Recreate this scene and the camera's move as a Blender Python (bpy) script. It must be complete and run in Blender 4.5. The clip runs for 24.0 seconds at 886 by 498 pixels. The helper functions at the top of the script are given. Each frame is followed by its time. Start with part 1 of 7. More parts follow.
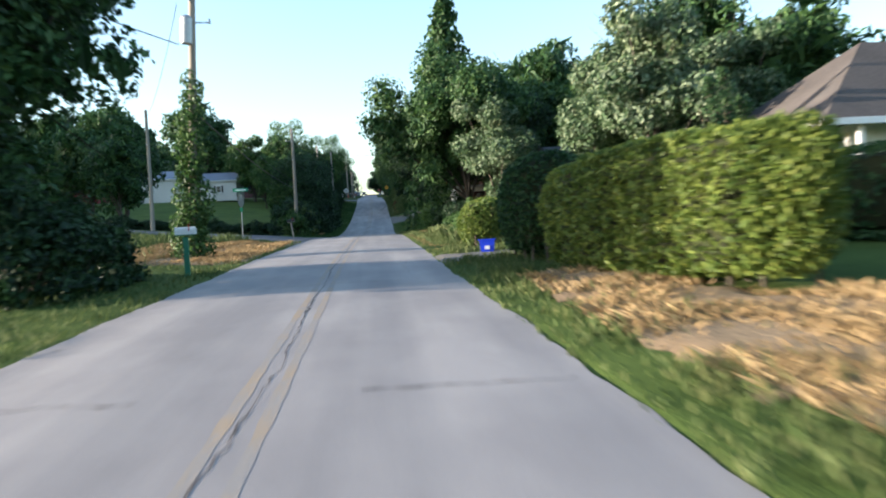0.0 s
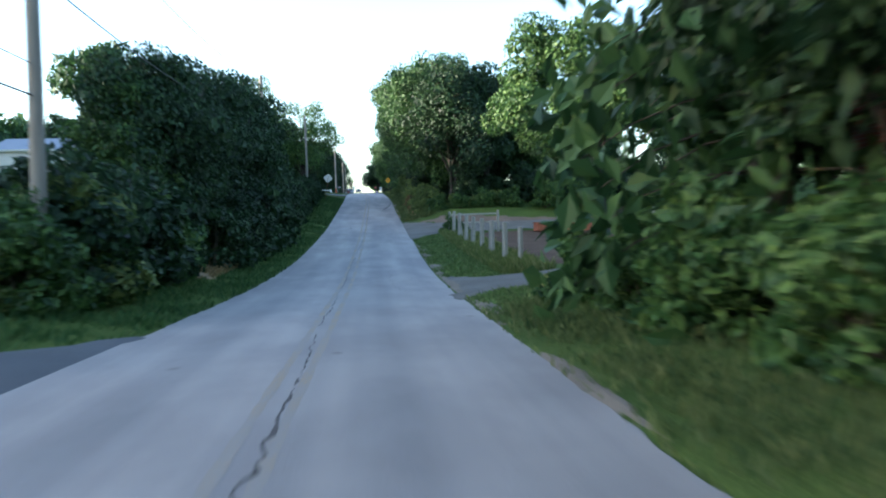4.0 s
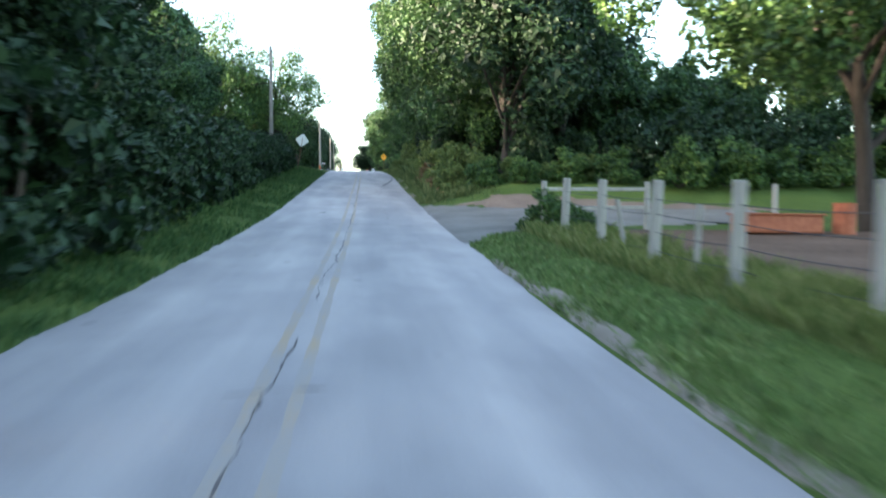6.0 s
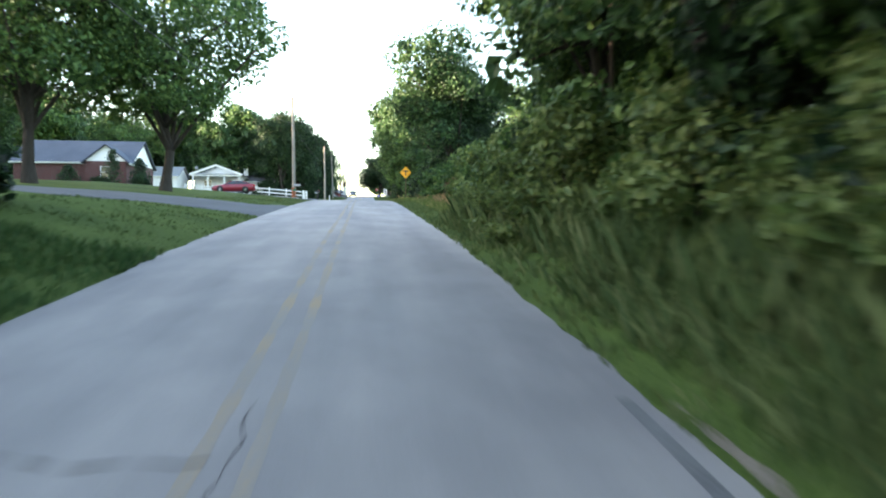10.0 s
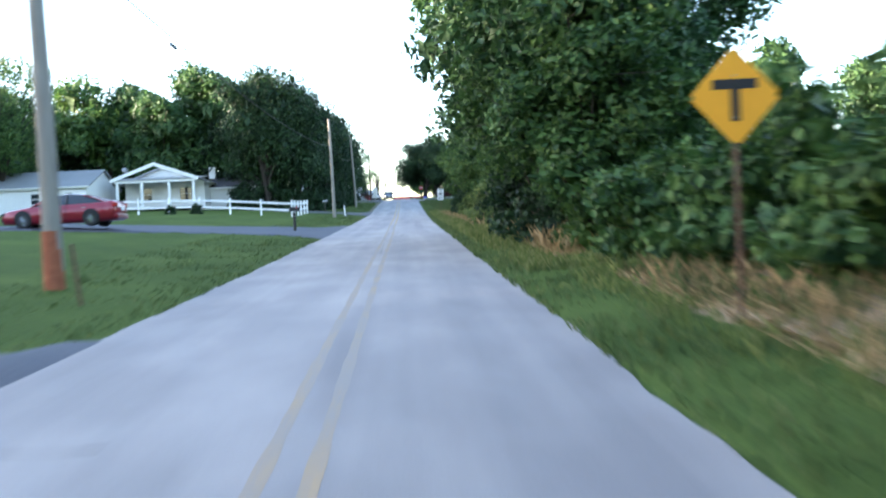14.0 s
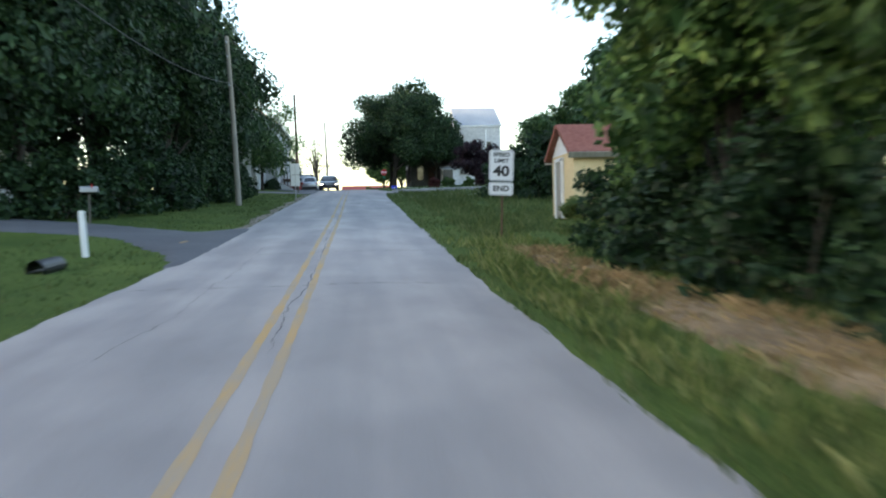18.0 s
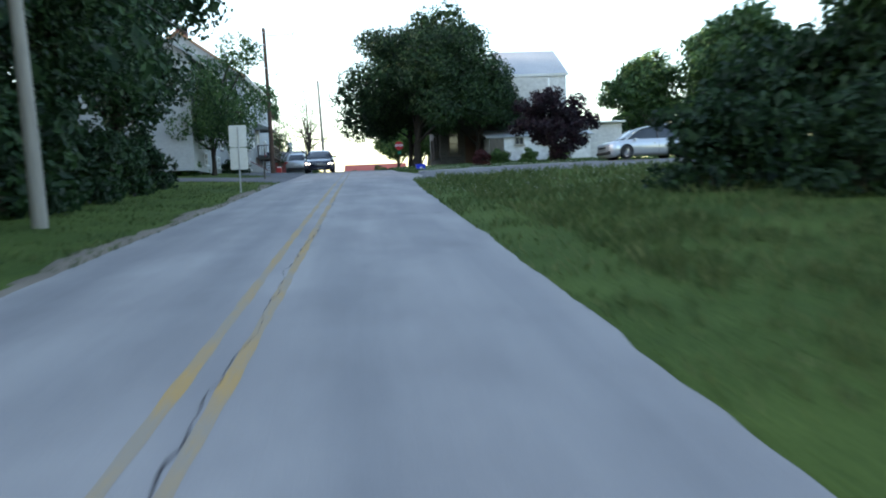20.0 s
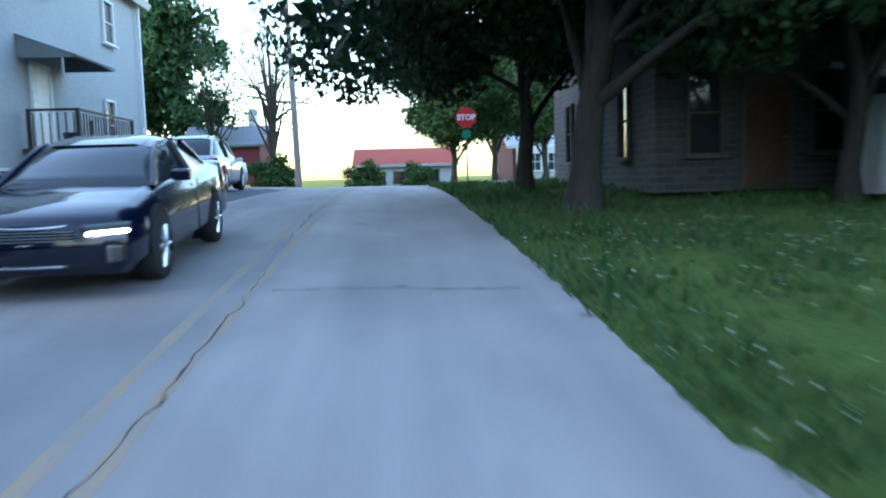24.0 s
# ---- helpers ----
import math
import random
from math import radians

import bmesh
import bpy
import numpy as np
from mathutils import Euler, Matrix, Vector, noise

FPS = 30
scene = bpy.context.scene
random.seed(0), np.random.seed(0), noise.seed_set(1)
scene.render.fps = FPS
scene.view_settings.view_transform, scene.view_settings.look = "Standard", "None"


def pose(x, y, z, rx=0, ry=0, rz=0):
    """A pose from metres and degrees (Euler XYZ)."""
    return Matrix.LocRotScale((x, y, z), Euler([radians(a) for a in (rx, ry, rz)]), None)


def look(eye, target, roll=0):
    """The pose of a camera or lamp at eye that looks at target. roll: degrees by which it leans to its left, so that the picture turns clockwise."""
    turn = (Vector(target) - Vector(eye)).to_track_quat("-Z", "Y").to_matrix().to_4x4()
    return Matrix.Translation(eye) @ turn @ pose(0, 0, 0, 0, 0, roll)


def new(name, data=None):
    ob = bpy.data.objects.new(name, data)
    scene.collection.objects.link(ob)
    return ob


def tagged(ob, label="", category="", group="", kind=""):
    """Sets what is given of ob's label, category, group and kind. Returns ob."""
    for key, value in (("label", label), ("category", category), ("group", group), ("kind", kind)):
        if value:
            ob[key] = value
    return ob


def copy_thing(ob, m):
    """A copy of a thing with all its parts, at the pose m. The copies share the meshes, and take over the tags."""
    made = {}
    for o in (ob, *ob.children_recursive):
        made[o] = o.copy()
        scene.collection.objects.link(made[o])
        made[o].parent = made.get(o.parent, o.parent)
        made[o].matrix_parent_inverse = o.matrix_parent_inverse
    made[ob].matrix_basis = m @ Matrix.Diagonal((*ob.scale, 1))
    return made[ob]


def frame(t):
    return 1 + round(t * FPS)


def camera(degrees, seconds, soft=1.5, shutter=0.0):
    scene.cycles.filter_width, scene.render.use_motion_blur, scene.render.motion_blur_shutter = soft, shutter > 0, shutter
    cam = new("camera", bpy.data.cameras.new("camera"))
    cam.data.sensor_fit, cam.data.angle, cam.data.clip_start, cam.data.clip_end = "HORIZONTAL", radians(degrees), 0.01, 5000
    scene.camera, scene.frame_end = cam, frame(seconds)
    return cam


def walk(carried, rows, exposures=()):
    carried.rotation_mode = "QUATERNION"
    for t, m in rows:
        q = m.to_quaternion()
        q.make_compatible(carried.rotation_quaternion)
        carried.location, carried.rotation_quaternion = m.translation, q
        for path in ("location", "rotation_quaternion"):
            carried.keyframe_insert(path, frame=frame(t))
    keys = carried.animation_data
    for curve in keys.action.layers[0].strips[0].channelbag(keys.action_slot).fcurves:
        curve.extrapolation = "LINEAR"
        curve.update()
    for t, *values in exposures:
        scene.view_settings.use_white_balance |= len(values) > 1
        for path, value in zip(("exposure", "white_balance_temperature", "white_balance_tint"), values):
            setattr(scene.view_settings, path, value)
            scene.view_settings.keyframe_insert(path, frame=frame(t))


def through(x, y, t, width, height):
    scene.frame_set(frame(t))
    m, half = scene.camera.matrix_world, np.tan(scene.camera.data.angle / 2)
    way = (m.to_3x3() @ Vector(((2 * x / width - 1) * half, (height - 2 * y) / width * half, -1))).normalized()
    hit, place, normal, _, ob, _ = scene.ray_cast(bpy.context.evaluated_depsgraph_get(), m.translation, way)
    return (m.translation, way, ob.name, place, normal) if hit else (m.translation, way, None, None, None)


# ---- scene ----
EXPOSURES = [(0.0, 2.05, 6100, 10), (1.0, 2.2, 5700, 9), (2.5, 2.19, 5500, 8), (3.5, 2.4, 5700, 10), (5.5, 3.54, 6550, 15), (7.0, 3.5, 6850, 14), (8.0, 3.89, 7100, 14), (9.0, 3.92, 7450, 16), (10.5, 3.5, 7300, 14), (12.0, 3.43, 7100, 18), (13.0, 3.18, 6500, 17), (14.0, 3.38, 6250, 16), (15.0, 3.05, 6400, 15), (17.0, 3.0, 6900, 14), (19.0, 2.8, 7400, 17), (20.0, 2.9, 6900, 15), (22.0, 3.42, 6100, 14), (24.0, 3.28, 5900, 14)]
cam = camera(59.80, 24.0, soft=1.9, shutter=0.5)
PATH = [
    (0.00, 0.966, 0.000, 1.800, 88.80, 3.10, -5.18),
    (0.50, 0.861, 6.282, 2.064, 88.20, 3.40, -4.78),
    (1.00, 0.848, 12.600, 2.284, 87.90, 2.40, -5.38),
    (1.50, 0.791, 18.922, 2.548, 87.50, 1.90, -4.98),
    (2.00, 0.786, 25.327, 2.724, 86.00, 2.10, -4.48),
    (2.50, 0.729, 31.649, 2.856, 86.40, 3.80, -2.98),
    (3.00, 0.752, 37.875, 3.076, 91.80, 2.80, -3.68),
    (3.50, 0.851, 43.963, 3.252, 90.00, 1.80, -5.28),
    (4.00, 0.861, 50.188, 3.362, 89.03, 1.38, -5.62),
    (4.50, 0.811, 56.549, 3.369, 88.05, 0.95, -5.96),
    (5.00, 0.761, 63.044, 3.326, 87.07, 0.53, -6.31),
    (5.50, 0.771, 69.669, 3.418, 86.10, 0.10, -6.65),
    (6.00, 0.866, 76.435, 3.592, 88.30, -0.70, -6.45),
    (6.50, 0.890, 83.049, 3.963, 90.80, 0.00, -6.75),
    (7.00, 1.003, 89.973, 4.387, 89.60, 1.60, -6.85),
    (7.50, 1.169, 96.892, 4.917, 86.30, 0.80, -5.15),
    (8.00, 1.258, 103.605, 5.500, 89.10, -0.80, -5.55),
    (8.50, 1.381, 110.155, 6.136, 90.90, -1.60, -5.05),
    (9.00, 1.486, 116.547, 6.825, 90.10, -0.50, -4.95),
    (9.50, 1.647, 122.506, 7.514, 90.20, -0.90, -5.85),
    (10.00, 1.743, 128.888, 8.195, 89.40, -0.23, -5.65),
    (10.50, 1.782, 135.627, 8.808, 88.60, 0.45, -5.44),
    (11.00, 1.789, 142.637, 9.398, 87.80, 1.12, -5.24),
    (11.50, 1.788, 149.831, 9.976, 87.00, 1.80, -5.04),
    (12.00, 1.886, 157.535, 10.674, 87.90, 2.40, -4.04),
    (12.50, 1.795, 164.349, 11.126, 87.50, 3.40, -4.34),
    (13.00, 1.713, 171.275, 11.691, 88.30, 2.40, -4.74),
    (13.50, 1.631, 178.201, 12.143, 87.00, 3.20, -2.24),
    (14.00, 1.558, 185.239, 12.595, 88.90, 2.60, -2.54),
    (14.50, 1.496, 192.391, 12.934, 91.20, 3.10, -4.04),
    (15.00, 1.575, 199.869, 13.273, 90.70, 2.50, -4.04),
    (15.50, 1.410, 207.143, 13.725, 91.20, 1.60, -4.14),
    (16.00, 1.376, 214.632, 13.951, 88.30, 2.10, -4.64),
    (16.50, 1.333, 222.008, 14.403, 90.80, 2.10, -4.04),
    (17.00, 1.383, 229.149, 14.629, 89.40, 2.60, -4.84),
    (17.50, 1.414, 236.065, 14.968, 88.50, 1.30, -5.24),
    (18.00, 1.435, 242.868, 15.307, 88.20, 1.40, -6.04),
    (18.50, 1.558, 249.548, 15.646, 85.80, 1.30, -5.04),
    (19.00, 1.560, 256.127, 15.985, 85.30, 2.30, -5.54),
    (19.50, 1.552, 262.592, 16.324, 86.10, 2.40, -5.64),
    (20.00, 1.507, 268.985, 16.773, 86.47, 2.55, -5.40),
    (20.50, 1.421, 275.114, 17.350, 86.85, 2.70, -5.16),
    (21.00, 1.356, 280.970, 17.921, 87.22, 2.85, -4.91),
    (21.50, 1.377, 286.548, 18.350, 87.60, 3.00, -4.67),
    (22.00, 1.441, 292.060, 18.625, 87.40, 0.70, -5.07),
    (22.50, 1.544, 297.418, 18.975, 85.20, 1.00, -4.27),
    (23.00, 1.697, 302.471, 19.325, 85.00, 1.00, -5.07),
    (23.50, 1.737, 307.057, 19.625, 85.60, 1.10, -4.47),
    (24.00, 1.716, 311.498, 19.925, 84.60, 1.60, -3.47),
]
walk(cam, [(r[0], pose(*r[1:])) for r in PATH], EXPOSURES)

# ---- light ----
SUN_EL, SUN_AZ = radians(8.0), radians(270.0)
world = bpy.data.worlds.new("evening_sky")
scene.world = world
world.use_nodes = True
wt = world.node_tree
wt.nodes.clear()
sky = wt.nodes.new("ShaderNodeTexSky")
sky.sky_type, sky.sun_disc = "NISHITA", False
sky.sun_elevation, sky.sun_rotation = SUN_EL, SUN_AZ
sky.air_density, sky.dust_density, sky.ozone_density = 1.0, 1.2, 1.5
back = wt.nodes.new("ShaderNodeBackground")
back.inputs["Strength"].default_value = 0.15
wout = wt.nodes.new("ShaderNodeOutputWorld")
wt.links.new(sky.outputs["Color"], back.inputs["Color"])
wt.links.new(back.outputs["Background"], wout.inputs["Surface"])
sun = new("sun", bpy.data.lights.new("sun", "SUN"))
sun.data.energy, sun.data.angle, sun.data.color = 4.5, radians(0.6), (1.0, 0.84, 0.66)
sun_dir = Vector((math.sin(SUN_AZ) * math.cos(SUN_EL), math.cos(SUN_AZ) * math.cos(SUN_EL), math.sin(SUN_EL)))
sun.matrix_world = look(sun_dir * 100, (0, 0, 0))

# ---- materials ----
def links(nt, a, b):
    nt.links.new(a, b)


def surface(name, low, high, scale=6.0, rough=0.8, bump=0.15, metal=0.0, detail=6.0, large=0.35, blot=0.5, spec=0.3, per_object=0.0, stretch=(1, 1, 1)):
    """Two colours mixed by a fine and a broad noise, with relief from the fine one."""
    m = bpy.data.materials.new(name)
    m.use_nodes = True
    nt = m.node_tree
    p = nt.nodes["Principled BSDF"]
    co = nt.nodes.new("ShaderNodeTexCoord")
    mp = nt.nodes.new("ShaderNodeMapping")
    mp.inputs["Scale"].default_value = stretch
    links(nt, co.outputs["Object"], mp.inputs["Vector"])
    fine, broad = nt.nodes.new("ShaderNodeTexNoise"), nt.nodes.new("ShaderNodeTexNoise")
    for n, s in ((fine, scale), (broad, large)):
        n.inputs["Scale"].default_value, n.inputs["Detail"].default_value = s, detail
        links(nt, mp.outputs["Vector"], n.inputs["Vector"])
    mix = nt.nodes.new("ShaderNodeMix")
    mix.data_type = "FLOAT"
    mix.inputs[0].default_value = blot
    links(nt, fine.outputs["Fac"], mix.inputs[2])
    links(nt, broad.outputs["Fac"], mix.inputs[3])
    fac = mix.outputs[0]
    if per_object:
        oi = nt.nodes.new("ShaderNodeObjectInfo")
        ad = nt.nodes.new("ShaderNodeMath")
        ad.operation = "MULTIPLY_ADD"
        ad.inputs[1].default_value = per_object
        links(nt, oi.outputs["Random"], ad.inputs[0])
        links(nt, fac, ad.inputs[2])
        sb = nt.nodes.new("ShaderNodeMath")
        sb.operation = "SUBTRACT"
        sb.inputs[1].default_value = per_object / 2
        links(nt, ad.outputs[0], sb.inputs[0])
        fac = sb.outputs[0]
    ramp = nt.nodes.new("ShaderNodeValToRGB")
    ramp.color_ramp.elements[0].position, ramp.color_ramp.elements[1].position = 0.32, 0.68
    ramp.color_ramp.elements[0].color, ramp.color_ramp.elements[1].color = (*low, 1), (*high, 1)
    links(nt, fac, ramp.inputs["Fac"])
    links(nt, ramp.outputs["Color"], p.inputs["Base Color"])
    p.inputs["Roughness"].default_value, p.inputs["Metallic"].default_value = rough, metal
    p.inputs["Specular IOR Level"].default_value = spec
    if bump:
        b = nt.nodes.new("ShaderNodeBump")
        b.inputs["Strength"].default_value, b.inputs["Distance"].default_value = bump, 0.03
        links(nt, fine.outputs["Fac"], b.inputs["Height"])
        links(nt, b.outputs["Normal"], p.inputs["Normal"])
    return m


def leaf_mat(name, dark, mid, light, gloss=0.45, through=0.28, hue_obj=0.25):
    """Foliage: every leaf its own shade, part of the light passes through it."""
    m = bpy.data.materials.new(name)
    m.use_nodes = True
    nt = m.node_tree
    p, out = nt.nodes["Principled BSDF"], nt.nodes["Material Output"]
    geo, oi = nt.nodes.new("ShaderNodeNewGeometry"), nt.nodes.new("ShaderNodeObjectInfo")
    co = nt.nodes.new("ShaderNodeTexCoord")
    nz = nt.nodes.new("ShaderNodeTexNoise")
    nz.inputs["Scale"].default_value = 0.55
    links(nt, co.outputs["Object"], nz.inputs["Vector"])
    a = nt.nodes.new("ShaderNodeMath")
    a.operation = "MULTIPLY_ADD"
    a.inputs[1].default_value = hue_obj
    links(nt, oi.outputs["Random"], a.inputs[0])
    links(nt, geo.outputs["Random Per Island"], a.inputs[2])
    b = nt.nodes.new("ShaderNodeMath")
    b.operation = "MULTIPLY_ADD"
    b.inputs[1].default_value = 0.9
    links(nt, nz.outputs["Fac"], b.inputs[0])
    links(nt, a.outputs[0], b.inputs[2])
    s = nt.nodes.new("ShaderNodeMath")
    s.operation = "MULTIPLY"
    s.inputs[1].default_value = 1 / (1.9 + hue_obj)
    links(nt, b.outputs[0], s.inputs[0])
    ramp = nt.nodes.new("ShaderNodeValToRGB")
    e = ramp.color_ramp.elements
    e[0].position, e[1].position = 0.22, 0.8
    e[0].color, e[1].color = (*dark, 1), (*light, 1)
    k = e.new(0.5)
    k.color = (*mid, 1)
    links(nt, s.outputs[0], ramp.inputs["Fac"])
    links(nt, ramp.outputs["Color"], p.inputs["Base Color"])
    p.inputs["Roughness"].default_value = gloss + 0.1
    p.inputs["Specular IOR Level"].default_value = 0.28
    tr = nt.nodes.new("ShaderNodeBsdfTranslucent")
    links(nt, ramp.outputs["Color"], tr.inputs["Color"])
    mx = nt.nodes.new("ShaderNodeMixShader")
    mx.inputs[0].default_value = through
    links(nt, p.outputs[0], mx.inputs[1])
    links(nt, tr.outputs[0], mx.inputs[2])
    links(nt, mx.outputs[0], out.inputs["Surface"])
    return m


LEAF = leaf_mat("leaf_green", (0.016, 0.044, 0.014), (0.05, 0.112, 0.028), (0.125, 0.20, 0.052))
LEAF_DARK = leaf_mat("leaf_dark", (0.010, 0.030, 0.012), (0.034, 0.084, 0.027), (0.085, 0.155, 0.048))
LEAF_SILVER = leaf_mat("leaf_silver", (0.03, 0.065, 0.028), (0.08, 0.135, 0.06), (0.24, 0.29, 0.19), gloss=0.4)
LEAF_HEDGE = leaf_mat("leaf_hedge", (0.045, 0.085, 0.015), (0.11, 0.16, 0.028), (0.21, 0.24, 0.05))
LEAF_WILLOW = leaf_mat("leaf_willow", (0.038, 0.074, 0.02), (0.09, 0.14, 0.036), (0.19, 0.225, 0.07))
# darkest copy of the leaf green, deep crown shade put into the colour
LEAF_DEEP_SHADE = leaf_mat("leaf_deep_shade", (0.006, 0.018, 0.008), (0.018, 0.046, 0.018), (0.044, 0.09, 0.03))
LEAF_BRONZE = leaf_mat("leaf_bronze", (0.07, 0.05, 0.022), (0.14, 0.09, 0.04), (0.24, 0.14, 0.07))
LEAF_PURPLE = leaf_mat("leaf_purple", (0.008, 0.0035, 0.007), (0.018, 0.007, 0.013), (0.036, 0.014, 0.024))
LEAF_RED = leaf_mat("leaf_red", (0.03, 0.007, 0.009), (0.06, 0.012, 0.014), (0.10, 0.025, 0.023))
BLADE = leaf_mat("grass_blade", (0.042, 0.078, 0.022), (0.09, 0.13, 0.04), (0.185, 0.20, 0.08), gloss=0.6)
BLADE_FRESH = leaf_mat("fresh_grass_blade", (0.07, 0.13, 0.035), (0.13, 0.21, 0.06), (0.24, 0.30, 0.11), gloss=0.6)
BLADE_LAWN = leaf_mat("shaded_lawn_blade", (0.028, 0.075, 0.022), (0.056, 0.125, 0.036), (0.12, 0.185, 0.062), gloss=0.6)
BLADE_PALE = leaf_mat("seeding_grass_blade", (0.085, 0.125, 0.034), (0.165, 0.205, 0.058), (0.31, 0.30, 0.13), gloss=0.7)
STRAW = leaf_mat("straw_blade", (0.22, 0.15, 0.075), (0.36, 0.25, 0.125), (0.50, 0.38, 0.21), gloss=0.7)
CLOVER = leaf_mat("clover_white", (0.5, 0.52, 0.42), (0.65, 0.65, 0.58), (0.8, 0.8, 0.74), gloss=0.7)
# darker copy of the bark, with the shade on roadside trunks in its colour
BARK_SHADED = surface("shaded_bark", (0.022, 0.018, 0.015), (0.06, 0.05, 0.042), 14, 0.95, 0.6, stretch=(1, 1, 0.25))
OLD_POST = surface("old_post_wood", (0.055, 0.05, 0.042), (0.15, 0.135, 0.115), 16, 0.92, 0.4, stretch=(1, 1, 0.1))
BARK = surface("bark", (0.045, 0.035, 0.028), (0.12, 0.10, 0.08), 14, 0.95, 0.6, stretch=(1, 1, 0.25))
POLE_WOOD = surface("weathered_pole_wood", (0.17, 0.15, 0.125), (0.33, 0.30, 0.26), 18, 0.9, 0.3, stretch=(1, 1, 0.06))
GREY_WOOD = surface("grey_weathered_wood", (0.20, 0.185, 0.16), (0.40, 0.38, 0.33), 16, 0.92, 0.4, stretch=(1, 1, 0.1))


def road_material():
    """Worn asphalt: fine grit, faint bands along the wheel tracks, soft stains, small dark spots."""
    m = bpy.data.materials.new("worn_asphalt")
    m.use_nodes = True
    nt = m.node_tree
    p = nt.nodes["Principled BSDF"]
    co = nt.nodes.new("ShaderNodeTexCoord")

    def nz(scale, stretch, detail=4.0):
        mp, n = nt.nodes.new("ShaderNodeMapping"), nt.nodes.new("ShaderNodeTexNoise")
        mp.inputs["Scale"].default_value = stretch
        n.inputs["Scale"].default_value, n.inputs["Detail"].default_value = scale, detail
        links(nt, co.outputs["Object"], mp.inputs["Vector"])
        links(nt, mp.outputs["Vector"], n.inputs["Vector"])
        return n.outputs["Fac"]

    def mix(kind, fac, a, b):
        n = nt.nodes.new("ShaderNodeMix")
        n.data_type, n.blend_type = "RGBA", kind
        for i, v in ((0, fac), (6, a), (7, b)):
            if isinstance(v, (float, tuple)):
                n.inputs[i].default_value = v
            else:
                links(nt, v, n.inputs[i])
        return n.outputs[2]

    def ramp(fac, a, b, ca, cb):
        n = nt.nodes.new("ShaderNodeValToRGB")
        e = n.color_ramp.elements
        e[0].position, e[1].position, e[0].color, e[1].color = a, b, (*ca, 1), (*cb, 1)
        links(nt, fac, n.inputs["Fac"])
        return n.outputs["Color"]

    base = ramp(nz(0.16, (1, 0.35, 1), 3), 0.3, 0.7, (0.275, 0.256, 0.25), (0.335, 0.308, 0.295))
    bands = ramp(nz(1.15, (1, 0.012, 1), 3), 0.36, 0.64, (0.82, 0.82, 0.84), (1.10, 1.08, 1.07))
    c = mix("MULTIPLY", 1.0, base, bands)
    stain = ramp(nz(0.9, (1, 0.5, 1), 5), 0.40, 0.62, (0.84, 0.84, 0.85), (1.08, 1.08, 1.07))
    c = mix("MULTIPLY", 0.8, c, stain)
    grit = ramp(nz(160, (1, 1, 1), 2), 0.3, 0.7, (0.82, 0.82, 0.82), (1.14, 1.14, 1.13))
    c = mix("MULTIPLY", 1.0, c, grit)
    vor = nt.nodes.new("ShaderNodeTexVoronoi")
    vor.inputs["Scale"].default_value = 0.55
    links(nt, co.outputs["Object"], vor.inputs["Vector"])
    spots = ramp(vor.outputs["Distance"], 0.03, 0.055, (0.55, 0.54, 0.54), (1, 1, 1))
    c = mix("MULTIPLY", 0.8, c, spots)
    links(nt, c, p.inputs["Base Color"])
    p.inputs["Roughness"].default_value, p.inputs["Specular IOR Level"].default_value = 0.78, 0.35
    b = nt.nodes.new("ShaderNodeBump")
    b.inputs["Strength"].default_value, b.inputs["Distance"].default_value = 0.25, 0.01
    links(nt, nz(90, (1, 1, 1), 3), b.inputs["Height"])
    links(nt, b.outputs["Normal"], p.inputs["Normal"])
    return m


ASPHALT = road_material()
ASPHALT_DARK = surface("dark_asphalt", (0.06, 0.062, 0.07), (0.12, 0.122, 0.13), 40, 0.85, 0.3, large=0.4)
GRAVEL = surface("gravel", (0.10, 0.092, 0.082), (0.215, 0.20, 0.18), 45, 0.97, 0.5, large=0.6, spec=0.1)
CONCRETE = surface("old_concrete", (0.28, 0.275, 0.265), (0.42, 0.415, 0.40), 20, 0.9, 0.25, large=0.7)
WHITE = surface("white_paint", (0.66, 0.66, 0.65), (0.82, 0.82, 0.81), 5, 0.6, 0.05, large=0.5)


def plain(name, colour, rough=0.5, metal=0.0, vary=0.12, scale=8.0, bump=0.03, spec=0.4, coat=0.0):
    lo = tuple(max(c * (1 - vary), 0) for c in colour)
    hi = tuple(min(c * (1 + vary), 1) for c in colour)
    m = surface(name, lo, hi, scale, rough, bump, metal, spec=spec)
    m.node_tree.nodes["Principled BSDF"].inputs["Coat Weight"].default_value = coat
    return m


def banded(name, low, high, pitch, axis="Z", depth=0.02, rough=0.6, vertical=False):
    """Boards or courses: relief and a faint line at a fixed pitch."""
    m = surface(name, low, high, 7, rough, 0.0, large=0.4)
    nt = m.node_tree
    p = nt.nodes["Principled BSDF"]
    co, sep, mul, fr = (nt.nodes.new(k) for k in ("ShaderNodeTexCoord", "ShaderNodeSeparateXYZ", "ShaderNodeMath", "ShaderNodeMath"))
    links(nt, co.outputs["Object"], sep.inputs[0])
    mul.operation, fr.operation = "DIVIDE", "FRACT"
    mul.inputs[1].default_value = pitch
    links(nt, sep.outputs[axis], mul.inputs[0])
    links(nt, mul.outputs[0], fr.inputs[0])
    b = nt.nodes.new("ShaderNodeBump")
    b.inputs["Strength"].default_value, b.inputs["Distance"].default_value = 0.8, depth
    links(nt, fr.outputs[0], b.inputs["Height"])
    links(nt, b.outputs["Normal"], p.inputs["Normal"])
    return m


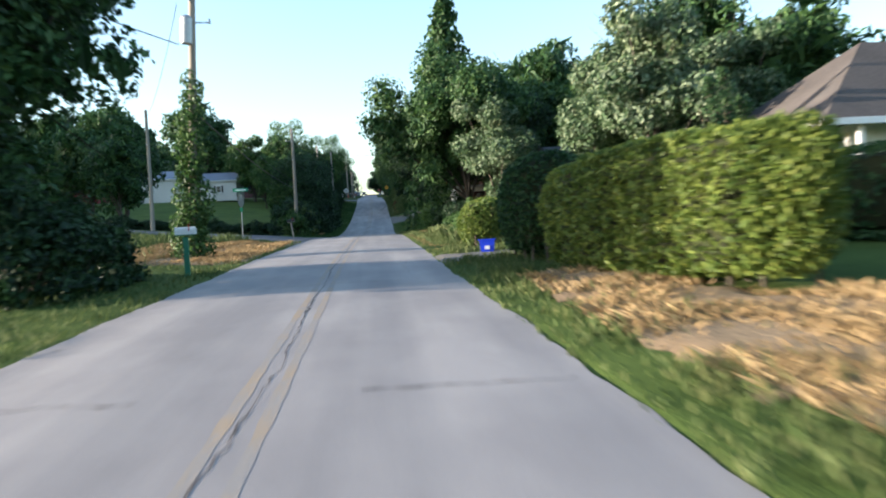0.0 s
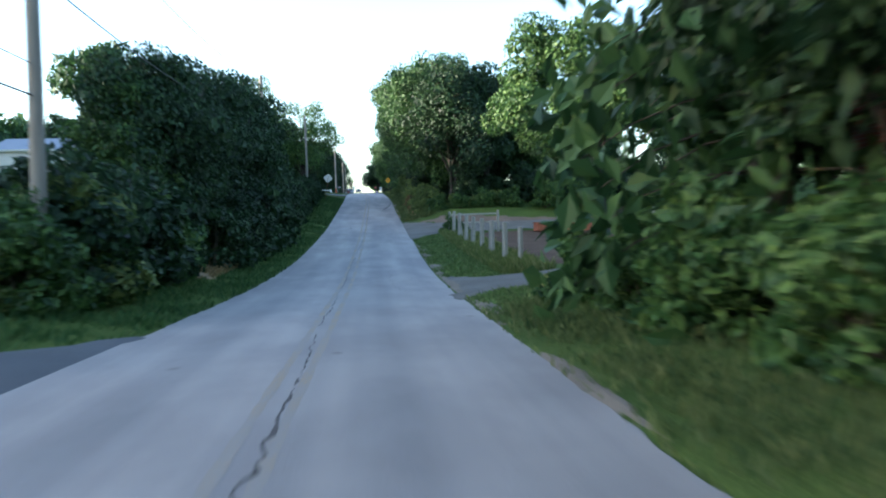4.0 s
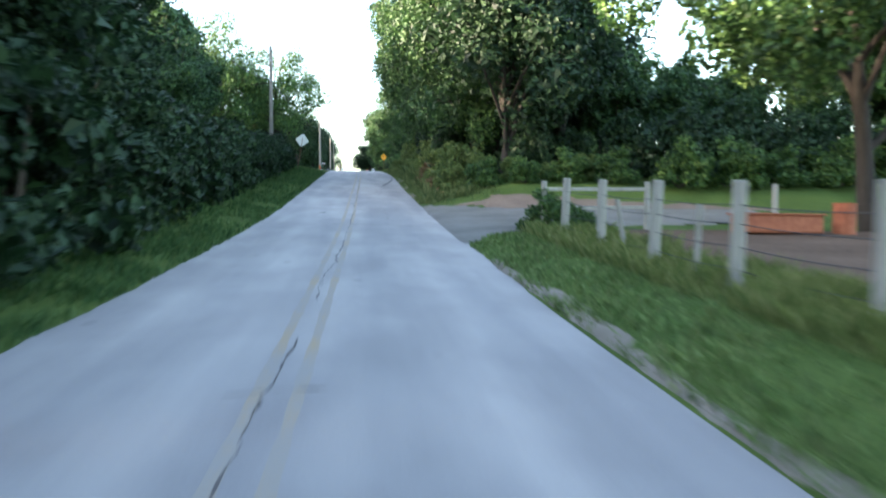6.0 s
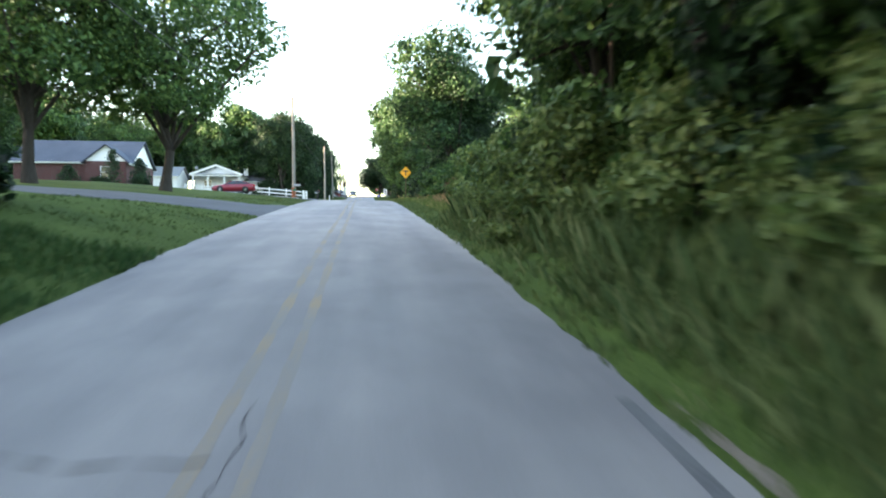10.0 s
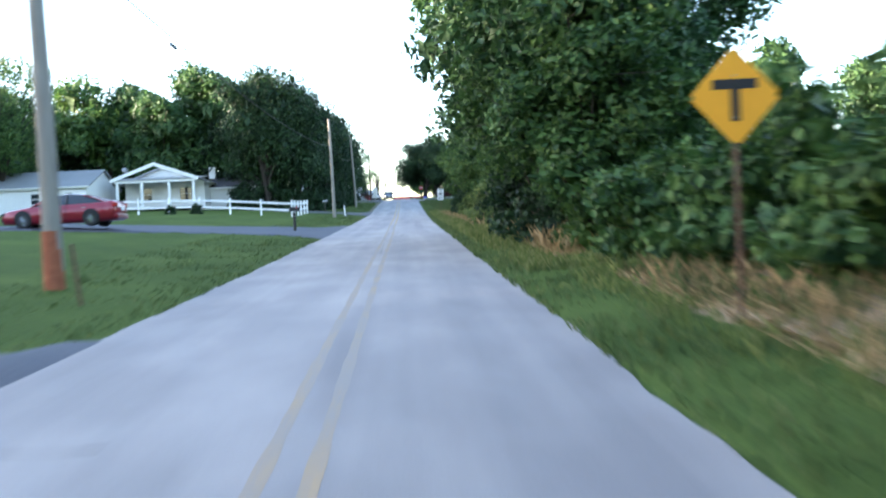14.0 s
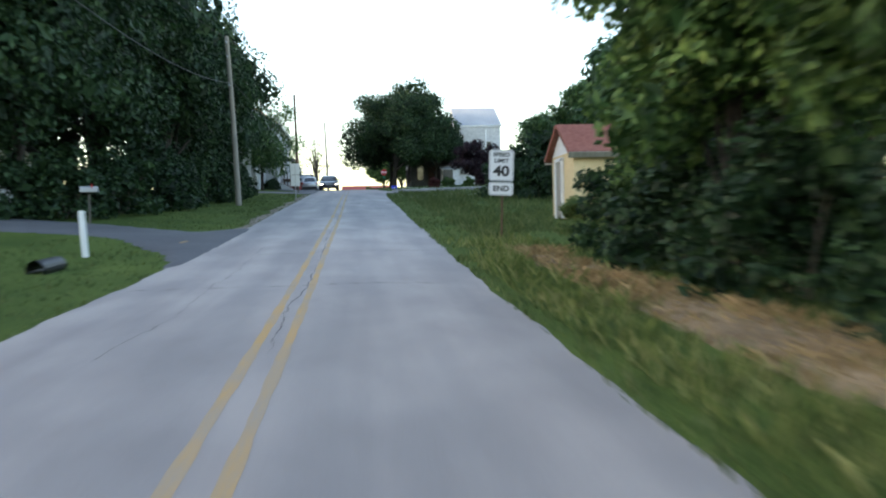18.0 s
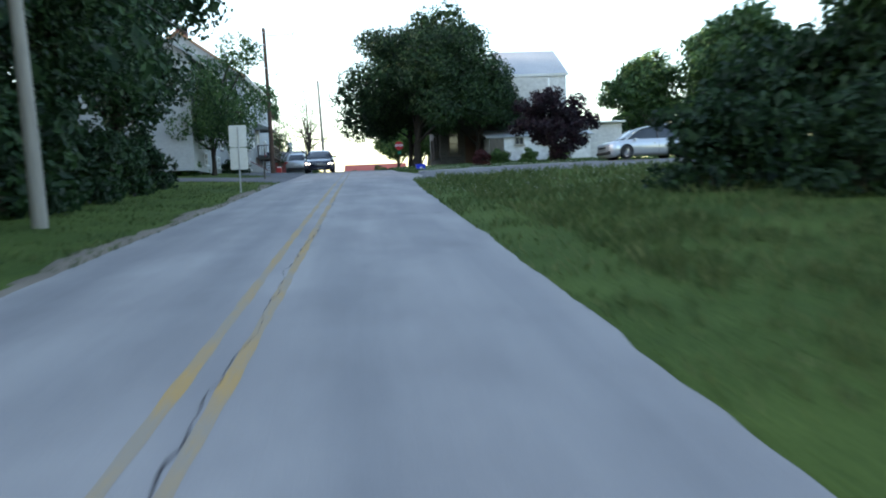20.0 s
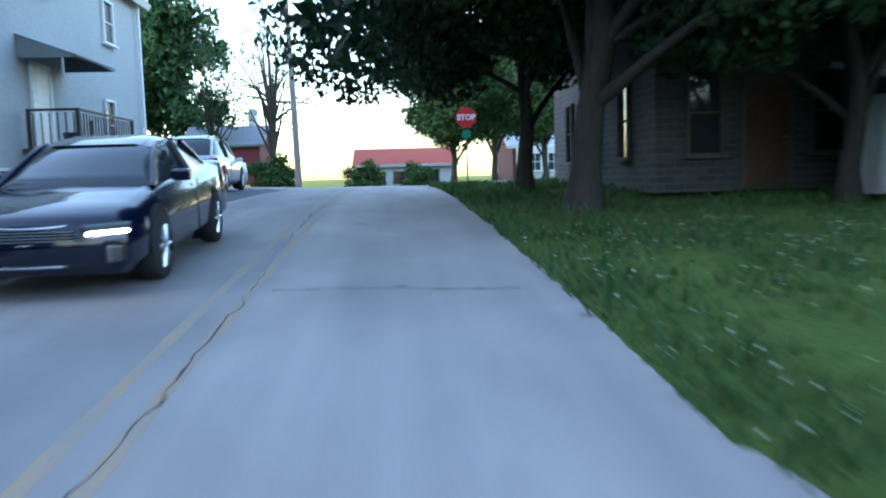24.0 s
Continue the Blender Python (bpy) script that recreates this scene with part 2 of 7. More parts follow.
def brick_mat(name, a, b, mortar, scale=1.0):
    m = bpy.data.materials.new(name)
    m.use_nodes = True
    nt = m.node_tree
    p = nt.nodes["Principled BSDF"]
    co, sep, ad, cb = (nt.nodes.new(k) for k in ("ShaderNodeTexCoord", "ShaderNodeSeparateXYZ", "ShaderNodeMath", "ShaderNodeCombineXYZ"))
    links(nt, co.outputs["Object"], sep.inputs[0])
    links(nt, sep.outputs["X"], ad.inputs[0])
    links(nt, sep.outputs["Y"], ad.inputs[1])
    links(nt, ad.outputs[0], cb.inputs[0])
    links(nt, sep.outputs["Z"], cb.inputs[1])
    t = nt.nodes.new("ShaderNodeTexBrick")
    t.inputs["Color1"].default_value, t.inputs["Color2"].default_value, t.inputs["Mortar"].default_value = (*a, 1), (*b, 1), (*mortar, 1)
    t.inputs["Scale"].default_value, t.inputs["Brick Width"].default_value, t.inputs["Row Height"].default_value, t.inputs["Mortar Size"].default_value = scale, 0.22, 0.075, 0.012
    links(nt, cb.outputs[0], t.inputs["Vector"])
    links(nt, t.outputs["Color"], p.inputs["Base Color"])
    p.inputs["Roughness"].default_value = 0.9
    bp = nt.nodes.new("ShaderNodeBump")
    bp.inputs["Strength"].default_value, bp.inputs["Distance"].default_value, bp.invert = 0.6, 0.01, True
    links(nt, t.outputs["Fac"], bp.inputs["Height"])
    links(nt, bp.outputs["Normal"], p.inputs["Normal"])
    return m


def worn_paint(name, colour, under, keep=0.5):
    """Road paint that has worn off in flecks down to the asphalt."""
    m = surface(name, under, colour, 26, 0.8, 0.2, large=0.9, blot=0.45)
    r = [n for n in m.node_tree.nodes if n.type == "VALTORGB"][0]
    r.color_ramp.elements[0].position, r.color_ramp.elements[1].position = keep - 0.12, keep + 0.08
    return m


def glass_mat(name, tint):
    m = bpy.data.materials.new(name)
    m.use_nodes = True
    p = m.node_tree.nodes["Principled BSDF"]
    p.inputs["Base Color"].default_value, p.inputs["Roughness"].default_value = (*tint, 1), 0.06
    p.inputs["Specular IOR Level"].default_value = 0.7
    return m


YELLOW_LINE = worn_paint("worn_yellow_line", (0.47, 0.275, 0.085), (0.30, 0.255, 0.205), 0.55)
YELLOW_GHOST = worn_paint("ghost_yellow_line", (0.36, 0.25, 0.14), (0.262, 0.240, 0.224), 0.585)
YELLOW_FAINT = worn_paint("faint_yellow_line", (0.39, 0.268, 0.15), (0.265, 0.24, 0.22), 0.57)
CRACK = surface("open_crack", (0.028, 0.024, 0.023), (0.13, 0.115, 0.11), 9, 0.9, 0.2, large=1.4)
SKID = surface("tyre_mark", (0.06, 0.06, 0.062), (0.19, 0.185, 0.185), 40, 0.85, 0.1, large=1.2)
STRAW_GROUND = surface("dry_straw_ground", (0.14, 0.095, 0.055), (0.37, 0.26, 0.15), 13, 0.95, 1.0, large=0.8)
MUD = surface("trampled_mud", (0.07, 0.043, 0.03), (0.15, 0.098, 0.07), 7, 0.97, 0.9, large=0.5, spec=0.05)
SOIL = surface("pale_dry_soil", (0.125, 0.088, 0.066), (0.235, 0.17, 0.13), 11, 0.97, 0.8, large=0.7, spec=0.05)
DIRT_EDGE = surface("gravel_shoulder", (0.13, 0.105, 0.08), (0.25, 0.205, 0.16), 38, 0.95, 0.6, large=0.9)
OLD_DRIVE = surface("patched_old_asphalt", (0.075, 0.076, 0.08), (0.185, 0.183, 0.182), 5, 0.9, 0.6, large=0.55, blot=0.4)
DRIVE_BLUE = surface("sealed_blacktop", (0.045, 0.047, 0.06), (0.085, 0.088, 0.105), 30, 0.7, 0.25, large=0.5)
SIDING = banded("pale_vinyl_siding", (0.52, 0.50, 0.47), (0.62, 0.60, 0.56), 0.2)
SIDING_WHITE = banded("white_siding", (0.66, 0.66, 0.66), (0.78, 0.78, 0.77), 0.2)
STUCCO = surface("grey_stucco", (0.33, 0.345, 0.35), (0.44, 0.455, 0.46), 9, 0.92, 0.35, large=0.25)
STUCCO_PALE = surface("flaking_pale_render", (0.40, 0.39, 0.39), (0.62, 0.61, 0.60), 4, 0.92, 0.3, large=0.5)
CREAM = surface("cream_render", (0.58, 0.44, 0.24), (0.72, 0.57, 0.34), 6, 0.9, 0.25, large=0.9)
STONE = brick_mat("dark_stone_courses", (0.055, 0.054, 0.054), (0.085, 0.083, 0.082), (0.095, 0.092, 0.09), 0.5)
BRICK = brick_mat("red_brick", (0.115, 0.03, 0.026), (0.08, 0.022, 0.02), (0.10, 0.075, 0.07))
ROOF_BLUE = banded("blue_grey_metal_roof", (0.12, 0.15, 0.20), (0.17, 0.20, 0.26), 0.45, "X", 0.03, 0.5)
ROOF_DARK = banded("dark_shingle_roof", (0.05, 0.05, 0.055), (0.09, 0.09, 0.10), 0.16, "Z", 0.015, 0.9)
ROOF_SLATE = banded("slate_blue_shingle_roof", (0.045, 0.055, 0.075), (0.08, 0.095, 0.125), 0.16, "Z", 0.015, 0.85)
ROOF_GREY = banded("grey_tin_roof", (0.26, 0.28, 0.30), (0.38, 0.40, 0.42), 0.5, "X", 0.03, 0.5)
ROOF_RUST = banded("rusty_red_tin_roof", (0.17, 0.045, 0.03), (0.30, 0.12, 0.085), 0.5, "X", 0.03, 0.7)
ROOF_RED = banded("red_shingle_roof", (0.30, 0.06, 0.045), (0.38, 0.09, 0.06), 0.16, "Z", 0.015, 0.85)
GLASS_DARK = glass_mat("dark_window_glass", (0.03, 0.035, 0.04))
TRIM_WHITE = plain("white_trim", (0.74, 0.74, 0.73), 0.5)
WHITE_VINYL = plain("white_vinyl", (0.80, 0.80, 0.80), 0.4, vary=0.04)
BLACK = plain("black_paint", (0.02, 0.02, 0.022), 0.45)
RUBBER = plain("tyre_rubber", (0.018, 0.018, 0.019), 0.85)
CHROME = plain("bright_metal", (0.62, 0.63, 0.65), 0.25, 1.0, 0.05)
STEEL = plain("galvanised_steel", (0.36, 0.37, 0.38), 0.5, 0.8)
RUSTY = surface("rusty_steel_post", (0.07, 0.04, 0.028), (0.19, 0.11, 0.07), 20, 0.85, 0.3)
SIGN_YELLOW = plain("yellow_sign_face", (0.80, 0.36, 0.02), 0.5, vary=0.05)
SIGN_WHITE = plain("white_sign_face", (0.72, 0.73, 0.74), 0.45, vary=0.06)
SIGN_RED = plain("red_sign_face", (0.48, 0.02, 0.025), 0.45, vary=0.05)
SIGN_GREEN = plain("green_sign_face", (0.01, 0.20, 0.10), 0.45)
SIGN_BACK = plain("bare_aluminium", (0.46, 0.48, 0.50), 0.4, 0.7)
BLUE_BIN = plain("blue_plastic", (0.015, 0.05, 0.62), 0.4, vary=0.06)
GREEN_PLASTIC = plain("green_plastic", (0.02, 0.16, 0.09), 0.5)
RED_PLASTIC = plain("red_plastic", (0.50, 0.03, 0.03), 0.5)
DRUM_RUST = surface("rusty_orange_drum", (0.22, 0.06, 0.03), (0.42, 0.14, 0.07), 7, 0.8, 0.2)
CAR_RED = plain("dark_red_car_paint", (0.24, 0.012, 0.025), 0.3, 0.2, 0.05, coat=0.8)
CAR_NAVY = plain("midnight_blue_car_paint", (0.003, 0.005, 0.018), 0.2, 0.0, 0.05, spec=0.3, coat=0.7)
CAR_SILVER = plain("silver_car_paint", (0.55, 0.57, 0.59), 0.3, 0.5, 0.05, coat=0.7)
CAR_GLASS = glass_mat("car_glass", (0.025, 0.03, 0.035))
LAMP_RED = plain("red_lens", (0.42, 0.02, 0.02), 0.2)
LAMP_CLEAR = bpy.data.materials.new("lit_headlamp")
LAMP_CLEAR.use_nodes = True
_p = LAMP_CLEAR.node_tree.nodes["Principled BSDF"]
_p.inputs["Base Color"].default_value, _p.inputs["Emission Color"].default_value, _p.inputs["Emission Strength"].default_value = (0.8, 0.8, 0.75, 1), (1, 0.93, 0.78, 1), 3.0
WIRE = plain("black_cable", (0.03, 0.03, 0.032), 0.7)
AWNING = plain("grey_green_awning", (0.16, 0.18, 0.18), 0.7)
BROWN_WOOD = surface("dark_brown_wood", (0.06, 0.035, 0.028), (0.13, 0.08, 0.06), 12, 0.85, 0.3)

# ---- plan: x = 0 is the road's centre line, y runs along the road ----
def smooth(xs, ys):
    """A monotone-free cubic through the stations, straight beyond its ends."""
    xs, ys = np.array(xs, float), np.array(ys, float)
    g = np.gradient(ys, xs)

    def f(v):
        v = np.asarray(v, float)
        i = np.clip(np.searchsorted(xs, v) - 1, 0, len(xs) - 2)
        h = xs[i + 1] - xs[i]
        u = np.clip((v - xs[i]) / h, 0, 1)
        a = ys[i] * (2 * u**3 - 3 * u**2 + 1) + g[i] * h * (u**3 - 2 * u**2 + u)
        return a + ys[i + 1] * (3 * u**2 - 2 * u**3) + g[i + 1] * h * (u**3 - u**2)
    return f


PROFILE = [(-400, -1.7), (-120, -1.3), (-60, -0.9), (-25, -0.45), (0, 0.3), (12.6, 0.78), (25.3, 1.22), (37.9, 1.58), (50.2, 1.84), (63, 1.90),
           (76.4, 2.09), (90, 2.89), (103.6, 4), (116.5, 5.33), (128.9, 6.64), (142.6, 7.95), (157.5, 9.17), (171.3, 10.19), (185.2, 11.1), (199.9, 11.77),
           (214.6, 12.45), (229.1, 13.13), (242.9, 13.81), (256.1, 14.49), (269, 15.35), (281, 16.25), (292.1, 17.05), (302.5, 17.82), (311.5, 18.42), (318, 18.85), (330, 19.4), (345, 19.55), (365, 19.3), (420, 18.5), (900, 18)]
road_z = smooth(*zip(*PROFILE))
BENDS = [(-400, 0), (-60, 0), (0, 0), (40, 0), (57, .06), (70, .19), (85, .40), (122.5, .92), (136, 1.06), (150, 1.03), (165, .96), (300, .33), (345, .11), (420, 0), (900, 0)]
road_x = smooth(*zip(*BENDS))
SPAN = [2.75, 4.2, 6.5, 10.0, 16.0, 30.0, 60.0, 200.0]
LEFT = {-60: (0, -.1, -.2, -.2, 0, 0, 0, 0), 0: (0, -.1, -.2, -.2, 0, .5, 1, 2), 30: (0, 0, .15, .35, .7, 1.3, 2, 3), 50: (0, .05, .3, .6, 1.2, 2.6, 3, 4),
        75: (0, .1, .5, 1.0, 1.5, 2.2, 3, 4), 100.5: (0, .2, .6, .9, 1.3, 2.0, 2.4, 3), 130: (0, .2, .55, .85, 1.3, 2.2, 2.6, 2), 147: (0, .3, .8, 1.1, 1.5, 2.1, 2.3, 2), 158: (0, .1, .35, .6, .9, 1.2, 1.2, 1), 178: (0, .05, .3, .65, 1.1, 1.4, 1.4, 1),
        200: (0, .05, .25, .5, .9, 1.2, 1.2, .5), 245: (0, .05, .3, .6, 1.1, 1.3, 1.2, .5), 262: (0, 0, .15, .4, .9, 1.4, 1.4, .5),
        300: (0, 0, .1, .2, .2, .2, .2, 0), 325: (0, .05, .15, .3, .4, .4, .3, 0), 420: (0, 0, 0, 0, 0, 0, 0, 0)}
RIGHT = {-60: (0, .05, .1, .2, .3, .5, .5, 0), 0: (0, .05, .1, .2, .3, .5, .5, 0), 40: (0, .05, .1, .15, .2, .3, .3, 0), 62: (0, .05, .1, .15, .2, .3, .3, 0), 78: (0, .1, .3, .3, .3, .3, .3, 0),
         98: (0, .05, .1, .1, .1, .2, .3, .3), 104.5: (0, .05, .15, .25, .3, .4, .6, .6), 109: (0, .35, .95, 1.1, 1.1, 1.2, 1.3, 1), 122: (0, .6, 1.6, 2.0, 2.1, 2.1, 2.0, 1), 138: (0, .55, 1.5, 1.9, 2.0, 2.0, 1.9, 1), 152: (0, .15, .6, 1.0, 1.1, 1.1, 1.1, 1),
         190: (0, .05, .35, .7, .8, .8, .8, .5), 225: (0, .05, .25, .4, .5, .5, .5, .3), 255: (0, 0, .05, .1, .2, .2, .2, 0), 300: (0, .03, .08, .15, .2, .2, .2, 0), 420: (0, 0, 0, 0, 0, 0, 0, 0)}


def side_table(table):
    ys = np.array(sorted(table), float)
    cols = np.array([table[k] for k in sorted(table)], float)

    def f(a, y):
        y = np.clip(y, ys[0], ys[-1])
        i = np.clip(np.searchsorted(ys, y) - 1, 0, len(ys) - 2)
        u = (y - ys[i]) / (ys[i + 1] - ys[i])
        u = u * u * (3 - 2 * u)
        a = np.clip(a, SPAN[0], SPAN[-1])
        j = np.clip(np.searchsorted(SPAN, a) - 1, 0, len(SPAN) - 2)
        s = np.array(SPAN)
        w = (a - s[j]) / (s[j + 1] - s[j])
        lo = cols[i, j] * (1 - w) + cols[i, j + 1] * w
        hi = cols[i + 1, j] * (1 - w) + cols[i + 1, j + 1] * w
        return lo * (1 - u) + hi * u
    return f


left_f, right_f = side_table(LEFT), side_table(RIGHT)


EDGE_R = [(-60, 2.8), (0, 2.85), (16, 2.69), (42, 2.78), (80, 2.88), (94, 2.92), (120, 2.61), (160, 2.56), (175, 2.63), (190, 2.48), (235, 2.56), (259, 2.8), (295, 2.92), (301.5, 3.05), (304, 3.7), (307, 3.9), (310, 3.82), (312, 3.5), (315, 3.0), (345, 2.9)]
EDGE_L = [(-60, 2.9), (8, 3.0), (33, 2.88), (42, 2.9), (46, 3.15), (52, 3.25), (58, 3.15), (63, 2.78), (83, 2.57), (97, 2.59), (124, 2.7), (165, 2.95), (180, 2.95), (237, 2.87), (300, 2.8), (345, 2.8)]
edge_r, edge_l = (lambda y, t=np.array(q): np.interp(y, t[:, 0], t[:, 1]) for q in (EDGE_R, EDGE_L))


def ground(x, y):
    """Height of the ground sheet at a place."""
    x, y = np.asarray(x, float), np.asarray(y, float)
    x = x - road_x(y)
    off = np.where(x < 0, left_f(-x, y), right_f(x, y))
    return road_z(y) + off - np.where((x < edge_r(y) - 0.05) & (x > 0.05 - edge_l(y)), 0.06, 0.0)


def gz(x, y):
    return float(ground(x, y))


def mesh_np(name, v, f, smooth_faces=False):
    """A mesh from arrays of corners and of faces with equal side counts."""
    v, f = np.asarray(v, np.float32), np.asarray(f, np.int32)
    me = bpy.data.meshes.new(name)
    me.vertices.add(len(v))
    me.vertices.foreach_set("co", v.ravel())
    me.loops.add(f.size)
    me.loops.foreach_set("vertex_index", f.ravel())
    me.polygons.add(len(f))
    me.polygons.foreach_set("loop_start", np.arange(0, f.size, f.shape[1], dtype=np.int32))
    me.polygons.foreach_set("use_smooth", np.full(len(f), smooth_faces))
    me.update(calc_edges=True)
    return me


def grid_mesh(name, xs, ys, zf, smooth_faces=True, shift=None):
    X, Y = np.meshgrid(xs, ys)
    Z = zf(X, Y)
    if shift is not None:
        X = X + shift(Y)
    v = np.stack([X, Y, Z], -1).reshape(-1, 3)
    n, m = len(xs), len(ys)
    i = (np.arange(m - 1)[:, None] * n + np.arange(n - 1)[None]).ravel()
    return mesh_np(name, v, np.stack([i, i + 1, i + n + 1, i + n], -1), smooth_faces)


def thing(name, label, category, group="", kind="", at=None, data=None):
    ob = new(name, data)
    if at is not None:
        ob.matrix_world = at if isinstance(at, Matrix) else Matrix.Translation(at)
    return tagged(ob, label, category, group, kind)


def part(name, data, material, parent, label=""):
    """One mesh under a thing or part; data is a bmesh or a mesh."""
    if isinstance(data, bmesh.types.BMesh):
        me = bpy.data.meshes.new(name)
        data.to_mesh(me)
        data.free()
    else:
        me = data
    if material and not me.materials:
        me.materials.append(material)
    ob = new(name, me)
    ob.parent = parent
    return tagged(ob, label)


def box(bm, c, s, rz=0.0, bev=0.0):
    """A box into bm: centre, size, turn about z, bevel."""
    m = Matrix.Translation(c) @ Matrix.Rotation(rz, 4, "Z") @ Matrix.Diagonal((*s, 1))
    r = bmesh.ops.create_cube(bm, size=1, matrix=m)
    if bev:
        es = list({e for v in r["verts"] for e in v.link_edges})
        bmesh.ops.bevel(bm, geom=es, offset=bev, segments=2, affect="EDGES", profile=0.5)
    return bm


def bx(c, s, rz=0.0, bev=0.0):
    return box(bmesh.new(), c, s, rz, bev)


def cyl(bm, a, b, r0, r1, n=12, caps=True):
    """A tapered rod from a to b."""
    a, b = Vector(a), Vector(b)
    d = b - a
    m = Matrix.Translation((a + b) / 2) @ d.to_track_quat("Z", "Y").to_matrix().to_4x4()
    bmesh.ops.create_cone(bm, cap_ends=caps, segments=n, radius1=r0, radius2=r1, depth=d.length, matrix=m)
    return bm


def cy(a, b, r0, r1, n=12):
    return cyl(bmesh.new(), a, b, r0, r1, n)


def tube(pts, rad, n=8):
    """Corners and quads of a tapering tube along points."""
    pts, rad = np.asarray(pts, float), np.asarray(rad, float)
    t = np.gradient(pts, axis=0)
    t /= np.linalg.norm(t, axis=1)[:, None] + 1e-9
    ref = np.where(np.abs(t[:, 2:3]) > 0.9, np.array([[1.0, 0, 0]]), np.array([[0, 0, 1.0]]))
    u = np.cross(t, ref)
    u /= np.linalg.norm(u, axis=1)[:, None] + 1e-9
    w = np.cross(t, u)
    a = np.linspace(0, 2 * np.pi, n, endpoint=False)
    v = pts[:, None] + rad[:, None, None] * (np.cos(a)[None, :, None] * u[:, None] + np.sin(a)[None, :, None] * w[:, None])
    k, i = np.meshgrid(np.arange(len(pts) - 1), np.arange(n), indexing="ij")
    j = (i + 1) % n
    f = np.stack([k * n + i, k * n + j, (k + 1) * n + j, (k + 1) * n + i], -1).reshape(-1, 4)
    return v.reshape(-1, 3), f


def gather(name, pieces, smooth_faces=True):
    vs, fs, n = [], [], 0
    for v, f in pieces:
        vs.append(v)
        fs.append(f + n)
        n += len(v)
    return mesh_np(name, np.concatenate(vs), np.concatenate(fs), smooth_faces)


def ground_material():
    """Grass with dry patches, soil near the road's edge."""
    m = surface("grass_ground", (0.026, 0.052, 0.012), (0.105, 0.145, 0.035), 22, 0.97, 1.0, large=0.35, blot=0.45, spec=0.08)
    return m


GROUND = ground_material()
xs = np.concatenate([[-3000, -1200, -500, -250, -150, -100], np.arange(-70, -30, 5), np.arange(-30, -12, 1.5), np.arange(-12, -2.75, 0.5), [-2.75, -2.55, 0, 2.4, 2.55, 2.7, 2.85, 3.0, 3.3],
                     np.arange(3.7, 12, 0.5), np.arange(12, 30, 1.5), np.arange(30, 71, 5), [100, 150, 250, 500, 1200, 3000]])
ys = np.concatenate([[-3000, -1000, -400, -200, -120, -80], np.arange(-60, 400, 1.5), [410, 430, 470, 550, 700, 1200, 3000]])


def bumpy(X, Y):
    Z = ground(X + road_x(Y), Y)
    k = (np.abs(X) > 2.76) * np.clip((np.abs(X) - 2.7) / 2, 0, 1)
    n = np.array([noise.noise((x * 0.5, y * 0.5, 0)) for x, y in zip(X.ravel(), Y.ravel())]).reshape(X.shape)
    return Z + k * n * 0.04


gme = grid_mesh("ground", xs, ys, bumpy, shift=road_x)
gme.materials.append(GROUND)
tagged(new("ground", gme), "green grass verges and lawns beside a country road", "ground", kind="structure")
rng = np.random.default_rng(5)
ry = np.arange(-60, 345.5, 0.25)
wob = lambda s, y: 0.03 * np.sin(y * 0.37 + s) + 0.022 * np.sin(y * 1.3 + 2 * s) + 0.02 * np.sin(y * 3.1 + s) + 0.012 * np.sin(y * 7.7 + 3 * s)
rx = np.linspace(-1, 1, 15)
V = []
for y in ry:
    l, r = -float(edge_l(y)) + wob(1.0, y), float(edge_r(y)) + wob(4.0, y)
    V += [(float(road_x(y)) + (l + r) / 2 + (r - l) / 2 * u, y, float(road_z(y)) + 0.03 * (1 - u * u)) for u in rx]
n, m = len(rx), len(ry)
i = (np.arange(m - 1)[:, None] * n + np.arange(n - 1)[None]).ravel()
ROAD_V = np.array(V)
rme = mesh_np("road", V, np.stack([i, i + 1, i + n + 1, i + n], -1), True)
rme.materials.append(ASPHALT)
tagged(new("road", rme), "worn pale grey two-lane asphalt road", "road", kind="structure")

# ---- plants ----
def leaves(c, r, n, size, rng, flat=0.85, droop=0.0, shell=0.72, three=False):
    """Leaves scattered over clumps: centres c, radii r; returns corners and quads."""
    w = r**2 / (r**2).sum()
    k = rng.choice(len(c), n, p=w)
    d = rng.normal(size=(n, 3))
    d /= np.linalg.norm(d, axis=1)[:, None]
    rad = r[k] * (shell + (1.12 - shell) * rng.random(n) ** 0.7)
    p = c[k] + d * rad[:, None] * np.array([1, 1, flat])
    nrm = d + 0.75 * rng.normal(size=(n, 3)) + np.array([0, 0, 0.35])
    nrm /= np.linalg.norm(nrm, axis=1)[:, None]
    a = np.cross(nrm, rng.normal(size=(n, 3)))
    a[:, 2] -= droop
    a /= np.linalg.norm(a, axis=1)[:, None]
    b = np.cross(nrm, a)
    s = size * (0.6 + 0.8 * rng.random(n))[:, None]
    q = np.stack([p - a * s * 0.55, p + b * s * 0.34 + nrm * s * 0.08, p + a * s * 0.6 - nrm * s * 0.1, p - b * s * 0.34 + nrm * s * 0.08], 1)
    if three:
        return q[:, (0, 1, 2)].reshape(-1, 3), np.arange(3 * n).reshape(-1, 3)
    return q.reshape(-1, 3), np.arange(4 * n).reshape(-1, 4)


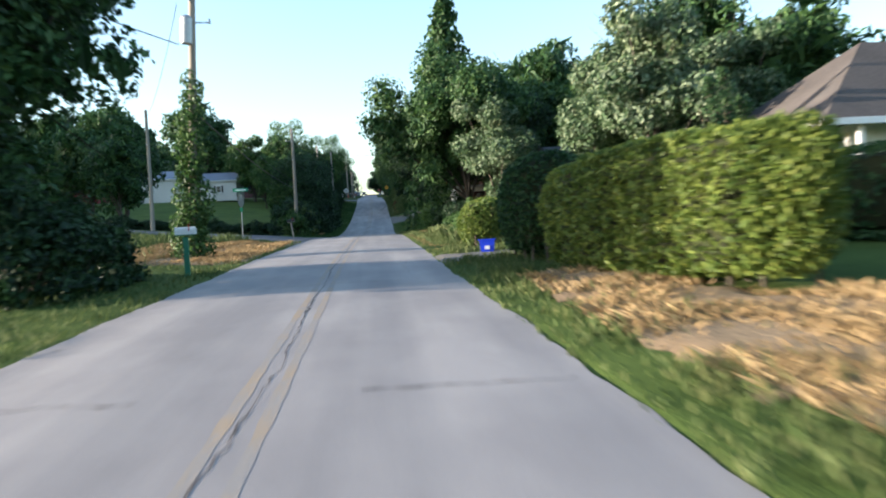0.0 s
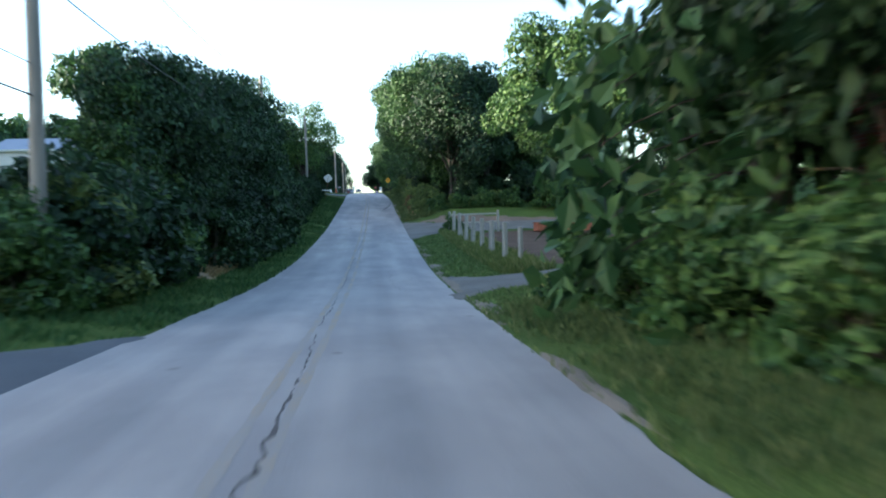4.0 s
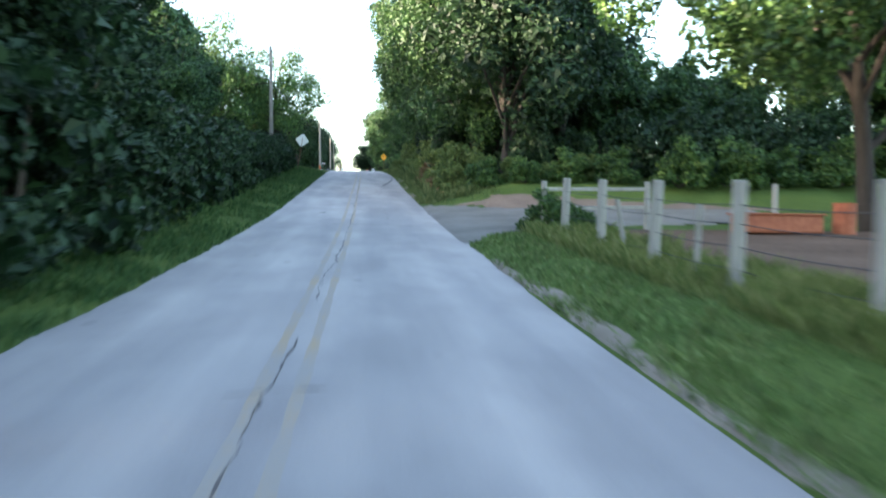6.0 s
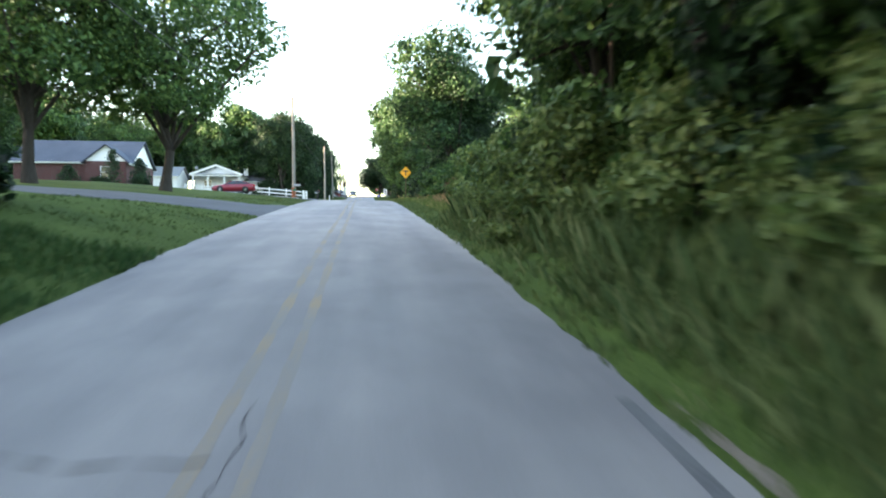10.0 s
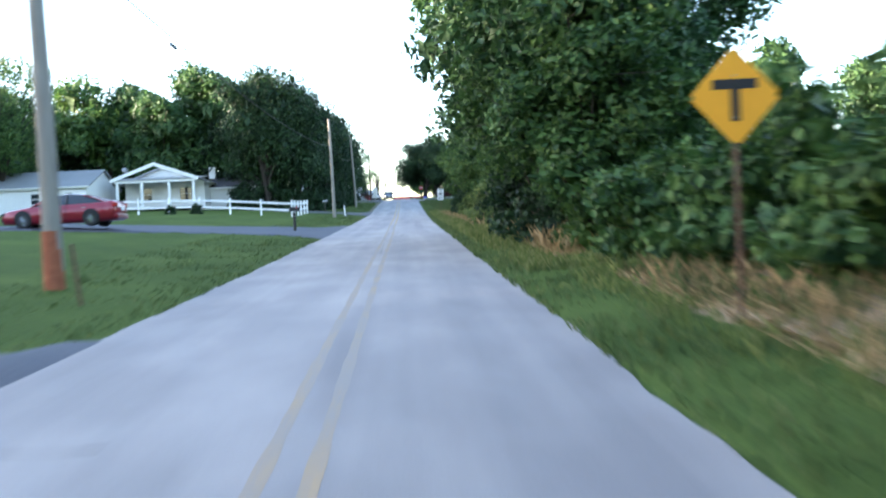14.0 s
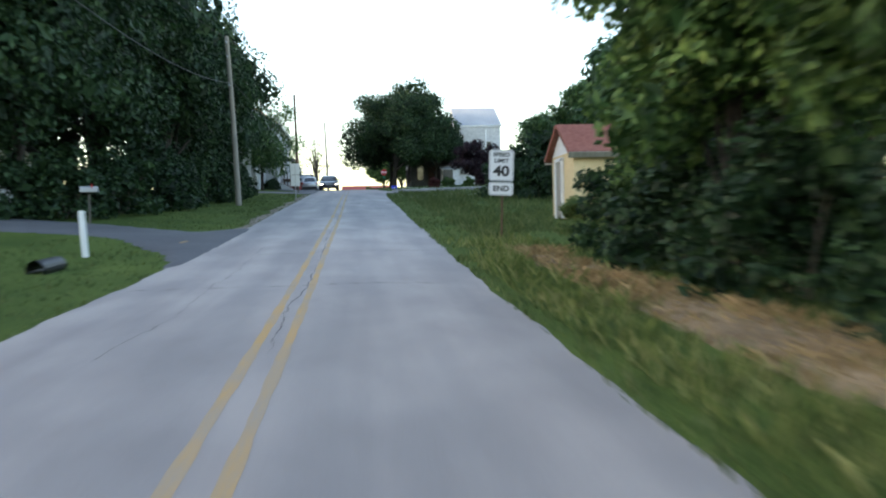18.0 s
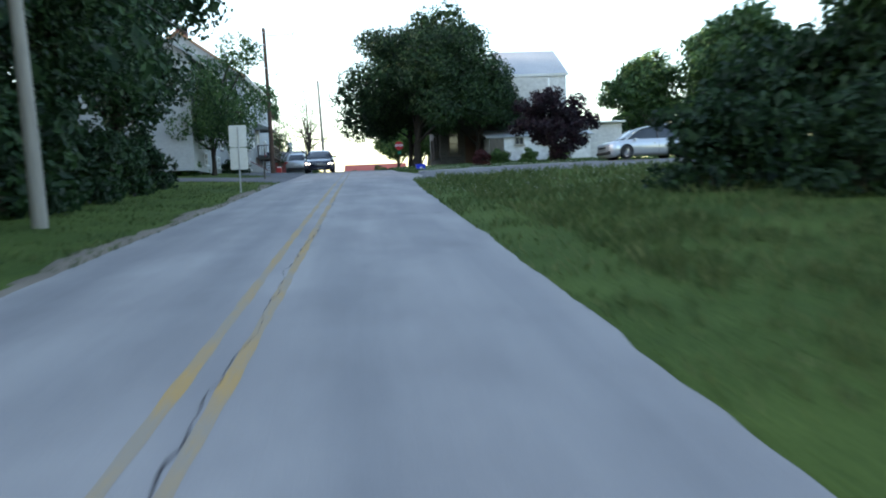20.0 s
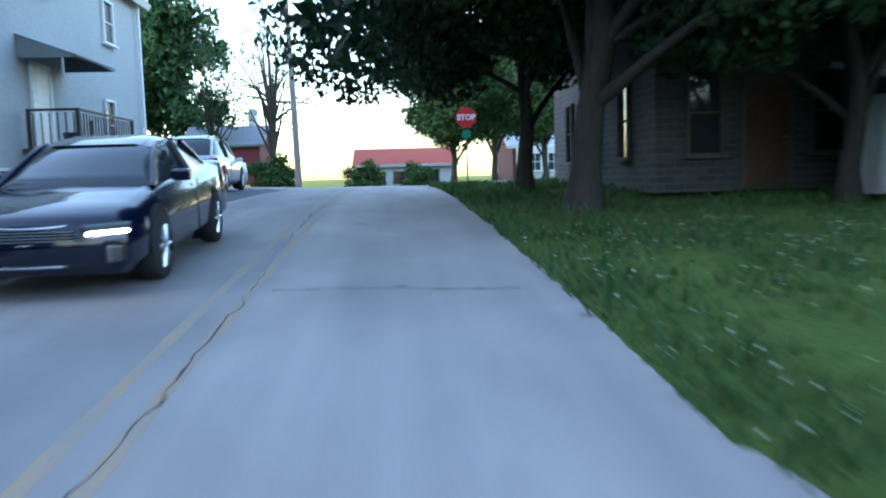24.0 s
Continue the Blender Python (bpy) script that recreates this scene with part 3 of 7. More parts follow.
def blob_lobes(rng, n, half, centre, low=0.0, rad=(0.16, 0.3), power=0.45):
    """Clump centres inside an uneven egg."""
    d = rng.normal(size=(n, 3))
    d /= np.linalg.norm(d, axis=1)[:, None]
    q = rng.random(n) ** power
    bulge = 1 + 0.22 * np.sin(3 * np.arctan2(d[:, 1], d[:, 0]) + rng.random() * 6) * (1 - d[:, 2]**2) + 0.12 * np.sin(7 * d[:, 2] + rng.random() * 6)
    c = d * (q * bulge * 0.82)[:, None] * np.array(half) + np.array(centre)
    r = (rad[0] + (rad[1] - rad[0]) * rng.random(n)) * min(half)
    return c, r


def tree(name, seed, height, half, trunk_r, clear, n_leaf, size, mat, label, n_lobe=46, lean=0.0, droop=0.0, category="tree", rad=(0.2, 0.36), forks=14, shell=0.72, at=None, bark=None, dome=None, three=False, fill=0.1):
    """A tapered trunk with limbs that reach into a crown of leafy clumps."""
    rng = np.random.default_rng(seed)
    ob = thing(name, label, category, at=at)
    cz = height - half[2]
    c, r = blob_lobes(rng, n_lobe, half, (lean, 0, cz), rad=rad)
    if dome:
        q, a = np.sqrt(rng.random(n_lobe)), rng.random(n_lobe) * 6.283
        up = np.sqrt(np.maximum(1 - (0.93 * q)**2, 0.02))
        zz = dome + 0.7 + (height - dome - 1.6) * up * rng.random(n_lobe)**0.6
        c = np.stack([lean + half[0] * 0.86 * q * np.cos(a), half[1] * 0.86 * q * np.sin(a), zz], -1)
    hub = np.array([lean * 0.6, 0, max(clear * 1.15, 0.3)])
    top = np.array([lean, 0, cz + half[2] * 0.5])
    ts = np.linspace(0, 1, 9)[:, None]
    line = (1 - ts)**2 * np.array([[0, 0, -0.15]]) + 2 * ts * (1 - ts) * hub + ts**2 * top
    line[1:-1, :2] += rng.normal(size=(7, 2)) * trunk_r * 0.35
    rads = trunk_r * (1.0 - 0.85 * ts[:, 0]) * np.where(ts[:, 0] < 0.05, 1.35, 1)
    part("trunk", gather("trunk", [tube(line, rads, 10)]), bark or BARK, ob)
    limbs = []
    for j in rng.permutation(len(c))[:forks]:
        u = 0.25 + 0.5 * rng.random()
        a = line[int(u * 8)]
        e = c[j]
        mid = (a + e) / 2 + np.array([0, 0, 0.12 * np.linalg.norm(e - a)]) + rng.normal(size=3) * 0.1
        s = np.linspace(0, 1, 6)[:, None]
        limbs.append(tube((1 - s)**2 * a + 2 * s * (1 - s) * mid + s**2 * e, trunk_r * (0.42 - 0.36 * s[:, 0]), 6))
        for _ in range(2):
            e2 = e + rng.normal(size=3) * r[j] * 0.9
            limbs.append(tube(np.linspace(mid * 0.4 + e * 0.6, e2, 4), trunk_r * np.array([0.12, 0.09, 0.06, 0.03]), 5))
    part("branchwork", gather("branchwork", limbs), bark or BARK, ob)
    outer = leaves(c, r, int(n_leaf * 1.25), size * 0.8, rng, droop=droop, shell=shell, three=three)
    # oversized inner leaves, added to block sky light and darken the crown
    inner = leaves(c, r * 0.7, int(n_leaf * fill), size * 2.2, rng, shell=0.25, three=three)
    me = gather("crown", [outer, inner], False)
    part("crown", me, mat, ob)
    return ob


def shrub(name, seed, half, n_leaf, size, mat, label, category="shrub", n_lobe=22, at=None, stems=7, droop=0.0, rad=(0.3, 0.5)):
    """A bush: stems from the ground and clumps down to it."""
    rng = np.random.default_rng(seed)
    ob = thing(name, label, category, at=at)
    c, r = blob_lobes(rng, n_lobe, (half[0], half[1], half[2]), (0, 0, half[2] * 0.95), rad=rad)
    c[:, 2] = np.maximum(c[:, 2], r * 0.5)
    k = np.linspace(0, 6.283, 9)[:-1]
    c = np.concatenate([c, np.stack([np.cos(k) * half[0] * 0.75, np.sin(k) * half[1] * 0.75, np.full(8, half[2] * 0.22)], -1)])
    r = np.concatenate([r, np.full(8, min(half) * 0.34)])
    st = []
    for j in range(min(stems, len(c))):
        s = np.linspace(0, 1, 5)[:, None]
        b = np.array([rng.normal() * 0.15, rng.normal() * 0.15, -0.1])
        st.append(tube(b + s * (c[j] - b) + np.sin(s * 3) * rng.normal(size=3) * 0.05, 0.035 - 0.028 * s[:, 0], 5))
    part("woody_base", gather("woody_base", st), BARK, ob)
    # the second, larger leaves are added inside to darken the bush
    me = gather("foliage", [leaves(c, r, n_leaf, size, rng, droop=droop), leaves(c, r * 0.7, n_leaf // 10, size * 2.2, rng, shell=0.25)], False)
    part("foliage", me, mat, ob)
    return ob


def put(ob, x, y, turn=0.0, s=1.0, sz=None, dz=0.0):
    m = pose(x, y, gz(x, y) + dz, 0, 0, turn) @ Matrix.Diagonal((s, s, sz or s, 1))
    return copy_thing(ob, m)


def plant(ob, x, y, turn=0.0, s=1.0, sz=None, dz=0.0):
    """Moves the first one of a kind to its place."""
    ob.matrix_basis = pose(x, y, gz(x, y) + dz, 0, 0, turn)
    ob.scale = (s, s, sz or s)
    return ob

# ---- road surface details ----
n, m = len(rx), len(ry)
RZ = ROAD_V[:, 2].reshape(m, n)
RU = np.array([(-float(edge_l(y)) + wob(1.0, y), float(edge_r(y)) + wob(4.0, y)) for y in ry])


def road_top(x, y):
    """Height of the road's own surface at x from the centre line."""
    x, y = np.asarray(x, float), np.asarray(y, float)
    b = np.clip((y + 60) / 0.25, 0, m - 1.001)
    j = b.astype(int)
    z = []
    for k in (j, j + 1):
        a = np.clip((x - RU[k, 0]) / (RU[k, 1] - RU[k, 0]), 0, 0.9999) * (n - 1)
        i = a.astype(int)
        z.append(RZ[k, i] + (a - i) * (RZ[k, i + 1] - RZ[k, i]))
    return z[0] + (b - j) * (z[1] - z[0])


def strip(name, pts, widths, mat, lift=0.006, seg=None, label=""):
    """A thin band on the road along points (x from the centre line, y)."""
    pts = np.asarray(pts, float)
    w = np.broadcast_to(np.asarray(widths, float), (len(pts),))
    t = np.gradient(pts, axis=0)
    t /= np.linalg.norm(t, axis=1)[:, None] + 1e-9
    nrm = np.stack([t[:, 1], -t[:, 0]], -1)
    V = []
    for s in (-0.5, 0.5):
        q = pts + nrm * (w * s)[:, None]
        V.append(np.stack([q[:, 0] + road_x(q[:, 1]), q[:, 1], road_top(q[:, 0], q[:, 1]) + lift], -1))
    n = len(pts)
    i = np.arange(n - 1)
    me = mesh_np(name, np.concatenate(V), np.stack([i, i + n, i + n + 1, i + 1], -1))
    me.materials.append(mat)
    return me


for y0, y1, paint, tone in ((-40, 92, YELLOW_GHOST, "almost worn away"), (92, 112, YELLOW_FAINT, "very faint"), (112, 134, YELLOW_FAINT, "faded"), (134, 206, YELLOW_FAINT, "faded"), (206, 232, YELLOW_FAINT, "faded"), (232, 300, YELLOW_LINE, "clear"), (300, 340, YELLOW_FAINT, "faded")):
    yy = np.arange(y0, y1 + 0.01, 0.25)
    for side in (-0.16, 0.13):
        me = strip("road_marking", np.stack([side + 0.015 * np.sin(yy * 0.21), yy], -1), 0.10 + 0.014 * np.sin(yy * 2.3) + 0.012 * np.sin(yy * 7.1), paint, 0.0014)
        tagged(new("road_marking", me), "yellow centre line on asphalt, " + tone, "road marking", kind="structure")
rng = np.random.default_rng(8)
for a, b, off in ((-8, 37, -.02), (38, 62, -.05), (63, 84, -.08), (86, 134, 0), (160, 172, -.03), (206, 246, -.02), (250, 338, 0)):
    y = np.arange(a, b, 0.18)
    x = off + 0.03 * np.cumsum(rng.normal(size=len(y))) * 0.35
    x = off + (x - off) - np.linspace(0, x[-1] - off, len(y)) + 0.016 * rng.normal(size=len(y))
    wide = 1.5 if a < 60 else 1.1 if a < 136 else 0.75
    w = np.clip(0.012 + 0.007 * np.sin(y * 0.7) + 0.009 * rng.normal(size=len(y)), 0.004, 0.04) * wide
    me = strip("crack", np.stack([x, y], -1), w, CRACK, 0.0028)
    tagged(new("crack", me), "long jagged crack along the road's centre", "crack", kind="structure")
for y0, a, b in ((3.4, .0, 1.4), (6.2, .8, 2.7), (6.4, -2.2, -1), (15.5, -2.6, 1.6), (22.2, -2.4, 2.6), (28.8, .6, 2.6), (31.8, .2, 1.4), (41.5, -2.4, -.9), (41.6, -.1, 2.2), (53, -2.6, 2.5),
                 (73.5, -.5, 2), (82, -.4, .4), (99, -2, 2), (120.6, -2.7, 2.2), (133, -2.5, 0), (163, -1.8, 2.4), (178, -1.6, .5), (190, -2.3, -1.2), (204, -2.2, -.6), (219.3, -1.9, -.4), (219.3, .4, 2.6),
                 (243, -2.5, 2.4), (254.8, -2.7, 2.2), (260.2, -2.7, 2.6), (267, -2, 2.6), (285, 0, 2.7), (291.5, -2, 2.6), (297, 1.2, 2.7), (303.8, -2.2, 3.0), (311.2, -1.0, 2.9), (318.6, 0.3, 2.65)):
    x = np.arange(a, b, 0.12)
    y = y0 + 0.05 * np.cumsum(rng.normal(size=len(x))) * 0.5 + 0.06 * np.sin(x * 2)
    me = strip("crack", np.stack([x, y], -1), np.clip(0.02 + 0.022 * rng.normal(size=len(x)), 0.005, 0.08), CRACK, 0.0028)
    tagged(new("crack", me), "dark sealed crack across the asphalt", "crack", kind="structure")
for x0, a, b in ((1.7, 17, 21.5), (1.55, 24, 33), (1.35, 31.5, 44), (1.6, 39, 52), (1.25, 101, 108), (1.15, 113, 124), (-1.3, 115, 123), (-1.4, 155, 165), (1.9, 215, 222), (-1.5, 225, 240), (1.4, 229, 236), (-1.5, 250, 262), (-1.9, 315, 325), (1.5, 70, 78)):
    y = np.arange(a, b, 0.2)
    x = x0 + 0.05 * np.cumsum(rng.normal(size=len(y)) * 0.5)
    me = strip("crack", np.stack([x, y], -1), np.clip(0.005 + 0.007 * rng.normal(size=len(y)), 0.002, 0.02), CRACK, 0.0028)
    tagged(new("crack", me), "fine wandering crack in the wheel track", "crack", kind="structure")
y = np.arange(121.6, 134, 0.3)
x = 1.5 + 0.142 * (y - 121.8) - 0.0055 * (y - 121.8)**2
me = strip("tyre_mark", np.stack([x, y], -1), np.linspace(0.17, 0.10, len(y)), SKID, 0.0024)
tagged(new("tyre_mark", me), "dark curved skid mark on the asphalt", "tyre mark", kind="structure")
# darker patches left by old repairs
for x0, y0, lx, ly in ((0.55, 217.6, .16, .12), (-0.95, 103.5, .2, .15), (1.0, 233, .12, .1)):
    t = np.linspace(-1, 1, 9)
    me = strip("asphalt_patch", np.stack([np.full(9, x0) + 0.05 * np.sin(t * 5), y0 + t * ly], -1), lx * (1 - 0.5 * t**4), SKID, 0.002)
    tagged(new("asphalt_patch", me), "darker stained patch in the asphalt", "patch", kind="structure")


def patch(name, outline, mat, label, category, lift=0.05, step=0.4, kind="structure", soft=0.25):
    """A sheet that lies on the ground inside an outline of (x from the centre line, y)."""
    P = np.array(outline, float)
    lo, hi = P.min(0), P.max(0)
    xs = np.arange(lo[0], hi[0] + step, step)
    ys = np.arange(lo[1], hi[1] + step, step)
    X, Y = np.meshgrid(xs, ys)
    inside = np.zeros(X.shape, bool)
    d = np.full(X.shape, 1e9)
    for (x1, y1), (x2, y2) in zip(P, np.roll(P, -1, 0)):
        c = ((y1 > Y) != (y2 > Y)) & (X < (x2 - x1) * (Y - y1) / (y2 - y1 + 1e-12) + x1)
        inside ^= c
        l2 = (x2 - x1)**2 + (y2 - y1)**2
        t = np.clip(((X - x1) * (x2 - x1) + (Y - y1) * (y2 - y1)) / l2, 0, 1)
        d = np.minimum(d, np.hypot(X - x1 - t * (x2 - x1), Y - y1 - t * (y2 - y1)))
    sd = np.where(inside, d, -d)
    rag = np.array([noise.noise((x * 1.7, y * 1.7, 3)) + 0.5 * noise.noise((x * 5, y * 5, 7)) for x, y in zip(X.ravel(), Y.ravel())]).reshape(X.shape)
    sd = sd + rag * soft
    Z = ground(X + road_x(Y), Y) + np.minimum(lift, sd * 0.35 + 0.01) - 0.01
    keep = sd > -0.35
    n = len(xs)
    idx = np.arange(X.size).reshape(X.shape)
    q = np.stack([idx[:-1, :-1], idx[:-1, 1:], idx[1:, 1:], idx[1:, :-1]], -1).reshape(-1, 4)
    q = q[keep.ravel()[q].all(1)]
    used = np.unique(q)
    re = np.full(X.size, -1)
    re[used] = np.arange(len(used))
    V = np.stack([X + road_x(Y), Y, Z], -1).reshape(-1, 3)[used]
    me = mesh_np(name, V, re[q], True)
    me.materials.append(mat)
    return tagged(new(name, me), label, category, kind=kind)


DRIVES = [
    ("driveway", [(2.5, 19.8), (15, 19.2), (15, 22.4), (4, 22.3), (2.5, 22.8)], GRAVEL, "grey gravel driveway between the hedges"),
    ("side_road", [(-2.6, 41.5), (-4.4, 44.2), (-8, 47.5), (-40, 52), (-40, 58), (-9, 56.5), (-5.5, 59), (-2.5, 63)], ASPHALT_DARK, "grey asphalt side road joining the main road"),
    ("driveway", [(2.4, 66.5), (4, 69), (16, 70), (16, 74), (4.2, 73.2), (2.4, 75)], GRAVEL, "narrow gravel driveway by the paddock"),
    ("driveway", [(2.3, 92), (3.6, 95.6), (6, 97.8), (10, 99), (15, 100.5), (15, 104.6), (9, 104.3), (5.5, 105.3), (3.4, 106.7), (2.3, 109.3)], GRAVEL, "wide gravel farm entrance"),
    ("driveway", [(-2.4, 154), (-4, 156.5), (-24, 158), (-24, 163.5), (-4, 164.5), (-2.4, 167)], ASPHALT_DARK, "grey asphalt driveway across the lawn"),
    ("driveway", [(-2.4, 182.5), (-3.8, 185.6), (-4.6, 188), (-7, 189.4), (-14, 191), (-30, 197), (-32, 202), (-14, 199.6), (-8, 195.6), (-6.5, 194.2), (-3.7, 193.6), (-2.4, 195.4)], DRIVE_BLUE, "dark sealed blacktop driveway"),
    ("driveway", [(-2.4, 217), (-4.2, 220.5), (-8, 220), (-20, 216.5), (-20, 222.5), (-9, 227), (-4.4, 231), (-2.4, 236)], DRIVE_BLUE, "blacktop driveway beside the white fence"),
    ("driveway", [(-2.4, 256.5), (-3.6, 260.8), (-6, 264.9), (-16, 266.5), (-16, 271), (-8, 269.5), (-4, 267.5), (-2.4, 269)], ASPHALT_DARK, "dark asphalt driveway under the trees"),
    ("driveway", [(-2.4, 303.5), (-4, 306), (-12, 308.5), (-12, 311.5), (-5, 311.5), (-4.2, 314.5), (-6.9, 317), (-6.9, 341), (-2.4, 341)], ASPHALT_DARK, "dark asphalt yard beside the grey house"),
    ("driveway", [(3.2, 301.6), (4.2, 302.1), (26, 303.7), (26, 309.4), (4.1, 310.2), (3.75, 310.5), (3.82, 307), (3.64, 304)], OLD_DRIVE, "cracked grey driveway by the lawn"),
    ("cross_road", [(-60, 343.2), (60, 343.2), (60, 347.8), (-60, 347.8)], ASPHALT, "asphalt cross road at the junction"),
]
for nm, out, mat, lab in DRIVES:
    patch(nm, out, mat, lab, "driveway" if nm == "driveway" else "road", lift=0.095 if "cracked" in lab else 0.055 if nm != "cross_road" else 0.07, soft=0.12)
patch("paddock", [(5.9, 75), (40, 74), (40, 98), (8, 97.4), (6.2, 96.4)], MUD, "bare trampled brown mud in a paddock", "ground", lift=0.05, step=0.8)
STRAWS = [[(3.9, 3), (7.5, 2), (7.5, 9), (6.1, 9.5), (5.6, 13), (4.4, 15.2), (3.6, 14), (3.5, 8)], [(-3.3, 24.5), (-6.6, 24), (-8.6, 30), (-8.8, 37), (-6, 40.5), (-3.4, 42), (-3.1, 34)],
          [(3.7, 45), (4.4, 44.5), (4.5, 49), (4.0, 51)], [(-4.2, 75), (-6.0, 74), (-6.5, 84), (-4.4, 83)],
          [(3.2, 110.5), (4.0, 109), (4.3, 114), (4.1, 124), (3.6, 124)], [(4.4, 157), (7.0, 155), (8.2, 166), (7.6, 173), (6.6, 177), (4.9, 176), (4.4, 170)], [(3.9, 176), (6.5, 176.5), (6.9, 188), (4.4, 187), (4.0, 184)],
          [(3.9, 188), (5.4, 187), (6.4, 190), (5.8, 197.5), (4.2, 198)], [(4.1, 203), (6.6, 202), (7.2, 212), (6.2, 221), (5.0, 221), (4.3, 214)], [(4.3, 221), (5.6, 221), (6.2, 231), (6.2, 240), (5.4, 250), (4.9, 259), (4.1, 260), (4.0, 246)],
          [(-3.1, 264.2), (-4, 263.8), (-3.6, 262.4)]]
for o in STRAWS:
    patch("dry_grass", o, STRAW_GROUND, "patch of mown dry yellow straw on the verge", "dry grass", lift=0.075, step=0.3, soft=0.5)
SOIL_BANK = [(3.9, 106.4), (5.6, 104.8), (9, 103.8), (15, 103.6), (17, 104.2), (14, 105.4), (9, 106.3), (6, 107.2)]
patch("bare_soil", SOIL_BANK, SOIL, "bare brown soil at the edge of the farm entrance", "soil", lift=0.065, soft=0.35)
for s, y0, y1, w in ((1, 64, 92, .34), (1, 40, 64, .14), (1, 112, 135, .12), (-1, 36, 44, .4), (-1, 262, 303, .4)):
    yv = np.arange(y0, y1, 1.0)
    ed = edge_r if s > 0 else edge_l
    patch("road_shoulder", [(s * (float(ed(v)) - 0.12), v) for v in yv] + [(s * (float(ed(v)) + w + 0.15 * math.sin(v * 0.9)), v) for v in yv[::-1]], DIRT_EDGE, "crumbling gravel edge of the road", "road shoulder", lift=0.045, step=0.25, soft=0.15)


def kerb(x0, y0, x1, y1, n, label):
    """A row of cast kerb stones."""
    k = tagged(new("kerb"), label, "kerb", kind="structure")
    a = math.atan2(y1 - y0, x1 - x0)
    ln = math.hypot(x1 - x0, y1 - y0) / n
    for i in range(n):
        t = (i + 0.5) / n
        x, y = x0 + (x1 - x0) * t, y0 + (y1 - y0) * t
        bm = bmesh.new()
        bmesh.ops.create_cube(bm, size=1, matrix=Matrix.Diagonal((ln - 0.012, 0.3, 0.3, 1)))
        bmesh.ops.bevel(bm, geom=bm.edges[:], offset=0.02, segments=1, affect="EDGES")
        me = bpy.data.meshes.new("kerb_stone")
        bm.to_mesh(me)
        bm.free()
        me.materials.append(CONCRETE)
        o = new("kerb_stone", me)
        o.parent = k
        o.matrix_basis = pose(x, y, gz(x, y) - 0.045 + 0.012 * math.sin(i * 2.7), 0, 0, math.degrees(a))


kerb(4.15, 310.0, 16.5, 309.7, 14, "pale concrete kerb between the drive and the lawn")
kerb(-3.95, 193.85, -7.4, 195.1, 4, "low concrete kerb beside the blacktop drive")


# ---- grass ----
def in_any(x, y, shapes):
    hit = np.zeros(x.shape, bool)
    for P in shapes:
        P = np.array(P, float)
        ins = np.zeros(x.shape, bool)
        for (x1, y1), (x2, y2) in zip(P, np.roll(P, -1, 0)):
            ins ^= ((y1 > y) != (y2 > y)) & (x < (x2 - x1) * (y - y1) / (y2 - y1 + 1e-12) + x1)
        hit |= ins
    return hit


def blades(name, x, y, h, lean, mat, label, width=0.014):
    """Grass blades: one bent strip of two faces each."""
    n = len(x)
    rng = np.random.default_rng(n)
    a = rng.random(n) * 6.283
    z = ground(x + road_x(y), y) - 0.02
    b = np.stack([x + road_x(y), y, z], -1)
    s = np.stack([np.cos(a), np.sin(a), 0 * a], -1)
    d = np.stack([np.sin(a), -np.cos(a), 0 * a], -1) * (lean * h * (0.3 + rng.random(n)))[:, None]
    up = np.array([0, 0, 1.0])
    w = (width * (0.7 + 0.8 * rng.random(n)))[:, None]
    m = b + up * (h * 0.6)[:, None] + d * 0.4
    t = b + up * h[:, None] + d
    V = np.stack([b - s * w, b + s * w, m + s * w * 0.7, t, m - s * w * 0.7], 1).reshape(-1, 3)
    me = mesh_np(name, V, np.arange(5 * n).reshape(-1, 5))
    me.materials.append(mat)
    return tagged(new(name, me), label, "grass", kind="stuff")


shapes = [o for _, o, _, _ in DRIVES] + [SOIL_BANK] + [[(6.2, 74), (40, 74), (40, 98), (6.4, 97)]]
rng = np.random.default_rng(31)


def sow(n, x0, x1, y0, y1, hmin, hmax, power=1.0, straw=False):
    x = x0 + (x1 - x0) * rng.random(n)**power
    y = y0 + (y1 - y0) * rng.random(n)
    ok = ~in_any(x, y, shapes) & ((x > edge_r(y) - 0.04) | (x < 0.04 - edge_l(y)))
    dry = in_any(x, y, STRAWS)
    ok &= dry if straw else (~dry | (rng.random(n) < 0.12))
    tuft = np.array([noise.noise((a * 0.8, b * 0.8, 1)) for a, b in zip(x, y)])
    ok &= tuft > rng.random(n) * 0.9 - 0.62
    x, y, tuft = x[ok], y[ok], tuft[ok]
    return x, y, (hmin + (hmax - hmin) * rng.random(len(x))) * (1 + 0.5 * tuft)


for nm, args in (("near_right", (46000, 2.45, 6.0, -6, 150, .05, .16, 1.2)), ("near_left", (16000, -2.5, -6.5, -2, 58, .05, .16, 1.2)),
                 ("far_right", (52000, 2.45, 6.5, 150, 330, .05, .15, 1.2)), ("far_left", (44000, -2.7, -7, 140, 330, .04, .10, 1.2))):
    x, y, h = sow(*args)
    blades("grass", x, y, h, 0.7, BLADE, "short green grass on the road verge")
# darker blades carry the thicket's shade on this verge in their colour
x, y, h = sow(34000, -2.45, -5.4, 58, 142, .06, .22, 1.3)
blades("grass", x, y, h, 0.7, BLADE_LAWN, "green grass under the roadside thicket, darkened in colour for its shade", 0.018)
x, y, h = sow(24000, 3.2, 5.2, 2, 66, .07, .24)
blades("tall_grass", x, y, h, 0.6, BLADE, "tall unmown grass along the fence")
x, y, h = sow(7000, 4.1, 5.3, 24, 47, .2, .55)
blades("tall_grass", x, y, h, 0.6, BLADE, "tall seeding grass in front of the garden fence")
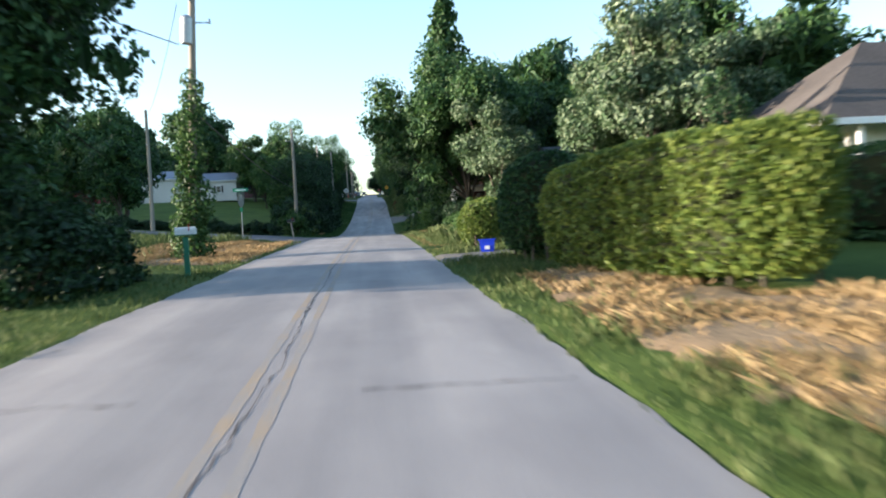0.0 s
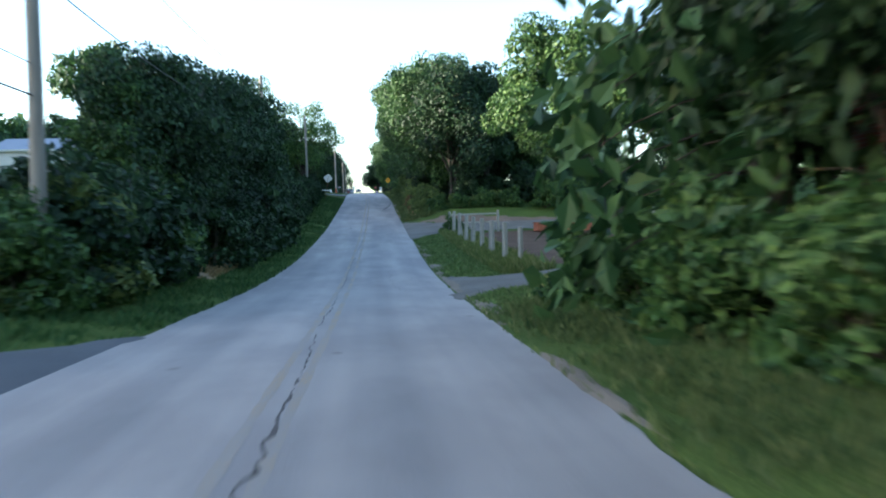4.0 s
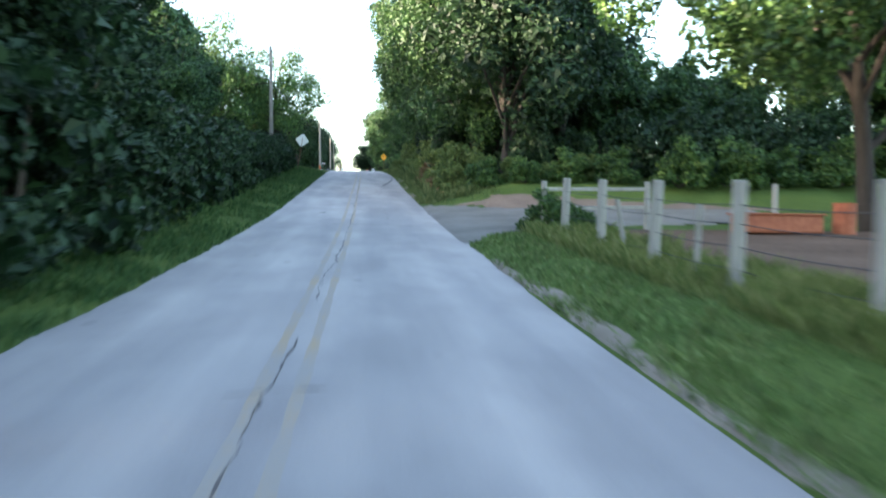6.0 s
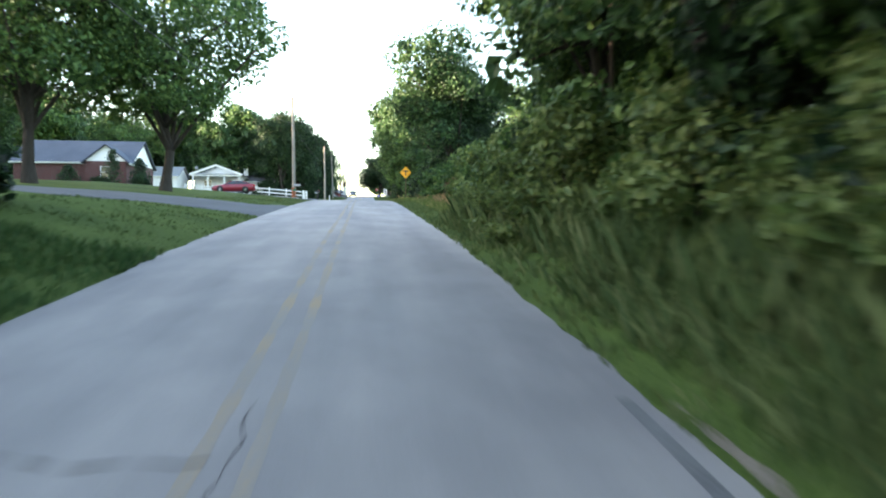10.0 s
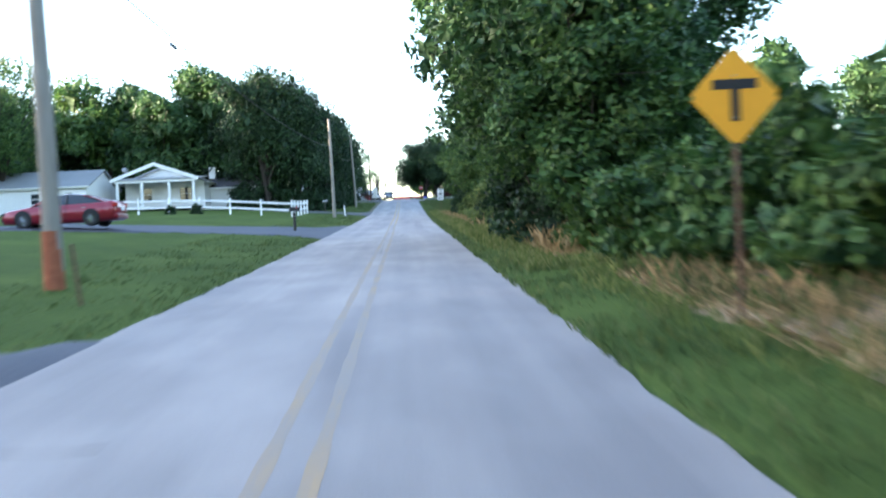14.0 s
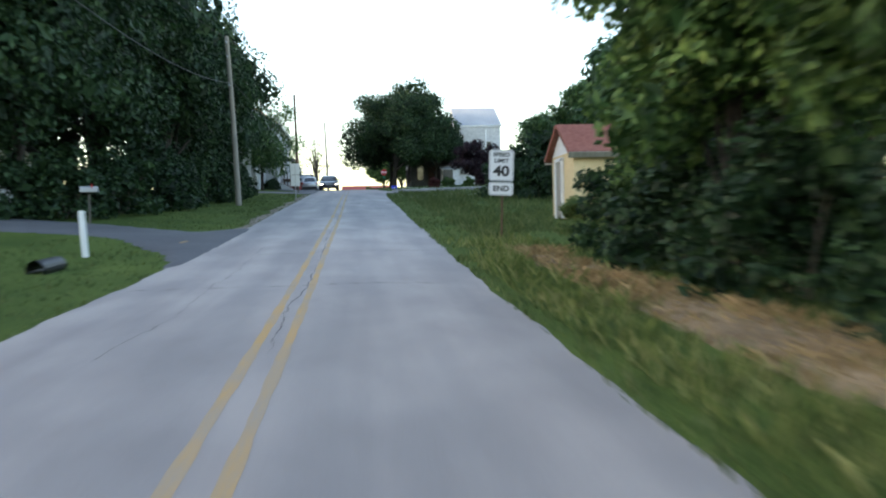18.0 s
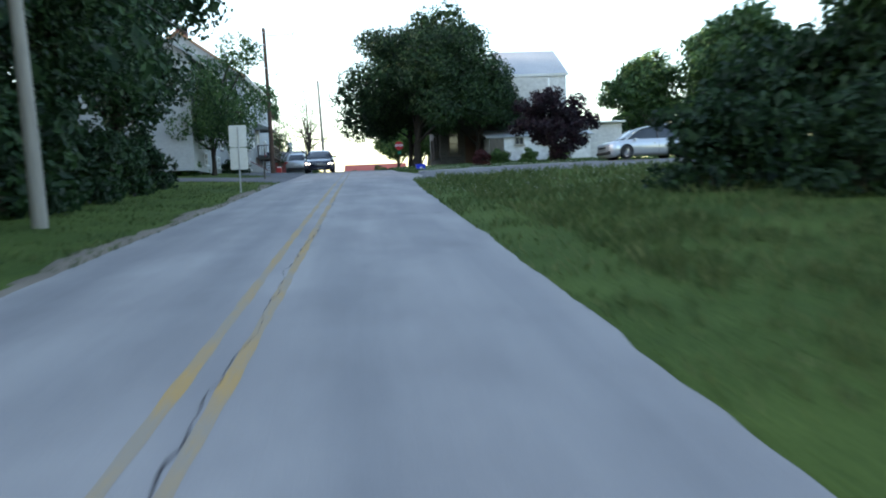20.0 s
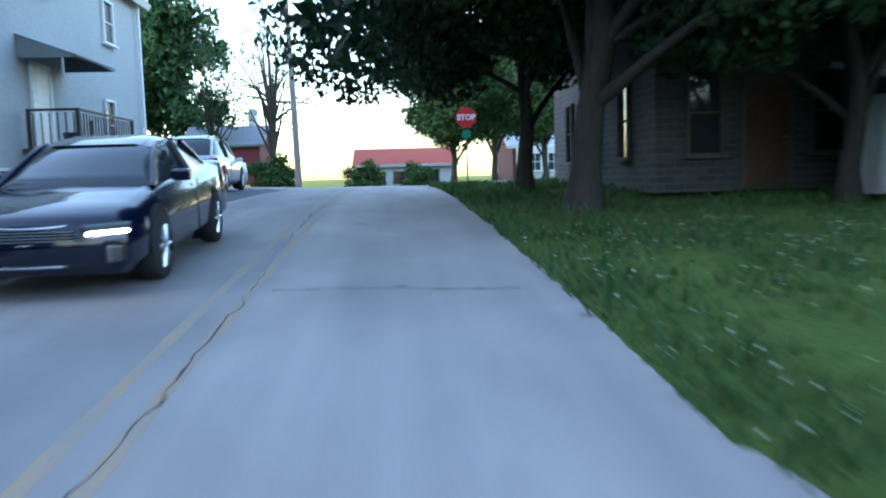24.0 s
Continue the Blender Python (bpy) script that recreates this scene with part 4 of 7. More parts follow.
x, y, h = sow(6000, 3.0, 3.9, 25, 46, .03, .1)
blades("straw", x, y, h, 1.3, STRAW, "dry cut straw lying along the road edge", 0.012)
x, y, h = sow(9000, -6.0, -14, 24, 46, .12, .4)
blades("tall_grass", x, y, h, 0.5, BLADE, "tall pale green weeds by the side road")
x, y, h = sow(16000, 2.9, 5.0, 64, 97, .04, .13)
blades("grass", x, y, h, 0.8, BLADE_FRESH, "fresh green grass beside the paddock fence", 0.018)
x, y, h = sow(22000, 4.7, 6.4, 66, 97, .12, .42)
blades("tall_grass", x, y, h, 0.6, BLADE_PALE, "tall grass at the foot of the paddock fence")
x, y, h = sow(14000, 3.3, 5.4, 110, 152, .25, .8)
blades("tall_weed", x, y, h, 0.5, BLADE, "rank green weeds on the steep roadside bank", 0.02)
x, y, h = sow(24000, 2.9, 5.0, 108, 152, .12, .4)
blades("tall_grass", x, y, h, 0.7, BLADE, "long grass on the steep roadside bank")
x, y, h = sow(26000, 4.0, 20, 262, 303, .08, .3, 1.4)
blades("tall_grass", x, y, h, 0.7, BLADE, "uncut lawn with tall grass")
x, y, h = sow(26000, 2.8, 18, 310, 342, .06, .22, 1.5)
blades("grass", x, y, h, 0.7, BLADE_LAWN, "green lawn in front of the old house")
sx, sy, sh = [], [], []
for o in STRAWS:
    q = np.array(o, float)
    lo, hi = q.min(0), q.max(0)
    x, y, h = sow(int(380 * np.prod(hi - lo)), lo[0], hi[0], lo[1], hi[1], .05, .2, 1.0, True)
    sx.append(x)
    sy.append(y)
    sh.append(h)
x, y, h = np.concatenate(sx), np.concatenate(sy), np.concatenate(sh)
blades("straw", x, y, h, 1.3, STRAW, "dry cut straw lying on the verge", 0.012)
x, y, h = sow(16000, 3.0, 5.2, 200, 262, .08, .28)
blades("tall_grass", x, y, h, 0.7, BLADE_PALE, "ragged seeding grass beside the straw")
x, y, h = sow(16000, 3.5, 7.0, 150, 202, .08, .3)
blades("tall_grass", x, y, h, 0.7, BLADE_PALE, "ragged seeding grass on the bank")
x, y, h = sow(11000, 4.2, 7.4, 172, 202, .1, .35, 1.0, True)
blades("tall_grass", x, y, h, 0.6, BLADE, "green grass growing through the straw")
for a in ((6000, 4.2, 7.6, 156, 202, .15, .5, 1.0, True), (9000, 4.2, 7.2, 202, 224, .2, .65, 1.0, True)):
    x, y, h = sow(*a)
    blades("dry_weed", x, y, h, 0.5, STRAW, "tall dead weeds standing on the bank", 0.01)
for args in ((900, 3.0, 9, 311, 322, .05, .12), (1600, 4.2, 15, 310.6, 313.2, .06, .14), (1200, 3, 14, 288, 302, .06, .16)):
    x, y, h = sow(*args)
    n = len(x)
    z = ground(x + road_x(y), y) + h + 0.05
    c = np.stack([x + road_x(y), y, z], -1)
    v, f = leaves(c, np.full(n, 0.012), n * 4, 0.016, np.random.default_rng(2))
    me = mesh_np("clover", v, f)
    me.materials.append(CLOVER)
    tagged(new("clover", me), "small white clover flowers in the lawn", "clover", kind="stuff")

# ---- roadside furniture ----
def spot(x, y, turn=0.0, dz=0.0):
    return pose(x, y, gz(x, y) + dz, 0, 0, turn)


def utility_pole(x, y, h=9.5, tilt=0.0, tip=0.0, r=0.15, arm=(), can=False, foot=None, label="tall weathered wooden utility pole at the roadside"):
    ob = thing("utility_pole", label, "utility pole", "utility poles along the road", at=pose(x, y, gz(x, y) - 0.05, tip, tilt, 0))
    ts = np.linspace(0, 1, 7)
    pts = np.stack([0.03 * np.sin(ts * 3), 0.02 * np.sin(ts * 5), -0.4 + ts * (h + 0.4)], -1)
    part("post", gather("post", [tube(pts, r * (1.08 - 0.38 * ts), 14)]), POLE_WOOD, ob)
    part("cap", cy((pts[-1][0], pts[-1][1], h - 0.01), (pts[-1][0], pts[-1][1], h + 0.02), r * 0.7, r * 0.55), GREY_WOOD, ob)
    for z, length, turn in arm:
        bm = bmesh.new()
        d = Vector((math.cos(turn), math.sin(turn), 0.04)) * length
        cyl(bm, (0, 0, z), Vector((0, 0, z)) + d, 0.03, 0.022, 8)
        part("bracket", bm, STEEL, ob)
        part("insulator", cy(Vector((0, 0, z)) + d - Vector((0, 0, 0.04)), Vector((0, 0, z)) + d + Vector((0, 0, 0.12)), 0.05, 0.035, 10), STEEL, ob)
    for z in (h - 0.35, h - 1.1, h - 2.6):
        part("insulator", cy((0.0, -r, z), (0.0, -r - 0.13, z + 0.03), 0.035, 0.05, 10), STEEL, ob)
    if can:
        bm = bmesh.new()
        cyl(bm, (-0.1, -0.32, h - 2.6), (-0.1, -0.32, h - 1.75), 0.2, 0.2, 16)
        cyl(bm, (-0.1, -0.32, h - 1.75), (-0.1, -0.32, h - 1.65), 0.2, 0.12, 16)
        part("transformer", bm, STEEL, ob, "grey cylindrical transformer can")
    if foot:
        part("stain", cy((0, 0, 0.02), (0, 0, foot), r * 1.12, r * 1.04, 14), DRUM_RUST, ob, "rust-orange stained pole base")
    return ob


POLES = [(-5.3, 27.3, 10.0), (-15.3, 59, 9.0), (-5.35, 65.5, 9.0), (-5.6, 100, 9.6), (-5.5, 135.6, 9.0), (-4.8, 199.3, 9.2), (-5.0, 254.5, 8.8), (-5.05, 285, 9.0), (-4.75, 320.8, 9.5), (-2.9, 348.5, 10.0)]
poles = [utility_pole(*POLES[0], can=True, tilt=3.2, arm=((8.2, 0.6, 0.0),), label="tall wooden utility pole with a transformer, ivy climbing up it"),
         utility_pole(*POLES[1]), utility_pole(*POLES[2], arm=((8.0, 0.5, 3.1),)), utility_pole(*POLES[3]), utility_pole(*POLES[4], tilt=-0.6),
         utility_pole(*POLES[5], tilt=-1.0, r=0.16, foot=1.1, label="grey wooden utility pole with a rust-orange stained base"),
         utility_pole(*POLES[6], tilt=-0.8), utility_pole(*POLES[7], tilt=-2.2, label="leaning wooden utility pole under dark trees"),
         utility_pole(*POLES[8], tilt=-0.6, arm=((9.0, 1.9, 0.0), (6.5, 0.7, 0.1)), label="dark wooden pole with a street lamp arm by the house"),
         utility_pole(*POLES[9], tilt=-1.5)]
for c in poles[8].children:
    if c.name.startswith("post"):
        c.data.materials[0] = BROWN_WOOD
rng = np.random.default_rng(77)


def wire(a, b, sag, r=0.011):
    t = np.linspace(0, 1, 18)[:, None]
    p = np.array(a) * (1 - t) + np.array(b) * t
    p[:, 2] -= sag * 4 * (t[:, 0] * (1 - t[:, 0]))
    ob = new("overhead_wire", gather("overhead_wire", [tube(p, np.full(18, r), 5)]))
    ob.data.materials.append(WIRE)
    return tagged(ob, "thin black sagging overhead cable", "cable", "overhead wires")


def top(i, dz):
    x, y, h = POLES[i]
    return (x, y, gz(x, y) + h + dz)


wire((-11, -6, gz(-11, -6) + 9.2), top(0, -0.3), 0.5)
wire((-11, -6, gz(-11, -6) + 7.4), top(0, -2.6), 0.5, 0.02)
wire(top(0, -3.9), top(2, -4.4), 0.35)
wire(top(0, -4.5), top(2, -5.0), 0.4, 0.02)
for a, b in ((2, 3), (3, 4), (4, 5), (5, 6), (6, 7), (7, 8)):
    wire(top(a, -0.3), top(b, -0.3), 0.7, 0.008)
    wire(top(a, -2.6), top(b, -2.5), 0.8, 0.016)
wire(top(0, -1.2), top(1, -0.6), 0.6)
wire(top(8, -0.3), top(9, -0.4), 0.5)
wire(top(8, -1.0), (-40, 350, 26.5), 0.6)
wire((4.5, 60, 8.0), top(2, -1.4), 0.4)
wire(top(5, -1.0), (-21, 228, gz(-21, 228) + 4.2), 0.6)
sp = thing("cable_splice", "dark cable splice box hanging on an overhead wire", "splice box", at=Vector(top(5, -2.9)) + Vector((0.0, 8.0, 0)))
part("case", cy((0, -.22, 0), (0, .22, .0), .05, .05, 10), BLACK, sp)

# ivy sleeve on the first pole
rng = np.random.default_rng(4)
zc = np.linspace(0.1, 6.3, 44)
c = np.stack([0.15 * rng.normal(size=44), 0.15 * rng.normal(size=44), zc], -1)
iv = thing("climbing_ivy", "thick green ivy sleeve climbing a utility pole", "ivy", at=spot(-5.3, 27.3) @ pose(0, 0, 0, 0, 3.2, 0))
v, f = leaves(c, 0.5 - 0.05 * zc + 0.12 * rng.random(44), 6200, 0.13, rng)
part("foliage", mesh_np("foliage", v, f), LEAF, iv)


def sign_plate(bm, w, h, t=0.004, round_=0.04, cz=0.0, y=0.0):
    r = bmesh.ops.create_cube(bm, size=1, matrix=Matrix.Translation((0, y, cz)) @ Matrix.Diagonal((w, t, h, 1)))
    es = [e for e in {e for v in r["verts"] for e in v.link_edges} if abs(e.verts[0].co.x - e.verts[1].co.x) < 1e-6 and abs(e.verts[0].co.z - e.verts[1].co.z) < 1e-6]
    bmesh.ops.bevel(bm, geom=es, offset=round_, segments=3, affect="EDGES")
    return bm


def words(text, size, parent, at, mat, bold=0.0, turn=0.0, sx=1.0):
    cu = bpy.data.curves.new("lettering", "FONT")
    cu.body, cu.size, cu.align_x, cu.align_y, cu.extrude, cu.offset = text, size, "CENTER", "CENTER", 0.0015, bold
    tmp = bpy.data.objects.new("lettering", cu)
    me = bpy.data.meshes.new_from_object(tmp)
    bpy.data.objects.remove(tmp)
    bpy.data.curves.remove(cu)
    ob = part("lettering", me, mat, parent)
    ob.matrix_basis = pose(*at, 90, 0, turn) @ Matrix.Diagonal((sx, 1, 1, 1))
    return ob


# T junction warning sign, facing back along the road
s = thing("warning_sign", "yellow diamond warning sign with a black T symbol", "road sign", at=spot(4.95, 193.0, -3))
s.scale = (0.88, 0.88, 0.97)
part("post", bx((0, 0.03, 1.15), (0.06, 0.035, 2.5), bev=0.008), RUSTY, s)
bm = sign_plate(bmesh.new(), 0.76, 0.76, 0.005, 0.05)
bmesh.ops.rotate(bm, verts=bm.verts, matrix=Matrix.Rotation(radians(45), 3, "Y"))
bmesh.ops.translate(bm, verts=bm.verts, vec=(0, 0, 2.42))
part("plate", bm, SIGN_YELLOW, s)
bm = bmesh.new()
box(bm, (0, -0.006, 2.55), (0.52, 0.004, 0.105))
box(bm, (0, -0.006, 2.33), (0.105, 0.004, 0.34))
part("symbol", bm, BLACK, s, "black T symbol")
for z in (2.2, 2.64):
    part("bolt", cy((0, -0.004, z), (0, -0.016, z), 0.012, 0.01, 8), STEEL, s)
# speed limit sign
s = thing("speed_limit_sign", "white speed limit sign with an end plate below it", "road sign", at=spot(4.78, 261.5, -4, -0.34) @ pose(0, 0, 0, 0, 2.5, 0))
part("post", bx((0.04, 0.03, 1.1), (0.05, 0.035, 2.4), bev=0.006), RUSTY, s)
for nm, h, cz in (("plate", 0.76, 2.23), ("end_plate", 0.33, 1.66)):
    pl = part(nm, sign_plate(bmesh.new(), 0.61, h, 0.005, 0.03, cz), SIGN_WHITE, s)
    bm = bmesh.new()
    for sx, sz, w, hh in ((0, h / 2 - 0.022, 0.55, 0.008), (0, -h / 2 + 0.022, 0.55, 0.008), (-0.28, 0, 0.008, h - 0.05), (0.28, 0, 0.008, h - 0.05)):
        box(bm, (sx, -0.005, cz + sz), (w, 0.003, hh))
    part("border", bm, BLACK, pl)
words("SPEED", 0.13, s, (0, -0.005, 2.49), BLACK, 0.004, sx=1.15)
words("LIMIT", 0.13, s, (0, -0.005, 2.34), BLACK, 0.004, sx=1.15)
words("40", 0.34, s, (0, -0.005, 2.08), BLACK, 0.012, sx=1.15)
words("END", 0.18, s, (0, -0.005, 1.66), BLACK, 0.006, sx=1.1)
# stop sign at the junction, with a small green plate
s = thing("stop_sign", "red octagonal stop sign on a steel post at the junction", "road sign", at=spot(4.45, 341, -4))
part("post", bx((0, 0.03, 1.3), (0.055, 0.035, 2.9), bev=0.006), RUSTY, s)
bm = cyl(bmesh.new(), (0, -0.003, 0), (0, 0.003, 0), 0.41, 0.41, 8)
bmesh.ops.rotate(bm, verts=bm.verts, matrix=Matrix.Rotation(radians(22.5), 3, "Y"))
bmesh.ops.translate(bm, verts=bm.verts, vec=(0, 0, 2.55))
part("plate", bm, SIGN_RED, s)
words("STOP", 0.29, s, (0, -0.006, 2.55), SIGN_WHITE, 0.01)
part("small_plate", sign_plate(bmesh.new(), 0.32, 0.3, 0.004, 0.02, 1.92), SIGN_GREEN, s, "small green plate")
# the far side of signs that face the other way
s = thing("road_sign", "bare metal back of a diamond road sign on a leaning post", "road sign", at=spot(-3.7, 137.4, 8) @ pose(0, 0, 0, 0, 9, 0))
part("post", bx((0, 0, 1.2), (0.05, 0.035, 2.7), bev=0.006), RUSTY, s)
bm = sign_plate(bmesh.new(), 0.76, 0.76, 0.005, 0.05)
bmesh.ops.rotate(bm, verts=bm.verts, matrix=Matrix.Rotation(radians(45), 3, "Y"))
bmesh.ops.translate(bm, verts=bm.verts, vec=(0, 0.03, 2.35))
part("plate", bm, SIGN_BACK, s)
s = thing("road_sign", "bare metal back of a two-panel road sign", "road sign", at=spot(-3.0, 296.8, 4))
part("post", bx((0, -0.03, 1.1), (0.05, 0.035, 2.4), bev=0.006), STEEL, s)
part("plate", sign_plate(bmesh.new(), 0.61, 0.76, 0.005, 0.03, 1.98), SIGN_BACK, s)
part("plate", sign_plate(bmesh.new(), 0.61, 0.76, 0.005, 0.03, 1.19), SIGN_BACK, s)
# street name post at the side road
s = thing("street_sign", "green street name sign on a pale steel post", "road sign", at=spot(-6.5, 45.3, 0))
part("post", bx((0, 0, 1.35), (0.05, 0.04, 2.9), bev=0.006), STEEL, s)
for turn, z in ((10, 2.86), (96, 2.7)):
    o = part("name_plate", bx((0, 0, z), (0.85, 0.012, 0.2), radians(turn), 0.003), SIGN_GREEN, s)
    part("lettering", bx((0, 0, z), (0.6, 0.016, 0.07), radians(turn)), SIGN_WHITE, o)
bm = cyl(bmesh.new(), (0, -0.003, 0), (0, 0.003, 0), 0.4, 0.4, 8)
bmesh.ops.rotate(bm, verts=bm.verts, matrix=Matrix.Rotation(radians(22.5), 3, "Y"))
bmesh.ops.rotate(bm, verts=bm.verts, matrix=Matrix.Rotation(radians(74), 3, "Z"))
bmesh.ops.translate(bm, verts=bm.verts, vec=(0, 0, 2.25))
part("plate", bm, SIGN_BACK, s, "stop sign seen from its edge")
part("small_plate", bx((0, -0.03, 1.72), (0.16, 0.01, 0.24)), SIGN_GREEN, s)


def mailbox(x, y, turn, body, post, label, post_size=0.09, h=1.05, flag=True):
    ob = thing("mailbox", label, "mailbox", at=spot(x, y, turn))
    part("post", bx((0, 0, h / 2 - 0.1), (post_size, post_size, h + 0.1), bev=0.01), post, ob)
    part("shelf", bx((0, 0, h + 0.01), (0.5, 0.16, 0.025), bev=0.004), post, ob)
    bm = bmesh.new()
    n = 10
    prof = [(-0.085, 0.0), (0.085, 0.0), (0.085, 0.11)] + [(0.085 * math.cos(math.pi * k / n), 0.11 + 0.085 * math.sin(math.pi * k / n)) for k in range(1, n)] + [(-0.085, 0.11)]
    a = [bm.verts.new((-0.26, p[0], p[1] + h + 0.022)) for p in prof]
    b = [bm.verts.new((0.26, p[0], p[1] + h + 0.022)) for p in prof]
    bm.faces.new(a[::-1])
    bm.faces.new(b)
    for i in range(len(prof)):
        bm.faces.new((a[i], a[(i + 1) % len(prof)], b[(i + 1) % len(prof)], b[i]))
    part("box", bm, body, ob)
    part("door", bx((0.268, 0, h + 0.1), (0.012, 0.15, 0.15), bev=0.02), body, ob)
    if flag:
        part("flag", bx((0.1, -0.095, h + 0.2), (0.03, 0.006, 0.16)), RED_PLASTIC, ob, "red signal flag")
    return ob


mailbox(-3.9, 20.6, 8, TRIM_WHITE, GREEN_PLASTIC, "white mailbox on a green post in the weeds", 0.14)
mailbox(-4.62, 55.2, 20, BLACK, GREY_WOOD, "black mailbox tilted on a wooden post", h=1.15).rotation_euler.rotate_axis("Y", radians(-7))
mailbox(-4.1, 194.4, 0, STEEL, RUSTY, "grey metal mailbox on a thin post by the driveway", 0.05)
mailbox(-4.3, 225.4, 30, BLACK, BLACK, "black mailbox on a dark post by the driveway", 0.12)
mailbox(-7.3, 268.9, 10, STEEL, OLD_POST, "grey mailbox on a thin post under the trees", 0.06)
mailbox(-3.8, 309.4, 0, BLACK, OLD_POST, "dark mailbox on a wooden post by the drive", 0.08)
o = thing("newspaper_tube", "green plastic newspaper tube beside a mailbox", "newspaper box", at=spot(-4.3, 194.3))
part("tube", bx((0, 0, 0.75), (0.3, 0.14, 0.17), bev=0.03), GREEN_PLASTIC, o)
part("post", bx((0, 0, 0.3), (0.04, 0.04, 0.75)), RUSTY, o)
o = thing("stake", "short dark steel stake in the lawn", "stake", at=spot(-3.6, 197.5) @ pose(0, 0, 0, 0, -6, 0))
part("post", bx((0, 0, 0.45), (0.05, 0.03, 1.05), bev=0.005), RUSTY, o)
o = thing("marker_post", "white square marker post at the driveway's mouth", "marker post", at=spot(-4.5, 260.2) @ pose(0, 0, 0, 0, -3, 0))
part("post", bx((0, 0, 0.45), (0.11, 0.11, 1.1), bev=0.01), WHITE_VINYL, o)
o = thing("culvert_pipe", "black plastic culvert pipe end in the ditch", "pipe", at=spot(-4.3, 257.5))
bm = bmesh.new()
cyl(bm, (0, -0.4, 0.05), (0, 0.6, 0.1), 0.17, 0.17, 18, False)
cyl(bm, (0, -0.4, 0.05), (0, 0.6, 0.1), 0.145, 0.145, 18, False)
part("pipe", bm, BLACK, o)


def crate(x, y, turn, label, w=0.52, d=0.4, h=0.36):
    ob = thing("recycling_bin", label, "recycling bin", at=spot(x, y, turn))
    bm = bmesh.new()
    for k, (s0, z0, s1, z1) in enumerate(((0.82, 0, 1.0, h), (0.76, 0.02, 0.94, h))):
        lo = [bm.verts.new((sx * w / 2 * s0, sy * d / 2 * s0, z0)) for sx, sy in ((-1, -1), (1, -1), (1, 1), (-1, 1))]
        hi = [bm.verts.new((sx * w / 2 * s1, sy * d / 2 * s1, z1)) for sx, sy in ((-1, -1), (1, -1), (1, 1), (-1, 1))]
        bm.faces.new(lo)
        for i in range(4):
            bm.faces.new((lo[i], lo[(i + 1) % 4], hi[(i + 1) % 4], hi[i]))
    part("tub", bm, BLUE_BIN, ob)
    bm = bmesh.new()
    for c, s in (((0, -d / 2, h), (w + 0.05, 0.04, 0.035)), ((0, d / 2, h), (w + 0.05, 0.04, 0.035)), ((-w / 2, 0, h), (0.04, d, 0.035)), ((w / 2, 0, h), (0.04, d, 0.035))):
        box(bm, c, s, 0, 0.006)
    part("rim", bm, BLUE_BIN, ob)
    part("mark", bx((0, -d / 2 * 0.94, 0.16), (0.14, 0.012, 0.1)), SIGN_WHITE, ob, "pale faded symbol")
    return ob


crate(4.55, 314.1, 6, "open blue plastic recycling bin on the lawn")
crate(4.2, 21.9, -8, "blue plastic recycling bin by the gravel drive", 0.44, 0.36, 0.38)


# ---- fences ----
def wood_post(x, y, h, r, label, lean=(0, 0), mat=None, group="paddock fence posts"):
    ob = thing("fence_post", label, "fence post", group, at=spot(x, y) @ pose(0, 0, 0, lean[0], lean[1], x * 90))
    n = 9
    ts = np.linspace(0, 1, 4)
    part("post", gather("post", [tube(np.stack([0 * ts, 0 * ts, -0.3 + ts * (h + 0.3)], -1), r * (1.06 - 0.1 * ts), n)]), mat or GREY_WOOD, ob)
    part("top", cy((0, 0, h - 0.002), (0, 0, h + 0.015), r * 0.96, r * 0.8, n), mat or GREY_WOOD, ob)
    return ob


rng = np.random.default_rng(12)
FA = [(5.0, 32.8, 1.15, .1), (5.05, 34.6, .85, .08), (5.4, 37.4, 1.05, .11), (5.5, 38.2, 1.0, .1), (5.6, 40.2, .8, .07), (5.75, 42.6, .85, .08), (5.7, 44.4, .9, .08), (5.9, 30.2, 1.2, .1), (5.8, 46.5, .9, .08), (5.9, 48.8, .9, .08)]
for x, y, h, r in FA:
    wood_post(x, y, h, r, "weathered grey wooden fence post in tall weeds", (rng.normal() * 3, rng.normal() * 3), OLD_POST, "garden fence posts")
for i in range(7):
    y = 77.4 + i * 2.87
    wood_post(5.75 + 0.02 * i, y, 1.45, 0.098, "grey round wooden post of the paddock fence", (rng.normal() * 1.5, rng.normal() * 1.5))
for y in (81.8, 87.4, 90.4):
    wood_post(5.9, y, 1.1, 0.045, "thin crooked grey stake in the paddock fence", (rng.normal() * 5, rng.normal() * 5))
for x, y in ((5.85, 96.6), (8.9, 97.1), (12.6, 97.0), (18.6, 96.6), (5.8, 74.8)):
    wood_post(x, y, 1.35, 0.08, "grey round wooden corner post of the paddock")


def fence_wire(pts, label, rad=0.006):
    P = np.array([(x, y, gz(x, y) + h) for x, y, h in pts])
    t = np.linspace(0, len(P) - 1, 8 * len(P))
    Q = np.stack([np.interp(t, np.arange(len(P)), P[:, k]) for k in range(3)], -1)
    Q[:, 2] -= 0.03 * np.abs(np.sin(t * math.pi))
    ob = new("fence_wire", gather("fence_wire", [tube(Q, np.full(len(Q), rad), 4)]))
    ob.data.materials.append(WIRE)
    return tagged(ob, label, "wire", "fence wires")


for h in (0.3, 0.6, 0.9, 1.15):
    fence_wire([(5.75 + 0.02 * i, 77.4 + i * 2.87, h) for i in range(7)], "slack steel wire strung along the paddock fence")
